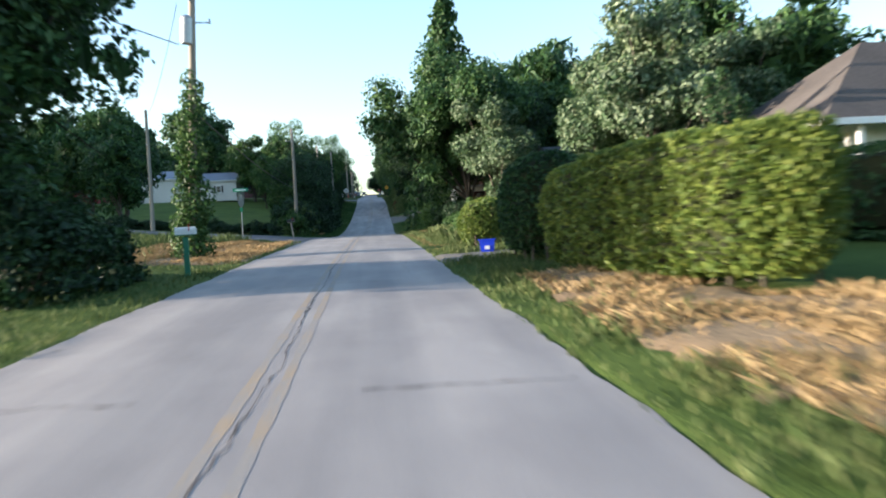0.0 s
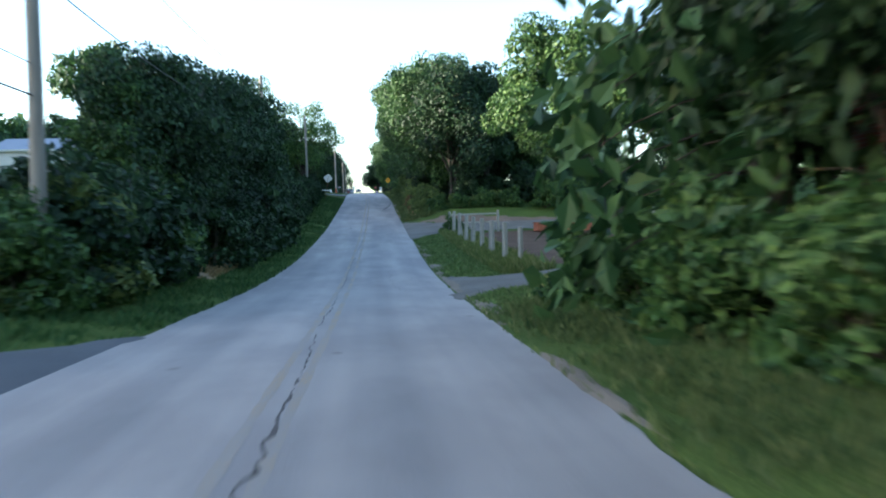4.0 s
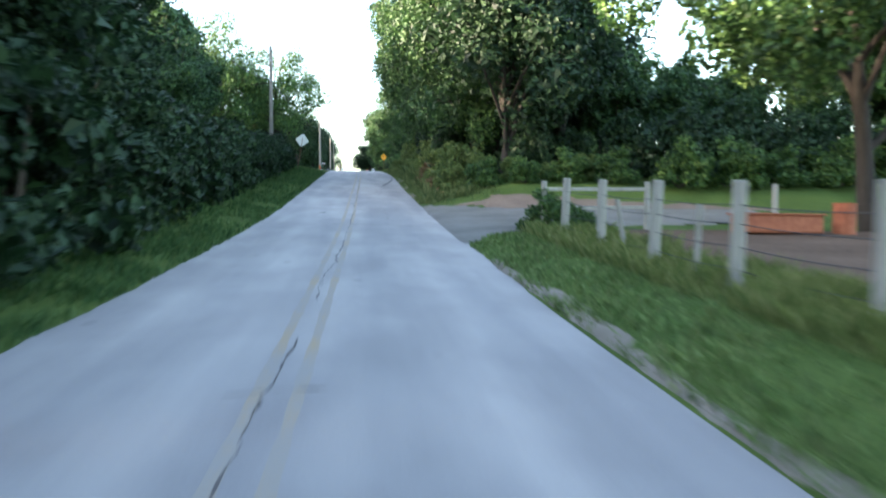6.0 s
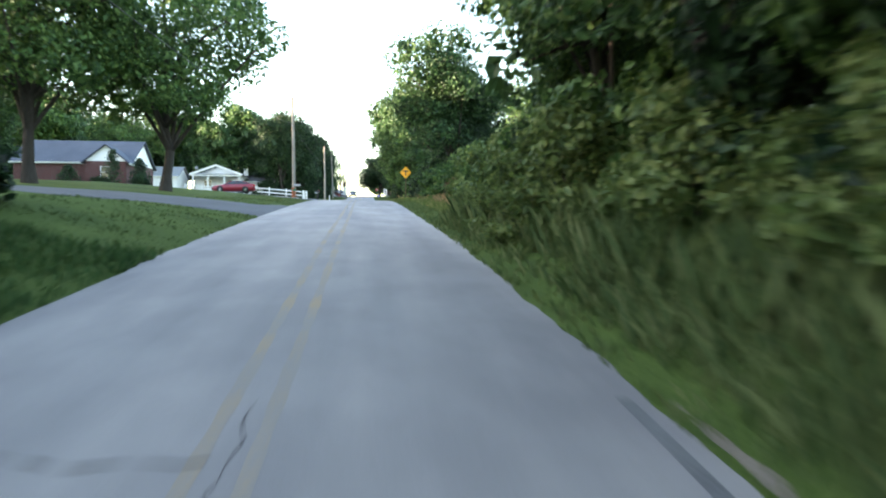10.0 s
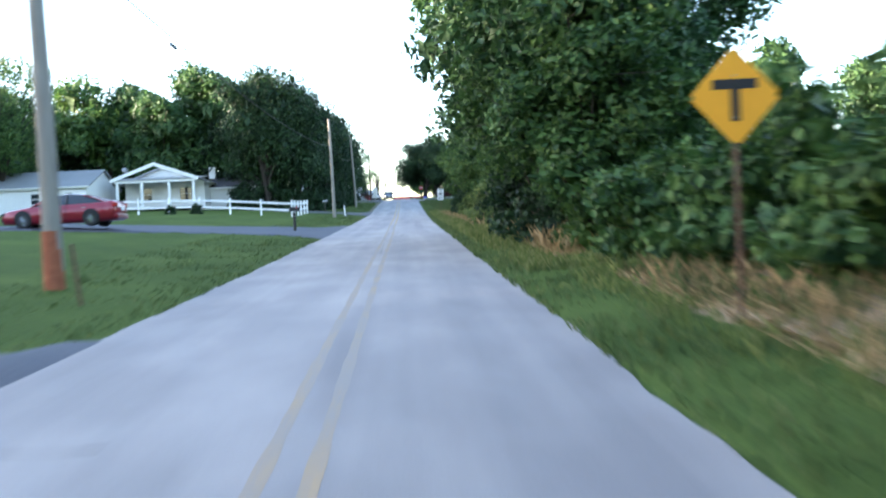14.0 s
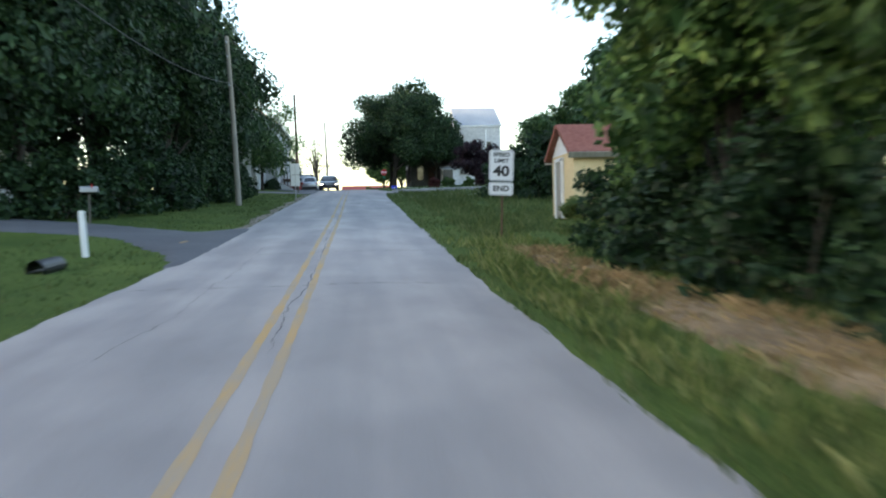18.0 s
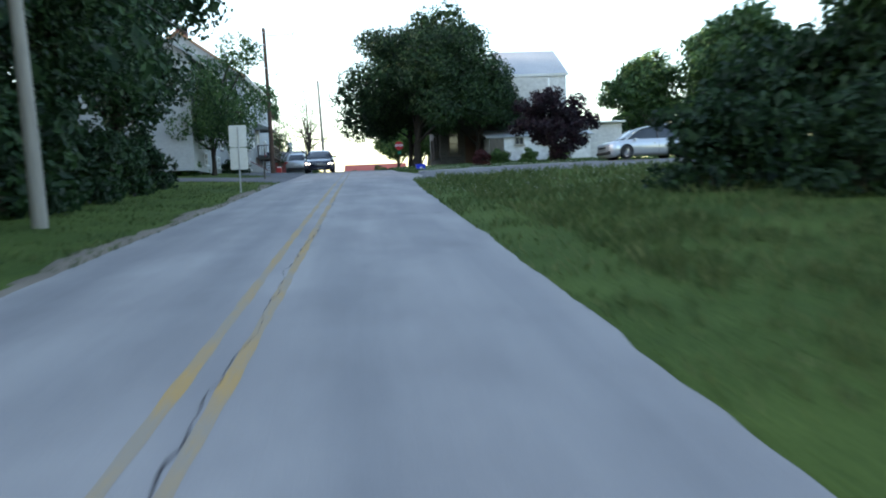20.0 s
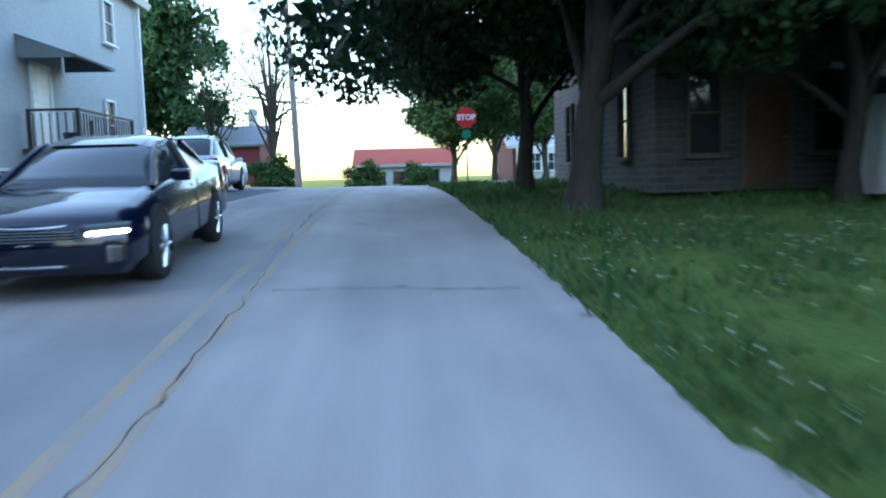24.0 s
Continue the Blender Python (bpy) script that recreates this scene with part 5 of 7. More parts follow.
for h in (0.4, 0.75, 1.0):
    fence_wire([(5.9, 30.2, h), (5.0, 32.8, h), (5.4, 37.4, h), (5.75, 42.6, h)], "thin wire strung along the garden fence")


def rail(a, b, size, mat, label, name="fence_rail", group="fence rails"):
    A, B = Vector(a), Vector(b)
    d = B - A
    bm = bmesh.new()
    box(bm, (0, 0, 0), (size[0], d.length, size[1]), 0, 0.008)
    ob = thing(name, label, "fence rail", group, at=Matrix.Translation((A + B) / 2) @ d.to_track_quat("Y", "Z").to_matrix().to_4x4())
    part("rail", bm, mat, ob)
    return ob


for z in (0.65, 1.15):
    rail((5.85, 96.6, gz(5.85, 96.6) + z), (8.9, 97.1, gz(8.9, 97.1) + z), (0.05, 0.1), GREY_WOOD, "grey wooden rail of the paddock corner")
rail((5.75, 42.6, gz(5.7, 42.6) + .55), (5.7, 46.5, gz(5.7, 46.5) + .55), (0.04, 0.1), OLD_POST, "broken grey rail of the garden fence")


def white_fence():
    """A white two-rail vinyl fence that turns a corner."""
    ob = thing("vinyl_fence", "white vinyl rail fence round the front lawn", "fence")
    line = [(-26.4, 252.0), (-23.8, 251.8), (-21.2, 251.6), (-18.6, 251.4), (-16.0, 251.2), (-13.4, 251.1), (-10.8, 251.0), (-8.2, 250.9), (-8.3, 253.3), (-8.4, 256.0), (-8.5, 258.7), (-8.55, 261.4), (-8.6, 264.0)]
    P = [(x, y, gz(x, y)) for x, y in line]
    for x, y, z in P:
        o = part("post", bx((x, y, z + 0.62), (0.14, 0.14, 1.44), bev=0.012), WHITE_VINYL, ob)
        part("post_cap", bx((x, y, z + 1.36), (0.17, 0.16, 0.05), bev=0.015), WHITE_VINYL, o)
    for (x1, y1, z1), (x2, y2, z2) in zip(P, P[1:]):
        for h in (0.55, 1.1):
            d = Vector((x2 - x1, y2 - y1, z2 - z1))
            bm = box(bmesh.new(), (0, 0, 0), (0.045, d.length - 0.12, 0.16), 0, 0.01)
            bmesh.ops.transform(bm, verts=bm.verts, matrix=Matrix.Translation(((x1 + x2) / 2, (y1 + y2) / 2, (z1 + z2) / 2 + h)) @ d.to_track_quat("Y", "Z").to_matrix().to_4x4())
            part("rail", bm, WHITE_VINYL, ob)
    return ob


white_fence()


# ---- buildings ----
def window(parent, m, w, h, frame_mat, shutters=None, sill=True, cols=1, rows=2, glass=None):
    """A window in the local plane x-z, facing -y, set into its wall; m places its centre."""
    o = part("window", bx((0, 0.03, 0), (w, 0.03, h)), glass or GLASS_DARK, parent)
    o.matrix_basis = m
    t = 0.07
    for c, s in (((0, -0.02, h / 2), (w + 2 * t, 0.09, t)), ((0, -0.02, -h / 2), (w + 2 * t, 0.09, t)), ((-w / 2, -0.02, 0), (t, 0.09, h)), ((w / 2, -0.02, 0), (t, 0.09, h))):
        part("frame", bx(c, s, bev=0.008), frame_mat, o)
    for k in range(1, rows):
        part("glazing_bar", bx((0, 0.0, -h / 2 + h * k / rows), (w - t, 0.05, 0.045)), frame_mat, o)
    for k in range(1, cols):
        part("glazing_bar", bx((-w / 2 + w * k / cols, 0.0, 0), (0.03, 0.05, h - t)), frame_mat, o)
    if sill:
        part("sill", bx((0, -0.06, -h / 2 - 0.05), (w + 0.22, 0.16, 0.05), bev=0.006), frame_mat, o)
    if shutters:
        for sx in (-1, 1):
            sh = part("shutter", bx((sx * (w / 2 + 0.22), -0.03, 0), (0.3, 0.05, h + 0.08), bev=0.006), shutters, o)
            for k in range(-3, 4):
                part("slat", bx((sx * (w / 2 + 0.22), -0.062, k * h / 8), (0.24, 0.012, h / 12)), shutters, sh)
    return o


def face(side, a, b, d, z):
    """The pose of something on a wall: side 'S','N','E','W', a along it."""
    return {"S": pose(a, b, z, 0, 0, 0), "N": pose(a, b, z, 0, 0, 180), "E": pose(b, a, z, 0, 0, 90), "W": pose(b, a, z, 0, 0, -90)}[side]


def gable_block(ob, x0, x1, y0, y1, z0, eave, ridge, along, wall, roof, over=0.35, gable=None, trim=None):
    """Walls and a gable roof; along: axis of the ridge."""
    bm = box(bmesh.new(), ((x0 + x1) / 2, (y0 + y1) / 2, (z0 + eave) / 2), (x1 - x0, y1 - y0, eave - z0))
    part("wall", bm, wall, ob)
    cx, cy_ = (x0 + x1) / 2, (y0 + y1) / 2
    half = (y1 - y0) / 2 if along == "x" else (x1 - x0) / 2
    rise = ridge - eave
    t = 0.14
    for sgn in (-1, 1):
        ln = math.hypot(half, rise)
        full = ln * (1 + over / half)
        ang = math.atan2(rise, half)
        bm = bmesh.new()
        long_ = (x1 - x0 if along == "x" else y1 - y0) + 2 * over
        box(bm, (0, -full / 2, t / 2), (long_, full, t), 0, 0.02)
        # ridge at the origin, the slope falls towards -y
        rot = Matrix.Rotation(ang, 4, "X")
        m = Matrix.Translation((cx, cy_, ridge)) @ Matrix.Rotation(0 if (sgn < 0) else math.pi, 4, "Z") @ rot
        if along == "y":
            m = Matrix.Translation((cx, cy_, ridge)) @ Matrix.Rotation(math.pi / 2 if sgn < 0 else -math.pi / 2, 4, "Z") @ rot
        o = part("roof", bm, roof, ob)
        o.matrix_basis = m
        if trim:
            part("fascia", bx((0, -full - 0.012, 0.02), (long_, 0.03, 0.2), bev=0.005), trim, o)
    for k in (0, 1):
        bm = bmesh.new()
        if along == "x":
            xx = (x0, x1)[k]
            tri_ = [(xx, y0, eave), (xx, y1, eave), (xx, cy_, ridge)]
            off = Vector((0.12 if k else -0.12, 0, 0)) * -1
        else:
            yv = (y0, y1)[k]
            tri_ = [(x0, yv, eave), (x1, yv, eave), (cx, yv, ridge)]
            off = Vector((0, 0.12 if k else -0.12, 0)) * -1
        a = [bm.verts.new(p) for p in tri_]
        b = [bm.verts.new(Vector(p) + off) for p in tri_]
        bm.faces.new(a)
        bm.faces.new(b[::-1])
        for i in range(3):
            bm.faces.new((a[i], b[i], b[(i + 1) % 3], a[(i + 1) % 3]))
        bmesh.ops.recalc_face_normals(bm, faces=bm.faces)
        part("gable", bm, gable or wall, ob)
    return ob


def door(parent, m, w=0.95, h=2.05, mat=None, surround=None):
    o = part("door", bx((0, 0.0, 0), (w, 0.05, h), bev=0.006), mat or TRIM_WHITE, parent)
    o.matrix_basis = m
    for c, s in (((-w / 2 - 0.05, -0.02, 0.03), (0.1, 0.09, h + 0.08)), ((w / 2 + 0.05, -0.02, 0.03), (0.1, 0.09, h + 0.08)), ((0, -0.02, h / 2 + 0.06), (w + 0.2, 0.09, 0.11))):
        part("frame", bx(c, s, bev=0.005), surround or TRIM_WHITE, o)
    part("door_handle", cy((w / 2 - 0.1, -0.03, -0.03), (w / 2 - 0.1, -0.09, -0.03), 0.03, 0.025, 10), CHROME, o)
    for z in (-h / 4, h / 4):
        part("panel", bx((0, -0.03, z), (w * 0.7, 0.02, h * 0.38), bev=0.008), mat or TRIM_WHITE, o)
    return o


# pale ranch house on the hill
g = gz(-30, 136) - 0.15
h = thing("ranch_house", "long pale single-storey house with a blue-grey metal roof", "house")
gable_block(h, -30.6, -22.0, 135.5, 143, g, g + 3.5, g + 5.0, "x", SIDING, ROOF_BLUE, trim=TRIM_WHITE)
gable_block(h, -38.0, -30.7, 135.1, 144, g, g + 4.1, g + 5.7, "x", SIDING, ROOF_BLUE, trim=TRIM_WHITE)
for x in (-28.9, -25.0):
    window(h, face("S", x, 135.46, 0, g + 2.0), 0.8, 1.1, TRIM_WHITE, BLACK)
h = thing("barn", "small dark red barn at the edge of a field", "barn")
gable_block(h, -60, -50, 150, 156, gz(-55, 153), gz(-55, 153) + 2.6, gz(-55, 153) + 4.0, "x", plain("barn_red", (0.17, 0.03, 0.03), 0.85), ROOF_DARK)

# brick farmhouse with a white porch
g = gz(11, 57)
h = thing("brick_farmhouse", "two-storey red brick farmhouse with a white porch behind trees", "house")
gable_block(h, 9.0, 13.2, 54, 62.5, g, g + 5.2, g + 7.0, "y", BRICK, ROOF_DARK, trim=TRIM_WHITE)
gable_block(h, 13.2, 18.6, 53.6, 59.5, g, g + 4.2, g + 5.6, "x", BRICK, ROOF_DARK, trim=TRIM_WHITE)
for y in (55.6, 58.3, 61):
    window(h, face("W", y, 8.96, 0, g + 1.7), 0.8, 1.5, GREY_WOOD)
    window(h, face("W", y, 8.96, 0, g + 4.2), 0.8, 1.3, GREY_WOOD)
for x in (10.4, 12.0):
    window(h, face("S", x, 53.96, 0, g + 1.7), 0.8, 1.5, GREY_WOOD)
    window(h, face("S", x, 53.96, 0, g + 4.2), 0.8, 1.3, GREY_WOOD)
for x in (14.6, 17.2):
    window(h, face("S", x, 53.56, 0, g + 1.6), 0.9, 1.5, GREY_WOOD)
    window(h, face("S", x, 53.56, 0, g + 3.4), 0.8, 1.0, GREY_WOOD)
part("porch_floor", bx((8.0, 56.0, g + 0.2), (1.9, 3.4, 0.4), bev=0.01), GREY_WOOD, h)
part("porch_roof", bx((7.9, 56.0, g + 2.95), (2.3, 4.0, 0.14), bev=0.02), ROOF_GREY, h)
part("cornice", bx((7.0, 56.0, g + 2.72), (0.25, 3.7, 0.3), bev=0.03), TRIM_WHITE, h)
part("cornice", bx((8.0, 54.3, g + 2.72), (2.0, 0.25, 0.3), bev=0.03), TRIM_WHITE, h)
for y in (54.4, 56.0, 57.6):
    o = part("porch_post", cy((7.05, y, g + 0.4), (7.05, y, g + 2.58), 0.1, 0.085, 14), TRIM_WHITE, h)
    part("capital", bx((7.05, y, g + 2.5), (0.26, 0.26, 0.14), bev=0.02), TRIM_WHITE, o)
    part("base", bx((7.05, y, g + 0.46), (0.26, 0.26, 0.12), bev=0.02), TRIM_WHITE, o)
door(h, face("W", 57.0, 8.96, 0, g + 1.42))
part("chimney", bx((12.4, 60.5, g + 7.0), (0.6, 0.6, 1.6)), BRICK, h)

# low outbuilding with a pale roof behind the garden fence
g = gz(14, 46)
h = thing("outbuilding", "low weathered outbuilding with a pale tin roof", "outbuilding")
gable_block(h, 14.0, 18.4, 46.0, 50.4, g, g + 1.5, g + 2.6, "y", GREY_WOOD, ROOF_GREY, trim=TRIM_WHITE)
for k in range(7):
    part("plank", bx((14.3 + k * 0.62, 45.95, g + 0.75), (0.5, 0.05, 1.5)), GREY_WOOD, h)

# house with a grey hipped roof behind the hedge
g = gz(17, 26)
h = thing("bungalow", "white bungalow with a grey roof and a porch post", "house")
part("wall", bx((21.6, 29.2, g + 1.6), (8.6, 8.6, 3.3)), SIDING_WHITE, h)
bm = bmesh.new()
e = [bm.verts.new((x, y, g + 3.25)) for x, y in ((15.5, 23.5), (27.7, 23.5), (27.7, 35), (15.5, 35))]
t = [bm.verts.new((x, 29.2, g + 7.0)) for x in (20.7, 22.5)]
for f in ((e[0], e[1], t[1], t[0]), (e[1], e[2], t[1]), (e[2], e[3], t[0], t[1]), (e[3], e[0], t[0]), tuple(e[::-1])):
    bm.faces.new(f)
part("roof", bm, banded("brown_grey_shingle_roof", (0.05, 0.043, 0.04), (0.095, 0.083, 0.077), 0.16, "Z", 0.015, 0.9), h)
for c, d in (((21.6, 23.45, g + 3.2), (12.3, 0.06, 0.22)), ((15.45, 29.2, g + 3.2), (0.06, 11.5, 0.22))):
    part("fascia", bx(c, d, bev=0.01), TRIM_WHITE, h)
part("porch_post", bx((17.0, 23.9, g + 1.6), (0.2, 0.2, 3.3), bev=0.015), TRIM_WHITE, h)
window(h, face("S", 18.9, 24.86, 0, g + 1.6), 0.9, 1.2, TRIM_WHITE)
window(h, face("W", 26.8, 17.26, 0, g + 1.6), 0.9, 1.2, TRIM_WHITE)
# white board fence by the drive
h = thing("board_fence", "white painted board fence panel beside the drive", "fence")
g = gz(7, 25.6)
part("post", bx((6.1, 25.6, g + 0.8), (0.14, 0.14, 1.7), bev=0.015), TRIM_WHITE, h)
part("finial", cy((6.1, 25.6, g + 1.65), (6.1, 25.6, g + 1.8), 0.09, 0.02, 10), TRIM_WHITE, h)
for k in range(16):
    part("board", bx((6.27 + k * 0.19, 25.62, g + 0.74), (0.18, 0.03, 1.42), bev=0.004), TRIM_WHITE, h)
o = thing("toy_wagon", "small red plastic tub by the fence", "tub", at=spot(6.0, 24.9))
part("tub", bx((0, 0, 0.13), (0.45, 0.35, 0.24), bev=0.04), RED_PLASTIC, o)
part("rim", bx((0, 0, 0.255), (0.5, 0.4, 0.03), bev=0.01), RED_PLASTIC, o)

# brick bungalow with a blue roof on the left lawn
g = gz(-26, 222)
h = thing("brick_bungalow", "brick bungalow with a dark blue roof and white gable", "house")
gable_block(h, -37, -24.5, 218, 227, g, g + 2.9, g + 5.6, "x", BRICK, ROOF_SLATE, gable=TRIM_WHITE, trim=TRIM_WHITE)
gable_block(h, -28.5, -24.2, 215.5, 219, g, g + 2.7, g + 4.4, "y", BRICK, ROOF_SLATE, gable=TRIM_WHITE, trim=TRIM_WHITE)
window(h, face("E", 222.5, -24.46, 0, g + 1.6), 1.0, 1.2, TRIM_WHITE)
window(h, face("S", -26.3, 215.46, 0, g + 1.5), 1.2, 1.2, TRIM_WHITE)

# white houses behind the fence
g = gz(-33, 264) + 0.1
h = thing("white_cottage", "low white cottage with a grey roof behind the fence", "house")
gable_block(h, -42, -30.4, 264, 272, g - 0.3, g + 2.6, g + 4.4, "x", SIDING_WHITE, plain("grey_roofing", (0.22, 0.23, 0.24), 0.8), trim=TRIM_WHITE)
for x in (-39.5, -35.5, -32.2):
    window(h, face("S", x, 263.96, 0, g + 1.4), 0.9, 1.1, TRIM_WHITE)
g = gz(-24, 268) + 0.2
h = thing("white_house", "white gabled house with an open arched porch", "house")
gable_block(h, -28.6, -20.2, 269.5, 280, g - 0.3, g + 2.9, g + 4.5, "y", SIDING_WHITE, plain("pale_roofing", (0.34, 0.34, 0.35), 0.8), 0.4, trim=TRIM_WHITE)
gable_block(h, -20.2, -13.5, 272, 280, g - 0.3, g + 2.3, g + 3.6, "x", SIDING_WHITE, ROOF_DARK, 0.4, trim=TRIM_WHITE)
for x in (-28.3, -25.8, -23.0, -20.5):
    part("porch_post", bx((x, 266.4, g + 1.35), (0.24, 0.24, 2.9), bev=0.01), TRIM_WHITE, h)
part("porch_beam", bx((-24.4, 266.4, g + 2.85), (8.4, 0.26, 0.32), bev=0.02), TRIM_WHITE, h)
part("porch_floor", bx((-24.4, 267.9, g + 0.05), (8.4, 3.2, 0.25)), CONCRETE, h)
o = part("porch_roof", bx((0, 0, 0), (9.2, 3.7, 0.12), bev=0.02), plain("porch_roofing", (0.30, 0.30, 0.31), 0.8), h)
o.matrix_basis = pose(-24.4, 268.0, g + 3.2, 7, 0, 0)
for sx in (-1, 1):
    o = part("bargeboard", bx((0, 0, 0), (4.8, 0.14, 0.34), bev=0.015), TRIM_WHITE, h)
    o.matrix_basis = pose(-24.4 + sx * 2.22, 266.1, g + 3.75, 0, sx * 20, 0)
window(h, face("S", -26.4, 269.46, 0, g + 1.6), 1.3, 1.4, TRIM_WHITE)
window(h, face("S", -22.2, 269.46, 0, g + 1.6), 1.3, 1.4, TRIM_WHITE)
door(h, face("S", -24.3, 269.46, 0, g + 1.1))
part("chimney", bx((-20.6, 275, g + 4.2), (0.7, 0.7, 1.3)), TRIM_WHITE, h)
window(h, face("S", -16.8, 271.96, 0, g + 1.4), 1.1, 1.1, TRIM_WHITE)
o = part("satellite_dish", cy((-28.2, 268.6, g + 4.3), (-28.1, 268.4, g + 4.42), 0.32, 0.05, 18), STEEL, h)

# cream shed with a rusty roof
g = gz(10, 269) - 0.05
h = thing("garden_shed", "small cream rendered shed with a rusty red tin roof", "shed")
gable_block(h, 8.2, 12.4, 266.9, 269.6, g, g + 2.15, g + 3.05, "x", CREAM, ROOF_RUST, 0.22, gable=SIDING_WHITE, trim=GREY_WOOD)
window(h, face("S", 10.1, 266.86, 0, g + 1.55), 0.75, 0.9, BROWN_WOOD, cols=2, rows=2)
door(h, face("W", 268.5, 8.16, 0, g + 0.98), 0.75, 1.9, GREY_WOOD)
for k in range(6):
    part("rafter_end", bx((8.5 + k * 0.72, 266.8, g + 2.1), (0.06, 0.16, 0.08)), BROWN_WOOD, h)

# long grey house on the left at the top
g = gz(-10, 330) + 0.1
h = thing("grey_house", "tall grey stuccoed house with a side porch and awning", "house")
gable_block(h, -15.5, -7.2, 325.5, 339.8, g - 0.3, g + 6.6, g + 9.6, "y", STUCCO, plain("brown_roofing", (0.30, 0.17, 0.10), 0.85), 0.35, trim=TRIM_WHITE)
gable_block(h, -17, -8.4, 314.5, 325.5, g - 0.6, g + 6.0, g + 8.6, "y", STUCCO, ROOF_GREY, 0.35, trim=TRIM_WHITE)
for y, z, w, hh in ((327.4, 2.2, .75, 1.5), (327.4, 5.2, .75, 1.3), (332.0, 5.6, .8, 1.1), (336.8, 5.2, .8, 1.3), (336.5, 2.0, .75, 1.5), (327.2, 0.35, .6, .8), (329.6, 0.3, .6, .5)):
    window(h, face("E", y, -7.16, 0, g + z), w, hh, TRIM_WHITE)
for y, z in ((317, 1.9), (320, 1.9), (323, 1.9), (317, 4.7), (320, 4.7), (323, 4.7), (317.5, .2), (321.5, .2)):
    window(h, face("E", y, -8.36, 0, g + z), 0.75, 1.4 if z > 1 else 0.7, TRIM_WHITE)
part("downpipe", cy((-7.05, 339.5, g), (-7.05, 339.5, g + 6.5), 0.05, 0.05, 10), TRIM_WHITE, h)
part("gutter", bx((-6.85, 332.6, g + 6.55), (0.14, 14.6, 0.13), bev=0.03), TRIM_WHITE, h)
part("chimney", bx((-11.4, 327, g + 9.6), (0.7, 0.7, 1.5)), BRICK, h)
part("air_conditioner", bx((-7.0, 327.4, g + 1.75), (0.42, 0.6, 0.4), bev=0.02), TRIM_WHITE, h, "white window air conditioner")
door(h, face("E", 331.8, -7.16, 0, g + 2.1), 0.9, 2.0)
o = thing("porch", "raised dark wooden porch with railings against the house", "porch")
part("deck", bx((-6.45, 332.6, g + 1.0), (1.4, 4.0, 0.12), bev=0.01), BROWN_WOOD, o)
for x, y in ((-5.85, 330.7), (-5.85, 334.5), (-7.0, 330.7), (-7.0, 334.5)):
    part("leg", bx((x, y, g + 0.45), (0.11, 0.11, 1.0)), BROWN_WOOD, o)
    part("rail_post", bx((x, y, g + 1.5), (0.09, 0.09, 1.0)), BLACK, o)
for k in range(20):
    part("baluster", bx((-5.85, 330.85 + k * 0.185, g + 1.5), (0.03, 0.03, 0.8)), BLACK, o)
for k in range(6):
    part("baluster", bx((-6.9 + k * 0.19, 330.7, g + 1.5), (0.03, 0.03, 0.8)), BLACK, o)
part("handrail", bx((-5.85, 332.6, g + 1.97), (0.08, 3.9, 0.06), bev=0.01), BLACK, o)
part("handrail", bx((-6.4, 330.7, g + 1.97), (1.2, 0.08, 0.06), bev=0.01), BLACK, o)
for k in range(5):
    part("step", bx((-6.4, 334.9 + k * 0.28, g + 0.85 - k * 0.2), (1.1, 0.3, 0.06), bev=0.006), BROWN_WOOD, o)
aw = part("awning", bx((0, 0, 0), (1.5, 2.6, 0.05), bev=0.01), AWNING, h, "grey-green metal door awning")
aw.matrix_basis = pose(-6.5, 332.0, g + 3.5, 0, 20, 0)
for y in (330.7, 333.3):
    bm = bmesh.new()
    v = [bm.verts.new(p) for p in ((-7.15, y, g + 3.75), (-7.15, y, g + 3.2), (-5.8, y, g + 3.2))]
    bm.faces.new(v)
    r = bmesh.ops.extrude_face_region(bm, geom=bm.faces[:])
    bmesh.ops.translate(bm, verts=[e for e in r["geom"] if isinstance(e, bmesh.types.BMVert)], vec=(0, 0.03, 0))
    part("awning_side", bm, AWNING, h)
o = thing("flower_pot", "dark blue flower pot on the porch", "flower pot", at=(-6.2, 331.2, g + 1.06))
part("pot", cy((0, 0, 0), (0, 0, 0.38), 0.16, 0.24, 16), plain("navy_glaze", (0.02, 0.03, 0.08), 0.3), o)
part("soil", cy((0, 0, 0.36), (0, 0, 0.385), 0.2, 0.2, 16), MUD, o)
o = thing("cellar_hatch", "sloping red cellar hatch against the wall", "cellar door", at=(-6.6, 328.2, gz(-6.6, 328.2)))
bm = bmesh.new()
v = [bm.verts.new(p) for p in ((-0.6, -0.8, 0), (-0.6, 0.8, 0), (0.7, 0.8, 0), (0.7, -0.8, 0), (-0.6, -0.8, 0.85), (-0.6, 0.8, 0.85), (0.7, 0.8, 0.12), (0.7, -0.8, 0.12))]
for q in ((0, 1, 2, 3), (7, 6, 5, 4), (0, 3, 7, 4), (1, 5, 6, 2), (0, 4, 5, 1), (3, 2, 6, 7)):
    bm.faces.new([v[i] for i in q])
part("frame", bm, STUCCO, o)
for sy in (-0.38, 0.38):
    q = part("hatch", bx((0, 0, 0), (1.4, 0.72, 0.05), bev=0.006), plain("hatch_red", (0.16, 0.05, 0.06), 0.7), o)
    q.matrix_basis = pose(0.05, sy, 0.52, 0, 29.3, 0)
o = thing("gas_can", "small red plastic container on the yard", "container", at=(-5.4, 330.2, gz(-5.4, 330.2) + 0.05))
part("body", bx((0, 0, 0.2), (0.36, 0.42, 0.4), bev=0.05), RED_PLASTIC, o)
part("lid", bx((0, 0, 0.43), (0.3, 0.34, 0.06), bev=0.02), TRIM_WHITE, o)

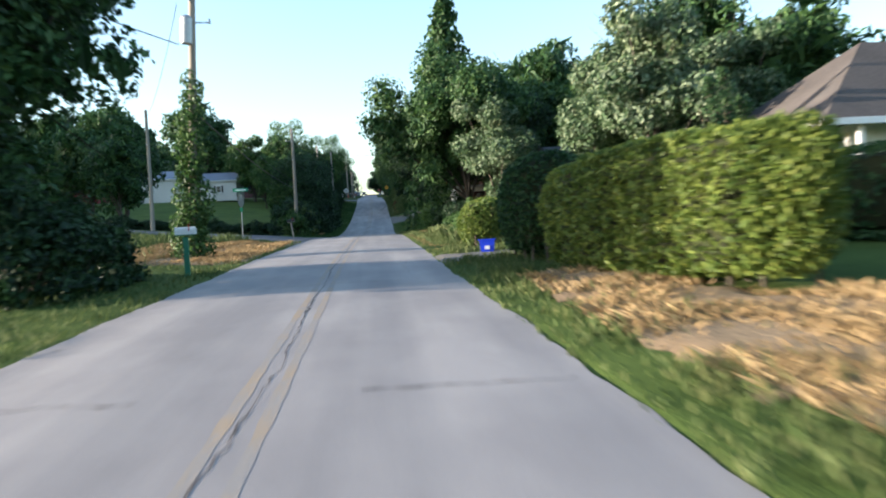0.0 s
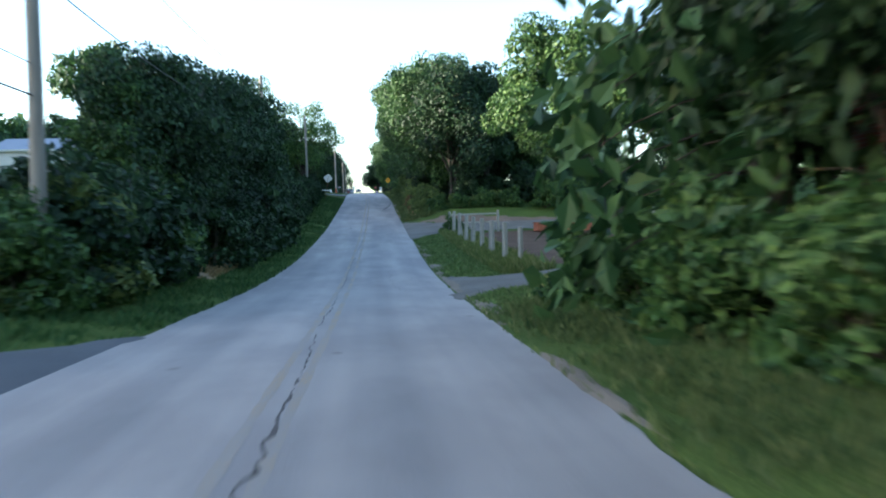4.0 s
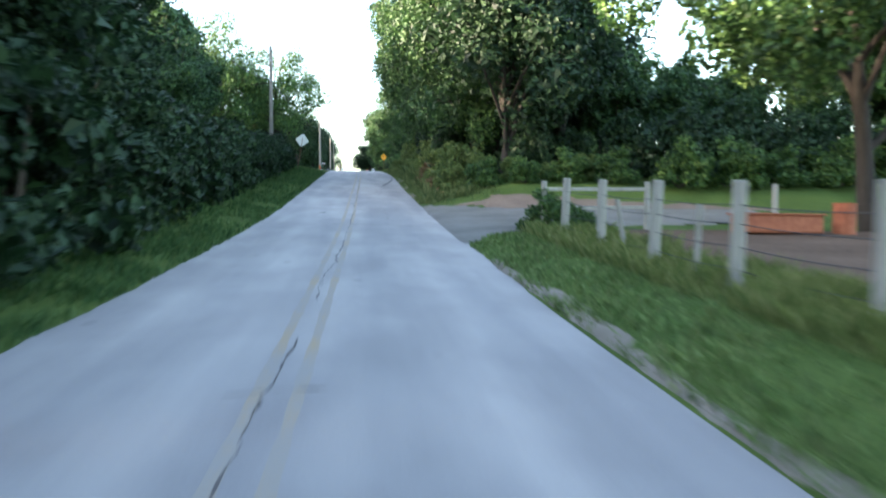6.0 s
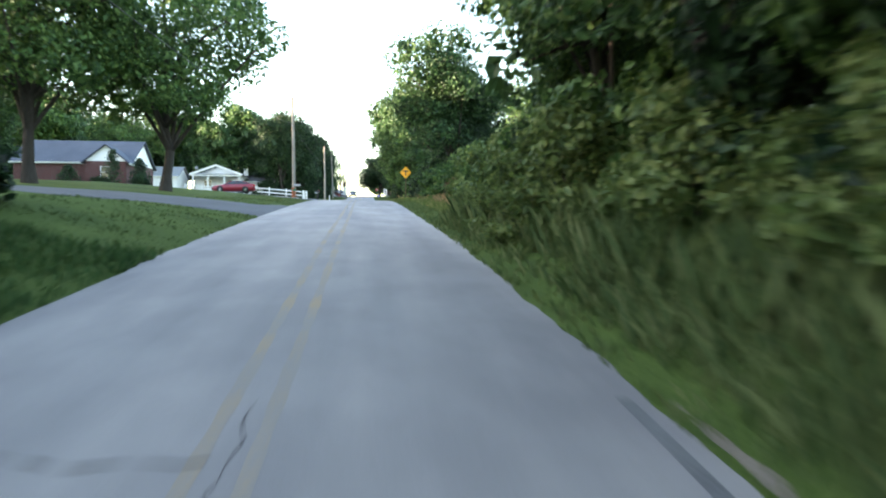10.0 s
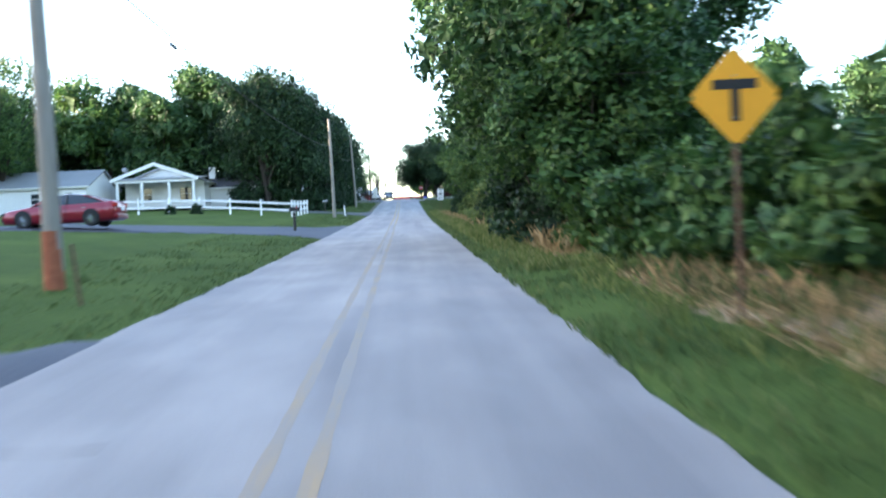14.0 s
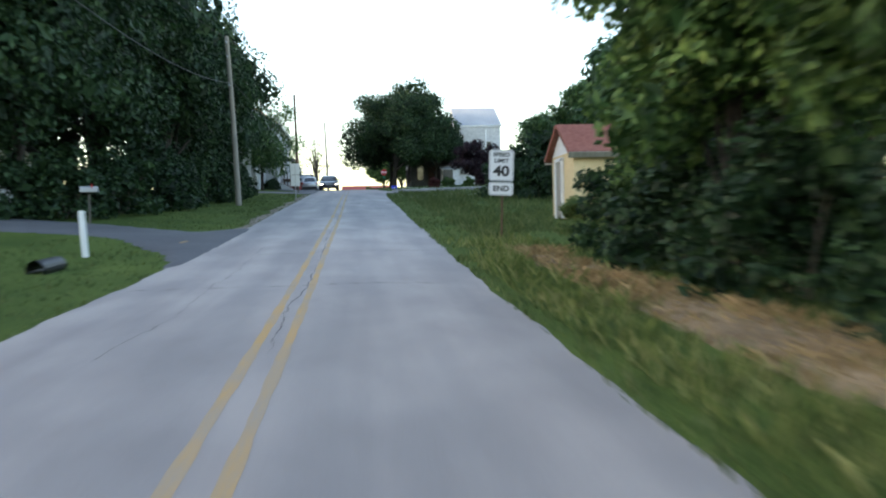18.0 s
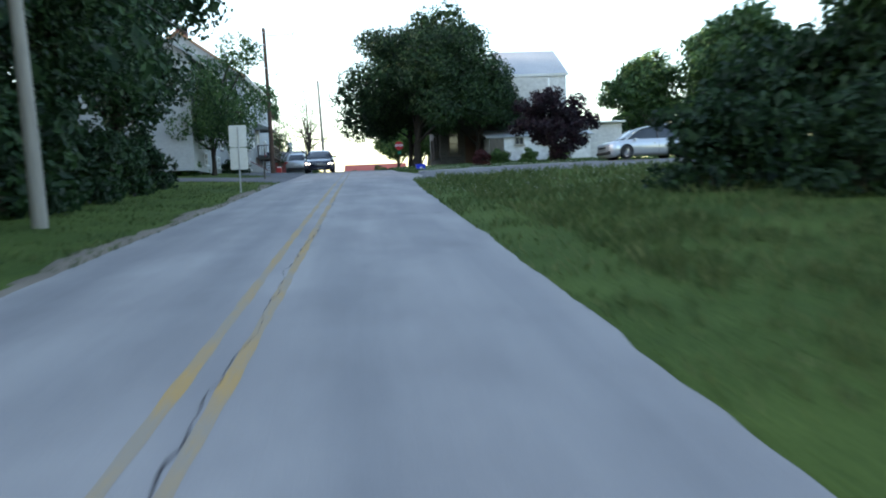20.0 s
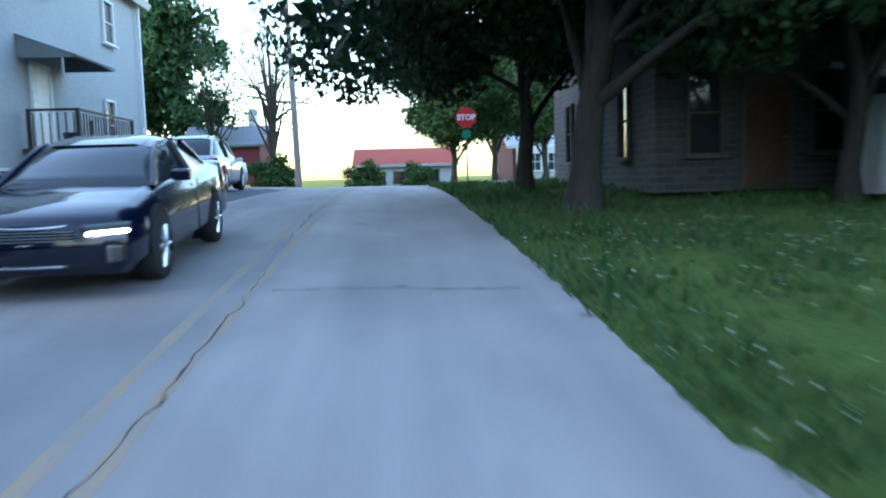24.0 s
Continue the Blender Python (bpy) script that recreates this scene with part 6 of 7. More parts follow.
# old stone house under the maple, with a rendered block and a low annexe
g = gz(10, 328)
h = thing("stone_house", "dark old stone house with tall windows under a maple", "house")
gable_block(h, 7.0, 12.2, 327.0, 337, g, g + 5.4, g + 7.4, "y", STONE, ROOF_GREY, 0.3, trim=TRIM_WHITE)
for y in (329, 331.5, 334.5):
    window(h, face("W", y, 6.96, 0, g + 1.6), 0.7, 1.7, OLD_POST)
    window(h, face("W", y, 6.96, 0, g + 4.2), 0.7, 1.3, OLD_POST)
for x in (8.0, 10.6):
    window(h, face("S", x, 326.96, 0, g + 1.6), 0.7, 1.7, OLD_POST)
    window(h, face("S", x, 326.96, 0, g + 4.2), 0.7, 1.3, OLD_POST)
door(h, face("S", 9.3, 326.96, 0, g + 1.1), 0.9, 2.1, BROWN_WOOD, OLD_POST)
h = thing("rendered_house", "tall pale rendered house with flaking patches and a tin roof", "house")
gable_block(h, 12.4, 17.3, 329.0, 338, g, g + 6.9, g + 9.4, "x", STUCCO_PALE, ROOF_GREY, 0.15, trim=TRIM_WHITE)
part("lean_to", bx((13.4, 327.2, g + 2.9), (3.0, 3.6, 6.2)), STUCCO_PALE, h)
part("downpipe", cy((15.0, 325.3, g + 2), (15.0, 325.3, g + 6.0), 0.08, 0.08, 10), TRIM_WHITE, h)
window(h, face("S", 15.8, 328.96, 0, g + 4.3), 0.8, 1.5, GREY_WOOD)
window(h, face("S", 15.8, 328.96, 0, g + 1.6), 0.8, 1.5, GREY_WOOD)
h = thing("annexe", "low whitewashed annexe with a grey lean-to roof", "outbuilding")
part("wall", bx((13.6, 323.8, g + 0.8), (7.2, 2.6, 1.7)), surface("peeling_whitewash", (0.46, 0.46, 0.45), (0.72, 0.72, 0.71), 3.5, 0.9, 0.3, large=1.1), h)
o = part("roof", bx((0, 0, 0), (7.7, 3.2, 0.1), bev=0.015), ROOF_GREY, h)
o.matrix_basis = pose(13.6, 323.9, g + 1.95, 13, 0, 0)
part("boarding", bx((10.5, 322.46, g + 0.8), (1.0, 0.05, 1.65)), OLD_POST, h)
for k in range(6):
    part("plank", bx((10.08 + k * 0.17, 322.41, g + 0.8), (0.155, 0.05, 1.6)), OLD_POST, h)
for x in (12.1, 13.9):
    window(h, face("S", x, 322.46, 0, g + 1.3), 0.6, 0.5, GREY_WOOD, cols=2, rows=1)
part("side_roof", bx((18.2, 326.5, g + 2.6), (4.4, 4.5, 0.12), bev=0.02), TRIM_WHITE, h)
part("side_wall", bx((18.4, 326.6, g + 1.25), (3.6, 4, 2.5)), STUCCO_PALE, h)

# buildings past the junction
g = gz(2, 374)
h = thing("garage", "white garage with a low red roof past the junction", "garage")
gable_block(h, -1.2, 6.2, 373, 380, g - 0.3, g + 1.9, g + 3.1, "x", SIDING_WHITE, ROOF_RED, 0.5, trim=TRIM_WHITE)
for x in (0.4, 2.0):
    window(h, face("S", x, 372.96, 0, g + 0.85), 0.9, 0.8, BROWN_WOOD)
window(h, face("S", 4.6, 372.96, 0, g + 0.9), 1.0, 0.9, BROWN_WOOD)
h = thing("brick_house", "brick and white house across the junction", "house")
g = gz(14, 368)
gable_block(h, 10, 22, 366, 374, g, g + 2.7, g + 4.4, "x", BRICK, ROOF_GREY, 0.5, trim=TRIM_WHITE)
part("porch", bx((12.5, 365.2, g + 1.2), (4.5, 1.6, 2.4)), SIDING_WHITE, h)
for x in (11.3, 12.6, 13.9):
    window(h, face("S", x, 364.36, 0, g + 1.4), 0.8, 1.2, TRIM_WHITE, cols=2)
h = thing("red_shed", "small dark red shed behind the parked car", "shed")
g = gz(-8, 346)
gable_block(h, -9.5, -5.6, 354, 358, g, g + 2.2, g + 3.2, "x", plain("shed_red", (0.22, 0.05, 0.05), 0.8), ROOF_GREY, 0.3)
h = thing("white_silo", "slim white vent stack behind the trees", "vent stack", at=spot(-8, 366))
part("stack", cy((0, 0, 0), (0, 0, 5.2), 0.35, 0.35, 18), TRIM_WHITE, h)
part("cap", cy((0, 0, 5.2), (0, 0, 5.5), 0.45, 0.2, 18), STEEL, h)


# ---- vehicles ----
def car(name, kind, paint, label, m, lit=False):
    """Nose towards -y, wheels on z = 0; the body is lofted from cross sections."""
    ob = thing(name, label, "car", at=m)
    if kind == "sedan":
        L, W, wb, wr = 4.85, 1.86, 2.8, 0.34
        st = [(0.0, .60, .34, .50, .60), (0.06, .78, .25, .61, .68), (0.25, .87, .20, .70, .76), (0.7, .92, .18, .78, .85), (1.25, .93, .18, .87, .93), (1.8, .93, .18, .93, .975), (2.9, .93, .19, .96, .99), (3.8, .93, .2, .99, 1.03), (4.35, .91, .24, 1.02, 1.06), (4.75, .86, .32, .98, 1.04), (4.85, .72, .45, .80, .9)]
        roof = [(1.28, .95, .80), (2.10, 1.36, .63), (2.75, 1.455, .62), (3.45, 1.40, .60), (4.40, 1.06, .68)]
    elif kind == "suv":
        L, W, wb, wr = 4.5, 1.85, 2.65, 0.36
        st = [(0.0, .64, .45, .55, .75), (0.08, .84, .28, .75, .85), (0.5, .91, .24, .95, 1.0), (1.2, .92, .23, 1.03, 1.06), (2, .92, .23, 1.05, 1.08), (3.2, .92, .23, 1.06, 1.09), (4.1, .91, .26, 1.08, 1.1), (4.4, .88, .35, 1.05, 1.1), (4.5, .8, .48, .95, 1.05)]
        roof = [(1.1, 1.04, .76), (1.75, 1.58, .64), (2.6, 1.68, .64), (3.8, 1.62, .62), (4.42, 1.1, .72)]
    else:
        L, W, wb, wr = 5.1, 1.98, 3.05, 0.36
        st = [(0.0, .68, .42, .55, .72), (0.08, .88, .26, .72, .82), (0.6, .96, .22, .92, .97), (1.2, .98, .21, 1.02, 1.05), (2.2, .99, .21, 1.04, 1.07), (3.6, .99, .21, 1.05, 1.08), (4.7, .98, .24, 1.06, 1.09), (5.0, .95, .33, 1.03, 1.08), (5.1, .86, .46, .95, 1.03)]
        roof = [(0.95, 1.03, .8), (1.85, 1.62, .7), (2.8, 1.75, .7), (4.3, 1.72, .69), (5.02, 1.15, .78)]
    y0 = -L / 2
    bm = bmesh.new()
    rings = []
    cols = [smooth([q[0] for q in st], [q[k] for q in st]) for k in range(1, 5)]
    for y in sorted({q[0] for q in st} | set(np.linspace(0.12, L - 0.2, 30))):
        hw, zb, zs, zt = (float(f_(y)) for f_ in cols)
        pr = [(-hw * .86, zb), (-hw, zb + .14), (-hw * 1.0, (zb + zs) / 2 + .05), (-hw * .96, zs), (-hw * .78, zt), (0, zt + .02), (hw * .78, zt), (hw * .96, zs), (hw * 1.0, (zb + zs) / 2 + .05), (hw, zb + .14), (hw * .86, zb)]
        rings.append([bm.verts.new((x, y0 + y, z)) for x, z in pr])
    for a, b in zip(rings, rings[1:]):
        for i in range(len(a)):
            j = (i + 1) % len(a)
            bm.faces.new((a[i], b[i], b[j], a[j]))
    bm.faces.new(rings[0])
    bm.faces.new(rings[-1][::-1])
    bmesh.ops.recalc_face_normals(bm, faces=bm.faces)
    for f in bm.faces:
        f.smooth = True
    part("body", bm, paint, ob)
    # cabin: glass block with painted roof and pillars
    bm = bmesh.new()
    rg = []
    r_z, r_w = (smooth([q[0] for q in roof], [q[k] for q in roof]) for k in (1, 2))
    arch = [(y, float(r_z(y)), float(r_w(y))) for y in np.linspace(roof[0][0], roof[-1][0], 17)]
    for y, z, hw in arch:
        zb = 0.93 if kind == "sedan" else 1.0
        rg.append([bm.verts.new((x, y0 + y, zz)) for x, zz in ((-.82 * W / 1.86, zb), (-hw, z - .05), (-hw * .8, z), (hw * .8, z), (hw, z - .05), (.82 * W / 1.86, zb))])
    for a, b in zip(rg, rg[1:]):
        for i in range(5):
            bm.faces.new((a[i], b[i], b[i + 1], a[i + 1]))
    bm.faces.new(rg[0])
    bm.faces.new(rg[-1][::-1])
    bmesh.ops.recalc_face_normals(bm, faces=bm.faces)
    for f in bm.faces:
        f.smooth = True
    cab = part("cabin_glass", bm, CAR_GLASS, ob)
    mid = [q for q in arch if roof[1][0] - 0.1 <= q[0] <= roof[3][0] + 0.15]
    X, V, F = np.linspace(-1, 1, 7), [], []
    for y, z, hw in mid:
        V += [(hw * 0.99 * u, y0 + y, z + 0.018 - 0.05 * max(abs(u) - 0.75, 0) * 4) for u in X]
    for k in range(len(mid) - 1):
        F += [(k * 7 + i, k * 7 + i + 1, (k + 1) * 7 + i + 1, (k + 1) * 7 + i) for i in range(6)]
    part("roof", mesh_np("roof", V, F, True), paint, ob)
    for sx in (-1, 1):
        for run in (arch[:6], arch[-6:]):
            part("pillar", gather("pillar", [tube([(sx * w_ * 1.0, y0 + y, z - .03) for y, z, w_ in run], np.full(len(run), .034), 8)]), paint, ob)
        part("pillar", gather("pillar", [tube([(sx * .84 * W / 1.86, y0 + roof[2][0], 1.0), (sx * roof[2][2] * 1.01, y0 + roof[2][0], roof[2][1] - .05)], [.045, .035], 8)]), BLACK, ob)
        part("mirror", bx((sx * (W / 2 + .06), y0 + roof[0][0] + .45, 1.02), (.2, .12, .13), bev=.03), paint, ob)
        part("door_seam", bx((sx * (W / 2 + .001), y0 + roof[2][0], .62), (.012, .014, .62)), BLACK, ob)
        for yv in (roof[2][0] - .25, roof[2][0] + .75):
            part("door_handle", bx((sx * (W / 2 + .005), y0 + yv, .82), (.04, .17, .03), bev=.008), CHROME, ob)
        # lamps
        if kind == "sedan":
            hl = part("headlight", bx((sx * .69, y0 + .075, .63), (.42, .13, .10), sx * .6, .03), CAR_GLASS, ob, "dark swept headlight housing")
            part("light_strip", bx((sx * .715, y0 + .022, .60), (.36, .05, .035), sx * .6, .01), LAMP_CLEAR if lit else CHROME, hl, "glowing white light strip")
        else:
            part("headlight", bx((sx * W * .385, y0 + .17, st[1][3] + .045), (.34, .2, .055), sx * .55, .025), LAMP_CLEAR if lit else CHROME, ob)
        part("taillight", bx((sx * W * .42, y0 + L - .1, .92), (.26, .16, .2), -sx * .3, .03), LAMP_RED, ob)
        for k, yw in enumerate(((L - wb) / 2 - .05, (L + wb) / 2 - .05)):
            part("wheel_arch", cy((sx * (W / 2 - .3), y0 + yw, wr + .07), (sx * (W / 2 + .003), y0 + yw, wr + .07), wr * 1.06, wr * 1.06, 28), RUBBER, ob)
            w = part("wheel", cy((sx * (W / 2 - .2), y0 + yw, wr), (sx * (W / 2 + .012), y0 + yw, wr), wr * .9, wr * .9, 26), BLACK, ob)
            bm = bmesh.new()
            v, f = [], []
            ang = np.linspace(0, 2 * np.pi, 29)[:-1]
            prof = [(-.11, .66), (-.11, .92), (-.07, 1.0), (.07, 1.0), (.11, .92), (.11, .66)]
            for a in ang:
                for t_, q in prof:
                    v.append((sx * (W / 2 - .08) + t_, y0 + yw + wr * q * math.cos(a), wr + wr * q * math.sin(a)))
            for a in range(28):
                for i in range(5):
                    f.append((a * 6 + i, a * 6 + i + 1, ((a + 1) % 28) * 6 + i + 1, ((a + 1) % 28) * 6 + i))
            part("tyre", mesh_np("tyre", v, f, True), RUBBER, w)
            for s in range(10):
                a = s * math.pi / 5
                part("spoke", cy((sx * (W / 2 + .02), y0 + yw, wr), (sx * (W / 2 + .022), y0 + yw + wr * .64 * math.cos(a), wr + wr * .64 * math.sin(a)), .03, .022, 5), CHROME, w)
            part("hub", cy((sx * (W / 2), y0 + yw, wr), (sx * (W / 2 + .035), y0 + yw, wr), .06, .045, 12), CHROME, w)
            bm.free()
    if kind == "sedan":
        gr = part("grille", bx((0, y0 + .035, .575), (.92, .07, .12), bev=.03), RUBBER, ob)
        for k in range(4):
            part("grille_bar", bx((0, y0 + .0, .535 + k * .027), (.86, .012, .007)), STEEL, gr)
        for z, w_, t_ in ((.645, .98, .018), (.50, .92, .014)):
            part("grille_bar", gather("grille_bar", [tube([(u * w_ / 2, y0 + .005 + .09 * u * u, z + .03 * u * u) for u in np.linspace(-1, 1, 9)], np.full(9, t_ * .7), 6)]), CHROME, gr)
        part("air_intake", bx((0, y0 + .05, .34), (1.05, .08, .11), bev=.03), RUBBER, ob)
        part("trim_strip", gather("trim_strip", [tube([(u * .55, y0 + .0 + .06 * u * u, .30 + .01 * u * u) for u in np.linspace(-1, 1, 9)], np.full(9, .011), 6)]), CHROME, ob)
    else:
        part("bumper", bx((0, y0 + .05, .36), (W * .84, .16, .16), bev=.05), BLACK, ob)
        gr = part("grille", bx((0, y0 + .02, st[1][3] - .08), (.95, .08, .1), bev=.03), BLACK, ob)
        part("grille_bar", bx((0, y0 - .02, st[1][3] - .03), (1.0, .03, .02), bev=.005), CHROME, gr)
        part("grille_bar", bx((0, y0 - .025, .31), (1.25, .03, .02), bev=.005), CHROME, gr)
    part("number_plate", bx((0, y0 + L + .01, .75), (.4, .03, .16), bev=.005), SIGN_WHITE, ob)
    for sx in (-1, 1):
        fog = part("fog_light", bx((sx * W * .40, y0 + .10, .40), (.18, .12, .17), sx * .62, .03), RUBBER, ob)
        for k in range(3):
            part("fog_bar", bx((sx * (W * .385 + .035 * k), y0 + .018 + .025 * k, .40), (.014, .02, .14), sx * .62, .004), CHROME, fog)
    part("rear_bumper", bx((0, y0 + L - .06, .42), (W * .86, .16, .22), bev=.05), paint if kind != "suv" else BLACK, ob)
    return ob


def road_pose(u, y, turn=0.0):
    g = (float(road_z(y + 1)) - float(road_z(y - 1))) / 2
    return pose(u + float(road_x(y)), y, float(road_z(y)) + 0.03, math.degrees(math.atan(g)), 0, turn)


car("sedan", "sedan", CAR_NAVY, "dark blue saloon car with lit headlights on the road", road_pose(-1.88, 320.9, 2), lit=True)
car("sport_utility_car", "suv", CAR_SILVER, "silver sport utility car parked by the grey house", pose(-4.5, 337.2, gz(-4.5, 337.2) + .05, 0, 0, 180))
car("minivan", "van", CAR_SILVER, "silver minivan parked on the lawn drive", pose(16.6, 309.9, gz(16.6, 309.9) + .06, 0, 0, -84))
car("sedan", "sedan", CAR_RED, "dark red saloon parked on the lawn drive", pose(-13.6, 220.2, gz(-13.6, 220.2) + .07, 0, 0, -86))
car("estate_car", "suv", CAR_SILVER, "pale parked vehicle beyond the paddock", pose(35.5, 124, gz(35.5, 124), 0, 0, 80))
car("minivan", "van", CAR_SILVER, "white van parked beyond the paddock", pose(42, 126, gz(42, 126), 0, 0, 95))


def drum(x, y, mat, label):
    o = thing("barrel", label, "barrel", "barrels in the paddock", at=spot(x, y))
    part("body", cy((0, 0, 0), (0, 0, 0.88), 0.3, 0.3, 20), mat, o)
    for z in (0.02, 0.3, 0.58, 0.87):
        part("hoop", cy((0, 0, z - 0.015), (0, 0, z + 0.015), 0.312, 0.312, 20), mat, o)
    return o


for x, y in ((14.3, 96.4), (19.5, 110.5), (26.4, 111)):
    drum(x, y, DRUM_RUST, "rusty orange steel barrel in the paddock")
o = thing("field_gate", "grey tubular steel field gate at the paddock", "gate", at=spot(25.5, 101.5, 10))
for k in range(6):
    part("bar", cy((-1.8, 0, .25 + k * .2), (1.8, 0, .25 + k * .2), .025, .025, 8), STEEL, o)
for x in (-1.8, 0, 1.8):
    part("upright", cy((x, 0, .0), (x, 0, 1.3), .03, .03, 8), STEEL, o)
o = thing("feed_trough", "rust-red metal feed trough in the paddock", "trough", at=spot(12.2, 96.2, 8))
part("tub", bx((0, 0, .3), (2.4, .8, .5), bev=.06), DRUM_RUST, o)
part("rim", bx((0, 0, .56), (2.5, .9, .05), bev=.015), DRUM_RUST, o)
o = thing("litter", "small scrap of red plastic litter on the verge", "litter", at=spot(4.6, 164.4))
part("scrap", bx((0, 0, .06), (.16, .1, .05), .4, .02), plain("orange_scrap", (.6, .12, .08), .6), o)

# ---- trees and shrubs, stretch by stretch ----
maple = tree("maple_tree", 41, 9.5, (4.0, 4.0, 3.9), 0.24, 2.0, 12500, 0.25, LEAF, "leafy green broadleaf tree at the roadside", at=spot(11.8, 65))
maple.scale = (1.25, 1.25, 1.4)
dark = tree("dark_tree", 42, 10.5, (3.7, 3.7, 4.9), 0.24, 1.2, 12500, 0.25, LEAF_DARK, "dense dark green tree in a hedgerow", 54, bark=BARK_SHADED, at=spot(-7.4, 17.2))
bank = tree("bank_tree", 48, 12.5, (4.6, 4.4, 5.2), 0.2, 2.4, 15000, 0.225, LEAF_DARK, "tall green tree on the bank, leaning over the road", 66, lean=-1.5, rad=(0.18, 0.3), bark=BARK_SHADED, at=spot(7.9, 115.0))
deep = tree("shade_tree", 49, 11.5, (4.3, 4.3, 5.3), 0.26, 1.0, 14500, 0.25, LEAF_DEEP_SHADE, "green tree crowding the road, deep shade put into its leaf colour", 62, bark=BARK_SHADED, at=spot(-8.8, 285.5))
silver = tree("silver_tree", 43, 8.4, (2.5, 2.7, 3.5), 0.15, 1.4, 9500, 0.22, LEAF_SILVER, "silvery-leaved poplar tree beside the garden fence", 44, at=spot(8.5, 45.2))
slim = tree("hedgerow_tree", 44, 8.5, (2.7, 2.7, 4.1), 0.15, 0.7, 10500, 0.215, LEAF, "slender green tree growing in the roadside thicket", 46, bark=BARK_SHADED, at=spot(8.0, 114))
airy = tree("locust_tree", 45, 10.5, (4.6, 4.6, 4.6), 0.2, 2.4, 19000, 0.18, LEAF, "airy feathery-leaved tree on the lawn", 56, rad=(0.14, 0.26), forks=22, droop=0.5, fill=0.02, bark=BARK_SHADED, at=spot(-8.9, 171))
airy.scale = (1.45, 1.45, 1.38)
bush = shrub("shrub", 51, (1.5, 1.5, 1.15), 2600, 0.17, LEAF, "wild green shrub on the verge", at=spot(7.6, 143.5))
bush_d = shrub("dark_shrub", 52, (1.7, 1.7, 1.3), 3200, 0.165, LEAF_DEEP_SHADE, "green bramble thicket beside the road, darkened in colour for shade", at=spot(-6.4, 70.4))
vine = shrub("vine_thicket", 53, (1.4, 1.6, 1.0), 4600, 0.125, LEAF_WILLOW, "yellow-green vines tangled over the bank", at=spot(5.8, 112.2))


maple_far = tree("maple_tree", 46, 9.5, (4.0, 4.0, 3.9), 0.24, 2.0, 6400, 0.52, LEAF, "broad green tree standing back from the road", forks=8, three=True, at=spot(-34, 292))
dark_far = tree("dark_tree", 47, 10.5, (3.7, 3.7, 4.9), 0.24, 1.2, 6400, 0.52, LEAF_DARK, "dark green tree beyond the fields", 50, forks=8, three=True, at=spot(30, 270))
FAR = {maple.name: maple_far, dark.name: dark_far}


def row(proto, spots, seed, smin=0.85, smax=1.15, dz=0.0):
    rng, first = np.random.default_rng(seed), proto
    for q in spots:
        proto = first
        if abs(q[0]) > 11.4:
            proto = FAR.get(proto.name, proto)
        s = (q[2] if len(q) > 2 else 1.0) * (smin + (smax - smin) * rng.random())
        put(proto, q[0], q[1], 360 * rng.random(), s, s * (0.92 + 0.2 * rng.random()), dz)


# first stretch
row(dark, [(-9.6, 16.8, .95), (-12, 18.2, .85), (-13.5, 15.2, 1.0), (9, -10, 1.1), (14, -4)], 1)
row(bush_d, [(-6.0, 15.8, .9), (-5.7, 17.4, .9), (-5.6, 19.0, .75), (-7.2, 20.2, .7)], 2)
row(silver, [(11.9, 36.4, 1.15), (13.6, 33.2, 1.2), (15.2, 39.5, 1.25), (18.0, 35.5, 1.3)], 3)
row(dark, [(20, 45, 1.15), (15, 66, 1.5), (18.5, 69, 1.45), (22, 36, 1.1), (25, 52, 1.2), (20, 70, 1.2), (9.4, 65.5, .8)], 4)
row(maple, [(21, 62, 1.2)], 5)
tree("roadside_maple", 68, 12.8, (5.9, 5.2, 5.2), 0.3, 3.0, 23000, 0.25, LEAF_DARK, "tall shady maple reaching over the road", 84, rad=(0.18, 0.3), lean=-1.1, forks=12, fill=0.2, bark=BARK_SHADED, at=spot(7.7, 50.4))
tree("roadside_maple", 69, 12.0, (4.8, 4.8, 5.0), 0.2, 2.4, 15000, 0.25, LEAF_DEEP_SHADE, "maple with a high crown by the porch, leaves coloured dark for shade", 64, rad=(0.19, 0.31), forks=10, bark=BARK_SHADED, at=spot(7.4, 58.6))
tree("roadside_maple", 70, 10.0, (3.6, 3.6, 4.2), 0.2, 2.0, 12000, 0.25, LEAF_DEEP_SHADE, "tree beside the brick house, leaves coloured dark for shade", 54, rad=(0.19, 0.31), forks=10, bark=BARK_SHADED, at=spot(9.9, 50.2))
row(bush, [(5.6, 54, .9), (5.8, 57, .9), (5.6, 60, .85), (5.7, 63, .8), (5.3, 35.6, .5), (5.5, 41, .5), (4.75, 31.4, .42), (4.85, 33.7, .38), (5.1, 36.5, .42), (5.2, 39.2, .4), (6.6, 44, .6), (5.1, 64.9, .6), (7.4, 47.5, .7)], 6)
row(bush_d, [(6.2, 45.0, .6), (6.3, 47.0, .7), (6.2, 49, .8), (6.2, 51.5, .8), (7.4, 49, .8), (7.4, 53, .85), (7.6, 65, 1.0), (12.6, 45.0, .8), (14.2, 44.5, .75), (16.2, 44.2, .8), (12.9, 47.6, .8), (8.8, 40.2, .5), (9.8, 43.0, .6), (11.4, 41.2, .6), (10.2, 38.2, .45), (6.9, 37, .6), (8, 33, .6), (10.5, 49.5, .8), (8.3, 55.4, .7)], 7)
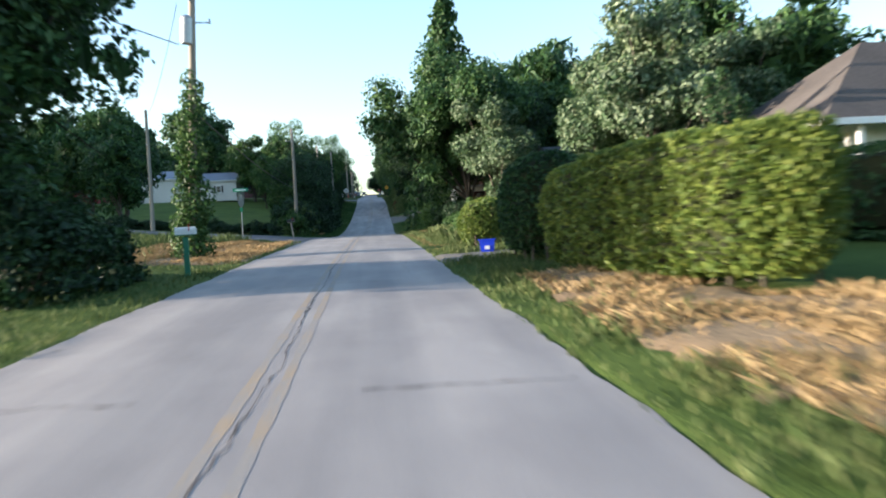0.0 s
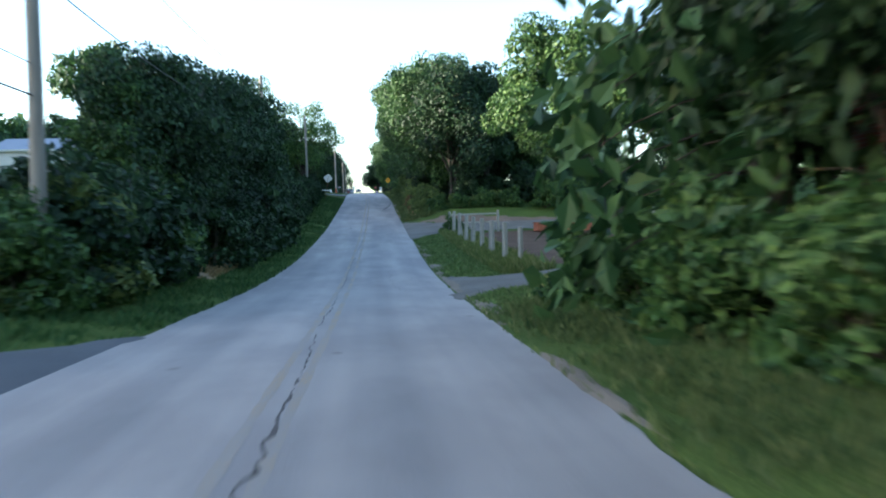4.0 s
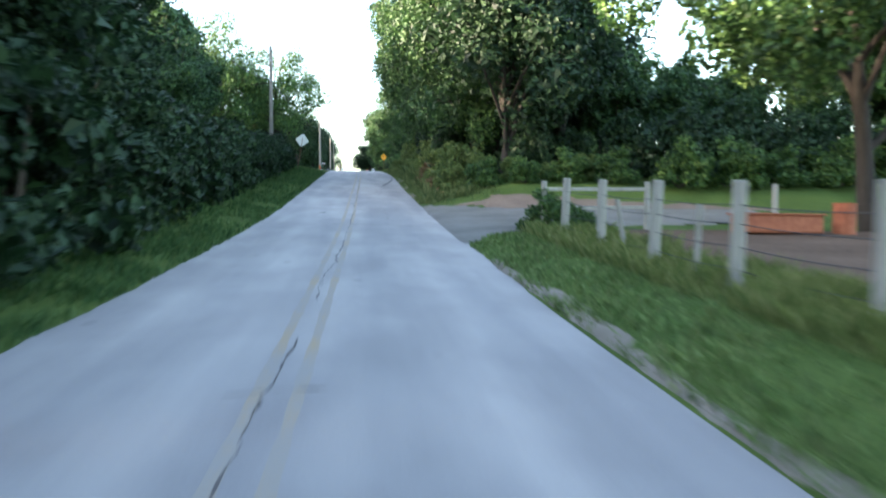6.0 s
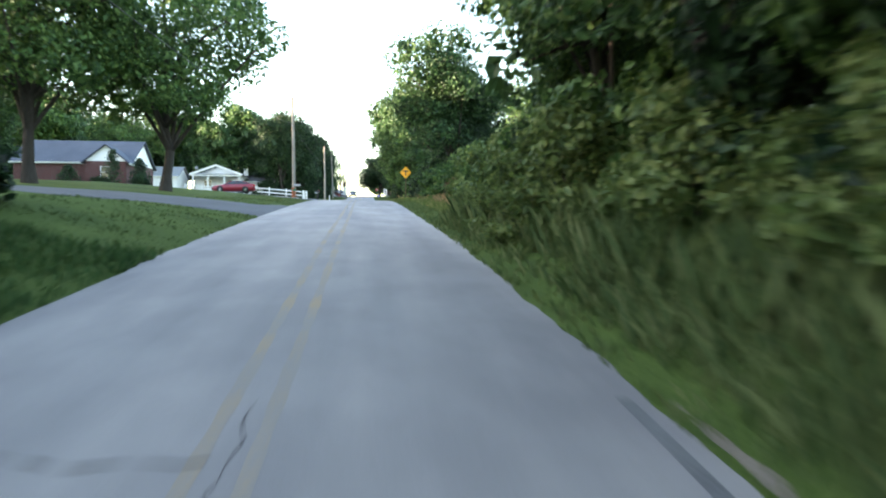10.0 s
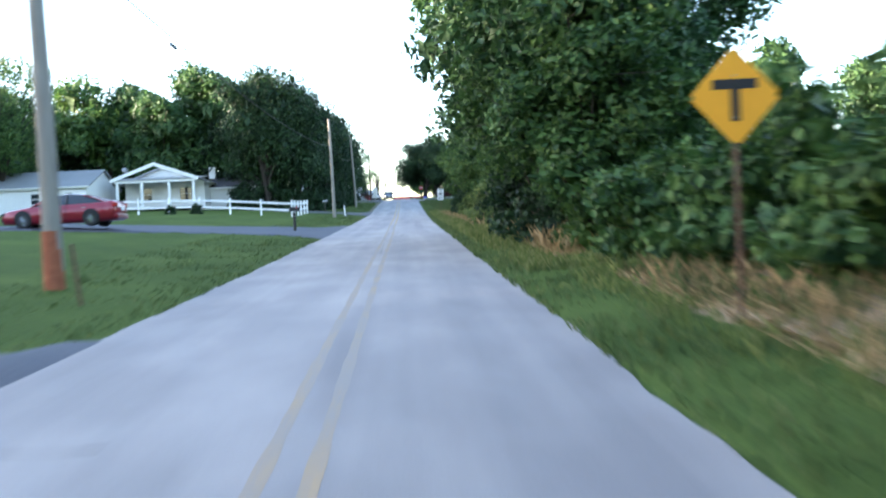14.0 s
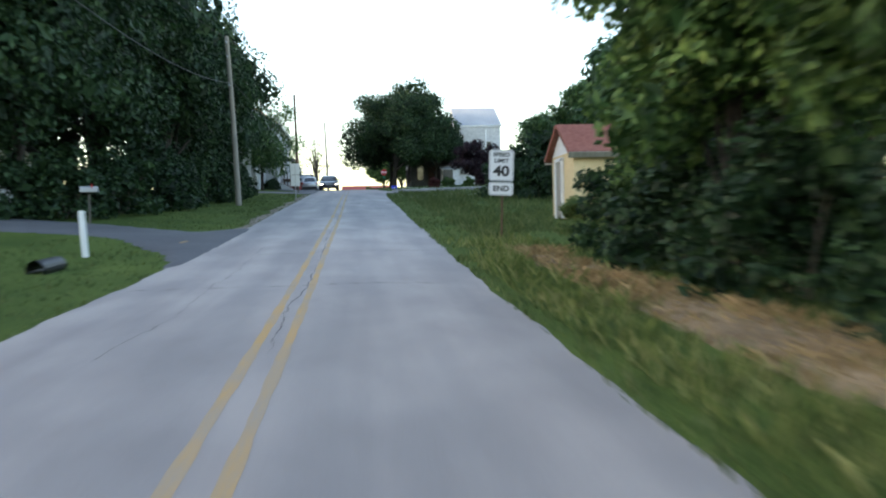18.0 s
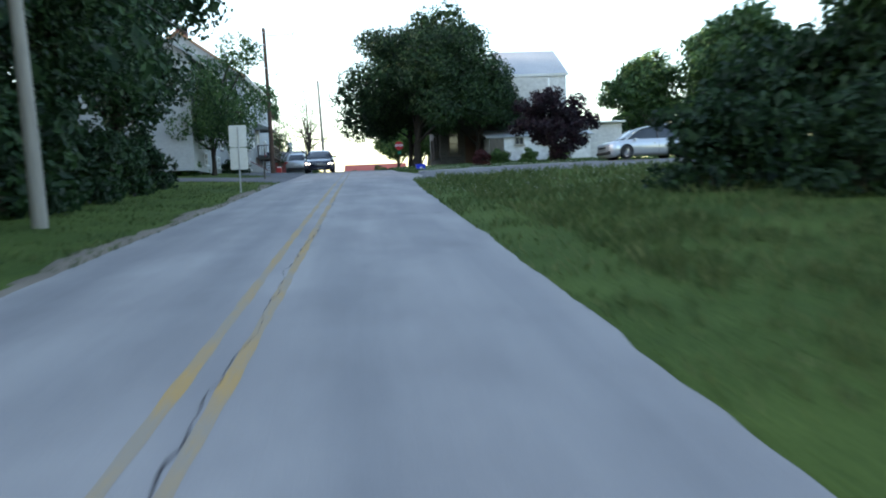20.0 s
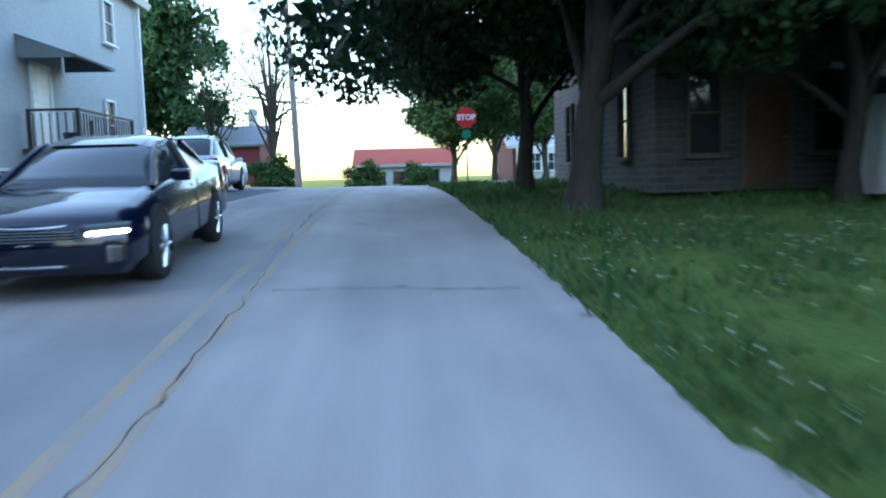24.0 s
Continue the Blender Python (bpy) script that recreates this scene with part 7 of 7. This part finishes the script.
row(dark, [(-20, 67, .95), (-24, 72, 1.0), (-29, 64, 1.0), (-30.8, 153, 2.05), (-28, 155, 1.4), (-48, 122, 1.35), (-53, 118, 1.3), (-26, 88, 1.55), (-30.5, 84, 1.5), (-56, 142, 1.0), (-21, 147, .8), (-18, 142, .75), (-40, 158, 1.0)], 8)
row(bush_d, [(-5.8, 66.5, 1.0), (-6.0, 69, 1.1), (-5.9, 71.5, 1.2), (-6.4, 74, 1.3), (-6.2, 76.5, 1.3)], 9)
# paler vines added to stand in for sunlight on the thicket's near end
row(vine, [(-6.0, 64.6, .8), (-5.6, 67.2, 1.1)], 44)
rng = np.random.default_rng(45)
for k in range(30):
    x = -6.6 - 0.62 * k
    put(bush_d, x + rng.normal() * 0.25, 60.0 - 0.12 * x - 1.1 + rng.normal() * 0.5, 360 * rng.random(), rng.uniform(.38, .62), rng.uniform(.24, .46))
row(bush, [(-5.4, 65, .8), (-5.6, 68, .9), (-6.6, 78, 1.3), (-5.6, 73, 1.0)], 10)
# second stretch, left
row(deep, [(-6.5, 78, .74), (-6.4, 82.5, .76), (-6.3, 87, .76), (-6.1, 91.5, .74), (-5.9, 95.6, .66), (-6.8, 98.4, .45)], 11)
row(slim, [(-7.2, 77, .75), (-8.4, 86.8, .75), (-8.6, 92, .65)], 35)
row(bush_d, [(-4.8, 79, 1.1), (-4.8, 82.5, 1.2), (-4.8, 86, 1.2), (-4.8, 89.5, 1.2), (-4.8, 93, 1.2), (-5.0, 96.5, 1.2), (-5.5, 99.5, 1.2), (-5.2, 102.5, 1.1), (-5.2, 105.5, 1.05), (-5.2, 108.5, 1.0), (-5.2, 111.5, 1.0), (-5.2, 114.5, 1.0), (-5.2, 117.5, 1.0), (-5.2, 120.8, 1.0), (-5.2, 124.2, .95), (-5.4, 127.6, .9), (-5.2, 130.4, .85), (-5.0, 133.4, .8), (-5.3, 137, .85), (-5.6, 140.5, .85), (-6.4, 144, .8), (-7.6, 130, 1.2), (-8.6, 134, 1.2), (-10, 138, 1.3), (-12, 136, 1.35), (-13.4, 141, 1.35), (-16, 139, 1.4)], 12)
row(bush, [(-8.4, 101, 1.3), (-8.6, 105, 1.2), (-8.4, 109, 1.2), (-8.6, 113, 1.1), (-8.6, 118, 1.1), (-8.8, 123, 1.0), (-10.5, 127, 1.0)], 13)
row(dark, [(-10.6, 126, .75), (-11.4, 131.5, .9), (-14, 136, 1.1)], 38)
row(slim, [(-9.5, 103, .62), (-9.8, 110, .62), (-11.5, 117, .52), (-12, 122.5, .75), (-12.8, 127.5, 1.0), (-15.5, 131, 1.2), (-15, 120, .9), (-19, 136, 1.3), (-22.5, 141, 1.25)], 14)
# second stretch, right
row(maple, [(27.5, 112.5, 1.2), (31, 118, 1.1), (16, 123, .8), (40, 112, 1.1), (20, 128, .7), (48, 122, 1.1)], 15)
put(deep, 7.8, 111.8, 200, 1.12, 1.05)
row(dark, [(14.2, 116, .6), (13, 120, .8), (17.5, 116, .5), (21, 115, .5), (29, 113.5, .8), (33, 116, .9), (12, 127, 1.0), (12, 135, 1.0), (12.5, 143, 1.0), (35, 132, .8), (28, 135, .7), (45, 135, 1.2), (19, 118.5, .5)], 16)
put(deep, 10.9, 113.6, 25, 1.0, 1.02)
walnut = tree("walnut_tree", 55, 13.0, (8.0, 7.4, 4.7), 0.3, 4.0, 26000, 0.27, LEAF, "spreading airy walnut tree with a thick trunk in the paddock", 84, rad=(0.17, 0.3), forks=12, fill=0.06, lean=-1.2, bark=BARK_SHADED, at=spot(15.9, 97.4))
rng = np.random.default_rng(17)
for x, y, k in ((7.2, 119, 1.0), (7.1, 124, .95), (7.2, 129, 1.0), (7.2, 134.5, .98), (7.2, 140, .95), (7.5, 145.5, .88), (11.5, 127, 1.0), (11.5, 137, 1.0)):
    put(bank, x, y, rng.uniform(-40, 40), k, k * rng.uniform(.95, 1.08))
row(slim, [(7.4, 116.5, 1.0), (7.6, 122, 1.0), (7.7, 127, 1.0), (7.7, 132, 1.0), (7.9, 137, 1.0), (8.0, 142, 1.0), (7.6, 149.5, .9), (10.2, 147)], 36)
row(vine, [(5.5, 110.6, 0.65), (6.5, 111, 0.80), (7.8, 110, 0.55), (9.3, 109.9, 0.50), (11, 109.8, 0.50), (5.55, 113.2, 0.79), (6.05, 115, 1.05), (5.75, 117, 0.89), (6.35, 119, 1.02), (5.85, 121.4, 0.95), (6.45, 123, 1.06), (5.95, 125.2, 1.00), (6.55, 127.2, 1.06), (6.05, 129.6, 1.00), (6.65, 131.6, 1.06), (6.15, 133.8, 1.00), (6.75, 136, 1.06), (6.25, 138.4, 1.00), (6.75, 140.6, 0.97), (5.75, 143, 0.95), (5.95, 145.4, 1.05), (5.75, 147.8, 0.84), (7.75, 121.5, 0.97), (7.75, 125.5, 0.97)], 18)
row(bush_d, [(8.6, 115.2, 1.2), (9.6, 117.0, 1.4), (11.2, 118.6, 1.4), (6.85, 117.5, 1.16), (7.15, 129.5, 1.21), (7.25, 133.8, 1.21), (7.35, 138.2, 1.16)], 46)
row(vine, [(4.7, 143, .5), (4.7, 146, .5), (4.8, 149, .5), (4.9, 152, .45)], 41)
row(bush, [(6.4, 109.4, .6), (8.0, 109, .55), (9.8, 109, .6), (12, 108.6, .6), (14.5, 107.8, .9), (17, 108, .9), (19.5, 108.5, .8), (22, 108.5, 1.1), (25, 109, 1.2), (28, 109.5, 1.2), (31, 110, 1.3), (34, 111, 1.3), (7.0, 143, 1.2), (7.0, 148, 1.2), (5.9, 96.8, .5), (6.3, 95.3, .45)], 19)
# third stretch, right
row(vine, [(6.6, 152, 1.2), (7.2, 155, 1.3), (7.6, 161, 1.3), (7.6, 167, 1.4), (8.4, 173, 1.4)], 42)
row(bush, [(7.4, 158, 1.1), (7.4, 164, 1.2), (8.2, 170, 1.2), (7.2, 176.5, 1.2), (6.8, 179.5, 1.2), (7.0, 188, 1.1), (7.4, 191, 1.1), (7.6, 194, 1.2), (7.2, 197, 1.2), (6.6, 200, 1.1), (6.4, 203.5, 1.1)], 20)
row(bush_d, [(8.8, 111.5, .8), (11, 112.5, .9), (13.5, 111.5, 1.1), (16, 111, 1.2), (18.5, 111.5, 1.2), (21, 111, 1.2), (24, 111.5, 1.3), (27, 112, 1.3), (30, 112.5, 1.4), (9.5, 154, 1.1), (9.8, 160, 1.2), (9.8, 166, 1.3), (6.6, 182, 1.1), (6.5, 185, 1.1), (9.5, 190, .8), (9.8, 196, .9), (6.3, 207, 1.0), (6.3, 210.5, 1.1), (6.3, 214, 1.0), (6.4, 224, 1.0), (6.8, 252, .9), (7.0, 255.5, .9), (7.2, 259, .8), (7.0, 248.5, .9)], 21)
row(dark, [(6.4, 206, 1.1), (6.1, 211.5, 1.15), (7.2, 216.5, 1.1), (26, 165, .9), (34, 175, 1.0), (30, 192, 1.0), (24, 200, 1.0), (40, 205, 1.1), (38, 185, 1.1), (22, 228, .9), (33, 236, 1.0), (26, 248, 1.0)], 22)
row(slim, [(7.2, 242.5, .8), (7.2, 245.5, 1.05), (6.9, 249.5, 1.05), (6.8, 253.5, .95), (7.6, 257.5, .7), (8.2, 229, 1.0), (8.0, 233, 1.0), (9.8, 231, .85)], 23)
row(airy, [(10.5, 234.5, .7), (15.6, 247.5, .5), (22, 250, .95), (17, 193, .8), (15, 160, .75)], 24)
row(vine, [(6.2, 217.5, .9), (6.2, 220.5, .9), (6.6, 224.5, 1.1), (6.6, 227.5, 1.1), (6.7, 231, 1.15), (8.4, 230, 1.1), (8.6, 233.5, 1.1), (8.6, 237, 1.1), (6.7, 234.5, .9), (6.8, 238, 1.0), (6.9, 241.5, 1.0), (6.9, 245, 1.0), (9.0, 264.6, .55), (11, 265, .6), (7.4, 263.2, .5), (13, 264.5, .7)], 25)
# third stretch, left
row(deep, [(-12.6, 273, 1.4), (-10.4, 279, 1.3), (-10.2, 270.8, 1.2), (-9.2, 291, 1.05), (-9.0, 297, 1.15), (-9.3, 303.5, 1.1), (-14.5, 288, 1.2), (-17, 276, 1.4), (-13.4, 268.6, 1.2)], 39)
# the last five, near x = -60, are added to block a gap of sun
row(dark, [(-42, 286, 1.3), (-48, 280, 1.2), (-36, 292, 1.2), (-27, 277, 1.6), (-22.5, 280, 1.65), (-31, 281, 1.6), (-20, 288, 1.1), (-48, 232, 1.1), (-54, 245, 1.1), (-60, 222, 1.2), (-44, 210, 1.0), (-30, 300, 1.2), (-58, 296, 1.4), (-60, 303, 1.45), (-58, 310, 1.4), (-60, 318, 1.45), (-57, 326, 1.4)], 26)
row(maple, [(-35, 282, 1.75), (-52, 262, 1.7), (-44, 272, 1.6)], 27)
put(airy, -14.5, 168, 130, 1.15, 1.2)
row(airy, [(-40, 266, 1.0), (-22, 178, .8)], 28)
row(bush_d, [(-9.0, 271.5, 1.2), (-8.3, 275, 1.2), (-8.0, 278.5, 1.3), (-7.6, 282, 1.1), (-7.4, 288, 1.1), (-7.2, 292, 1.1), (-7.2, 296, 1.0), (-11, 270, 1.2), (-13.5, 269.5, 1.2), (-16, 270, 1.2), (-7.4, 300, .9), (-22, 213, .8), (-26.5, 214.2, .7), (-15, 246.6, .3), (-17, 246.6, .3)], 29)
# rust-coloured dead brambles among the green
brown = shrub("dry_bramble", 54, (0.9, 0.9, 0.62), 900, 0.12, LEAF_BRONZE, "dry rust-brown bramble among green vines", at=spot(4.9, 118.2), stems=14)
row(brown, [(4.8, 113.8, .6), (5.4, 131, .7), (6.9, 171.5, 1.0), (7.0, 163, .9), (6.3, 181, .8), (6.6, 176.2, .9), (6.4, 204.8, .8), (6.2, 219, .9), (6.9, 228.6, .8), (6.6, 215.4, .9)], 37)
put(bank, 8.3, 182, 5, 1.0, .95)
put(bank, 9.8, 209, -20, .95, .95)
row(slim, [(5.9, 203.2, .9), (5.7, 208.6, .95), (5.8, 213.6, .9)], 43)
put(deep, 9.0, 183.5, 40, .8, .78)
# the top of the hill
big = tree("large_maple", 61, 12.2, (6.6, 5.8, 5.0), 0.30, 2.9, 44000, 0.21, LEAF_DEEP_SHADE, "huge green maple tree with a thick trunk on the lawn, shade put into its leaf colour", 110, lean=0.6, rad=(0.19, 0.29), forks=14, dome=2.0, bark=BARK_SHADED, at=spot(4.95, 324.8))
t2 = tree("maple_tree", 62, 8.5, (3.8, 3.8, 3.2), 0.22, 2.8, 14000, 0.22, LEAF_DEEP_SHADE, "maple tree close behind a larger one, leaves coloured dark for shade", 46, dome=2.0, forks=9, bark=BARK_SHADED, at=spot(4.9, 330.5))
t3 = tree("maple_tree", 69, 7.5, (3.4, 3.0, 2.8), 0.2, 2.3, 13000, 0.21, LEAF_DEEP_SHADE, "low-branched maple in front of the stone house, leaves coloured dark for shade", 52, dome=1.8, forks=9, bark=BARK_SHADED, at=spot(9.4, 324.2))
row(maple, [(4.6, 350.0, .62), (7.5, 356, .7), (9, 349, .6), (-15.5, 357.5, 1.15)], 30)
row(dark, [(-13.0, 361, 1.1), (31, 331, 1.0), (38, 322, 1.0), (27, 340, .9), (25, 331, .95), (28.5, 326, 1.0)], 40)
row(dark, [(15.0, 286, .62), (17.5, 291, .7), (20, 283, .8), (24, 292, .9), (13.2, 291, .5), (17, 276, .95), (22, 272, 1.0), (13.5, 274.5, .85), (28, 280, 1.0), (33, 296, 1.0), (30, 312, .7), (36, 345, 1.0), (45, 330, 1.1)], 31)
row(bush_d, [(9.9, 287, 1.1), (12, 288, 1.4), (14.5, 287.5, 1.5), (17, 289, 1.6), (20, 287, 1.7), (23, 286, 1.7), (11.2, 283.5, 1.0), (15, 282.5, 1.4)], 32)
tree("drooping_tree", 67, 9.4, (4.4, 4.2, 4.5), 0.16, 1.0, 14000, 0.18, LEAF_DARK, "drooping dark green tree in front of the grey house", 40, droop=0.9, rad=(0.14, 0.28), fill=0.02, bark=BARK_SHADED, at=spot(-7.7, 316.6))
row(bush, [(18.5, 301, .6), (12.4, 321.2, .5), (14.5, 321, .5), (10.2, 319.6, .5), (-4.2, 351.5, .7), (-0.8, 372, 1.0), (2.6, 345.2, .5), (-4.4, 350.8, .9), (-9.2, 315.5, .5), (-9.0, 318.5, .5)], 33)
row(bush_d, [(-7.8, 322.6, .45), (-7.5, 324.4, .45), (-11, 312.4, .7), (-13, 312.8, .7), (-14.5, 309, .8)], 34)
plum = tree("purple_plum_tree", 63, 4.3, (2.6, 2.4, 2.05), 0.1, 0.25, 9000, 0.17, LEAF_PURPLE, "small spreading tree with dark purple leaves", 60, rad=(0.18, 0.34), bark=BARK_SHADED, at=spot(11.9, 312.2))
shrub("red_shrub", 64, (0.55, 0.55, 0.52), 1300, 0.1, LEAF_RED, "small round dark red shrub on the lawn", at=spot(8.35, 315.6))
# a nearly bare tree beside the junction
bare = tree("sparse_tree", 65, 10.5, (2.9, 2.6, 4.4), 0.2, 2.4, 1300, 0.16, LEAF, "nearly bare old tree with dark crooked limbs", 34, fill=0.0, forks=34, rad=(0.2, 0.34), at=spot(-4.7, 353.0))
bare2 = tree("sparse_tree", 66, 8.2, (1.9, 1.9, 3.4), 0.16, 2.0, 2200, 0.18, LEAF_DARK, "thin tree with few leaves by the junction", 30, fill=0.0, forks=24, at=spot(-8.0, 353.6))


def conifer(name, seed, h, r, mat, label, at, tiers=26, droop=0.35, n=90):
    """Whorls of drooping boughs on a straight stem."""
    rng = np.random.default_rng(seed)
    ob = thing(name, label, "conifer", at=at)
    ts = np.linspace(0, 1, 6)
    part("trunk", gather("trunk", [tube(np.stack([0 * ts, 0 * ts, -0.2 + ts * h], -1), 0.02 * h * (1.02 - ts), 9)]), BARK, ob)
    C, A = [], []
    limbs = []
    for k in range(tiers):
        z = h * (0.08 + 0.9 * k / tiers)
        R = r * (1 - k / tiers)**0.8 + 0.12
        for j in range(6):
            a = rng.random() * 6.283
            e = np.array([math.cos(a) * R, math.sin(a) * R, z - droop * R])
            s = np.linspace(0.1, 1, 8)[:, None]
            line = np.array([0, 0, z]) * (1 - s) + e * s + np.array([0, 0, 0.12 * R]) * np.sin(s * 3.1)
            limbs.append(tube(line[::2], 0.03 * (1.1 - s[::2, 0]), 4))
            C.append(line[1:])
    C = np.concatenate(C)
    part("branchwork", gather("branchwork", limbs), BARK, ob)
    v, f = leaves(C, np.full(len(C), 0.22 * r / 2.5 + 0.06), n * tiers, 0.26 * r / 2.5 + 0.05, rng, droop=0.8)
    part("crown", mesh_np("crown", v, f), mat, ob)
    return ob


conifer("spruce_tree", 71, 20, 4.0, LEAF_DARK, "tall dark spruce standing above the other trees", spot(7.6, 62.5), n=200)
for x, y, hh in ((12.4, 24.8, 5.2), (13.1, 25.3, 5.6), (13.9, 25.6, 4.6)):
    conifer("arborvitae", 72 + int(hh), hh, 0.6, LEAF_DARK, "narrow columnar evergreen by the house", spot(x, y), 30, -0.6, 70)
for x, y, hh in ((-24.6, 212, 4.2), (-22.4, 214, 3.4), (-29.5, 213.5, 2.4)):
    conifer("evergreen", 80 + int(hh), hh, 1.3, LEAF_DEEP_SHADE, "dark clipped evergreen in front of the bungalow", spot(x, y), 20, -0.3, 60)


# ---- clipped hedges ----
def hedge(name, seed, half, n, size, mat, label, at, round_=0.3, category="hedge"):
    """A clipped block of leaves with an uneven, rounded skin, twigs and a dark shade block inside."""
    rng = np.random.default_rng(seed)
    ob = thing(name, label, category, at=at)
    hx, hy, hz = half
    a = rng.normal(size=(n, 3))
    a /= np.abs(a).max(1)[:, None] * (1 - round_) + np.linalg.norm(a, axis=1)[:, None] * round_
    lump = np.array([noise.noise((p[0] * hx * .9, p[1] * hy * .9, p[2] * hz * 1.2 + seed)) for p in a])
    p = a * np.array([hx, hy, hz]) * (0.93 + 0.09 * lump + 0.07 * rng.random(n))[:, None] + np.array([0, 0, hz])
    p[:, 2] = np.maximum(p[:, 2], 0.03)
    v, f = leaves(p, np.full(n, 0.05), n, size, rng)
    part("foliage", mesh_np("foliage", v, f), mat, ob)
    st = []
    for k in range(26):
        b = np.array([rng.uniform(-.7, .7) * hx, rng.uniform(-.9, .9) * hy, -0.1])
        e = b + np.array([rng.normal() * .2, rng.normal() * .2, hz * 1.7])
        st.append(tube(np.linspace(b, e, 4), np.array([.03, .025, .018, .008]), 5))
    part("woody_base", gather("woody_base", st), BARK, ob)
    # solid block whose dark colour stands in for the hedge's inner shade
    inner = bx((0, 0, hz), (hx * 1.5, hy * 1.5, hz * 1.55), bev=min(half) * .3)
    part("core", inner, surface("hedge_inner_shade", (.012, .016, .006), (.035, .04, .015), 18, 1.0, .8), ob, "solid dark block standing in for the shade inside the hedge")
    return ob


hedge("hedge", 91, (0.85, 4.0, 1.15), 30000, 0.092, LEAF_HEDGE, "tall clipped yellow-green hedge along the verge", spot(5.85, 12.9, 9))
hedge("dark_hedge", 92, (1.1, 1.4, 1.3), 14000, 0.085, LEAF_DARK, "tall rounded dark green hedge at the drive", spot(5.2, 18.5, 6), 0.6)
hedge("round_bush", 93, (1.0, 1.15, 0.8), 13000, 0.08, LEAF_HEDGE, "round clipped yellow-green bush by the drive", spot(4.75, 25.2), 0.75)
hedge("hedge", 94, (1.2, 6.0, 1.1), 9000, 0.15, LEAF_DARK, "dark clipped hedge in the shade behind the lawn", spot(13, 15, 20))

# ---- far woods that close the view, western wood added to block the sun ----
rng = np.random.default_rng(99)
C, Rr = [], []
for sx in (-1, 1):
    for yv in np.arange(-150, 520, 4.5):
        d = 85 + 35 * rng.random()
        x = sx * d
        hgt = 7 + 6 * rng.random() + (3 if sx < 0 and yv > 160 else 0)
        if sx < 0 and yv < 49:
            hgt *= 0.6
        z = gz(x, yv)
        for k in range(5):
            C.append((x + rng.normal() * 2.5, yv + rng.normal() * 2, z + hgt * (0.15 + 0.17 * k)))
            Rr.append(1.6 + 1.3 * rng.random())
for x in np.arange(-90, 90, 4.5):
    if -26 < x < 22:
        continue
    for k in range(4):
        C.append((x + rng.normal() * 2, 430 + rng.normal() * 8, gz(x, 430) + 1 + 1.8 * k))
        Rr.append(1.8 + rng.random())
for x in np.arange(-90, 90, 4.0):
    for k in range(5):
        C.append((x + rng.normal() * 2, -90 + rng.normal() * 8, gz(x, -90) + 1 + 2.2 * k))
        Rr.append(2 + rng.random())
# mostly unseen wood, added to shade the road beyond about y = 50
W, Wr = [], []
for yv in np.arange(51.5, 440, 2.6):
    x = -66 - 12 * rng.random() - (14 if yv < 165 else 0)
    for k in range(7 if yv < 285 else 10):
        W.append((x + rng.normal() * 1.5, yv + rng.normal() * 1.5, gz(x, yv) + 1.2 + 2.2 * k))
        Wr.append(1.7 + 0.9 * rng.random())
for yv in np.arange(53, 440, 2.8):
    x = -84 - 10 * rng.random() - (10 if yv < 165 else 0)
    for k in range(8):
        W.append((x + rng.normal() * 1.5, yv + rng.normal() * 1.5, gz(x, yv) + 1.2 + 2.2 * k))
        Wr.append(1.7 + 0.9 * rng.random())
v, f = leaves(np.array(W), np.array(Wr), 130000, 1.9, rng, three=True)
me = mesh_np("far_woods", v, f)
me.materials.append(LEAF_DARK)
tagged(new("far_woods", me), "tall dense wood added along the western fields to block the low sun", "woods", kind="stuff")
v, f = leaves(np.array(C), np.array(Rr), 85000, 1.15, rng, three=True)
me = mesh_np("far_woods", v, f)
me.materials.append(LEAF_DARK)
tagged(new("far_woods", me), "distant belt of dark green woods round the fields", "woods", kind="stuff")
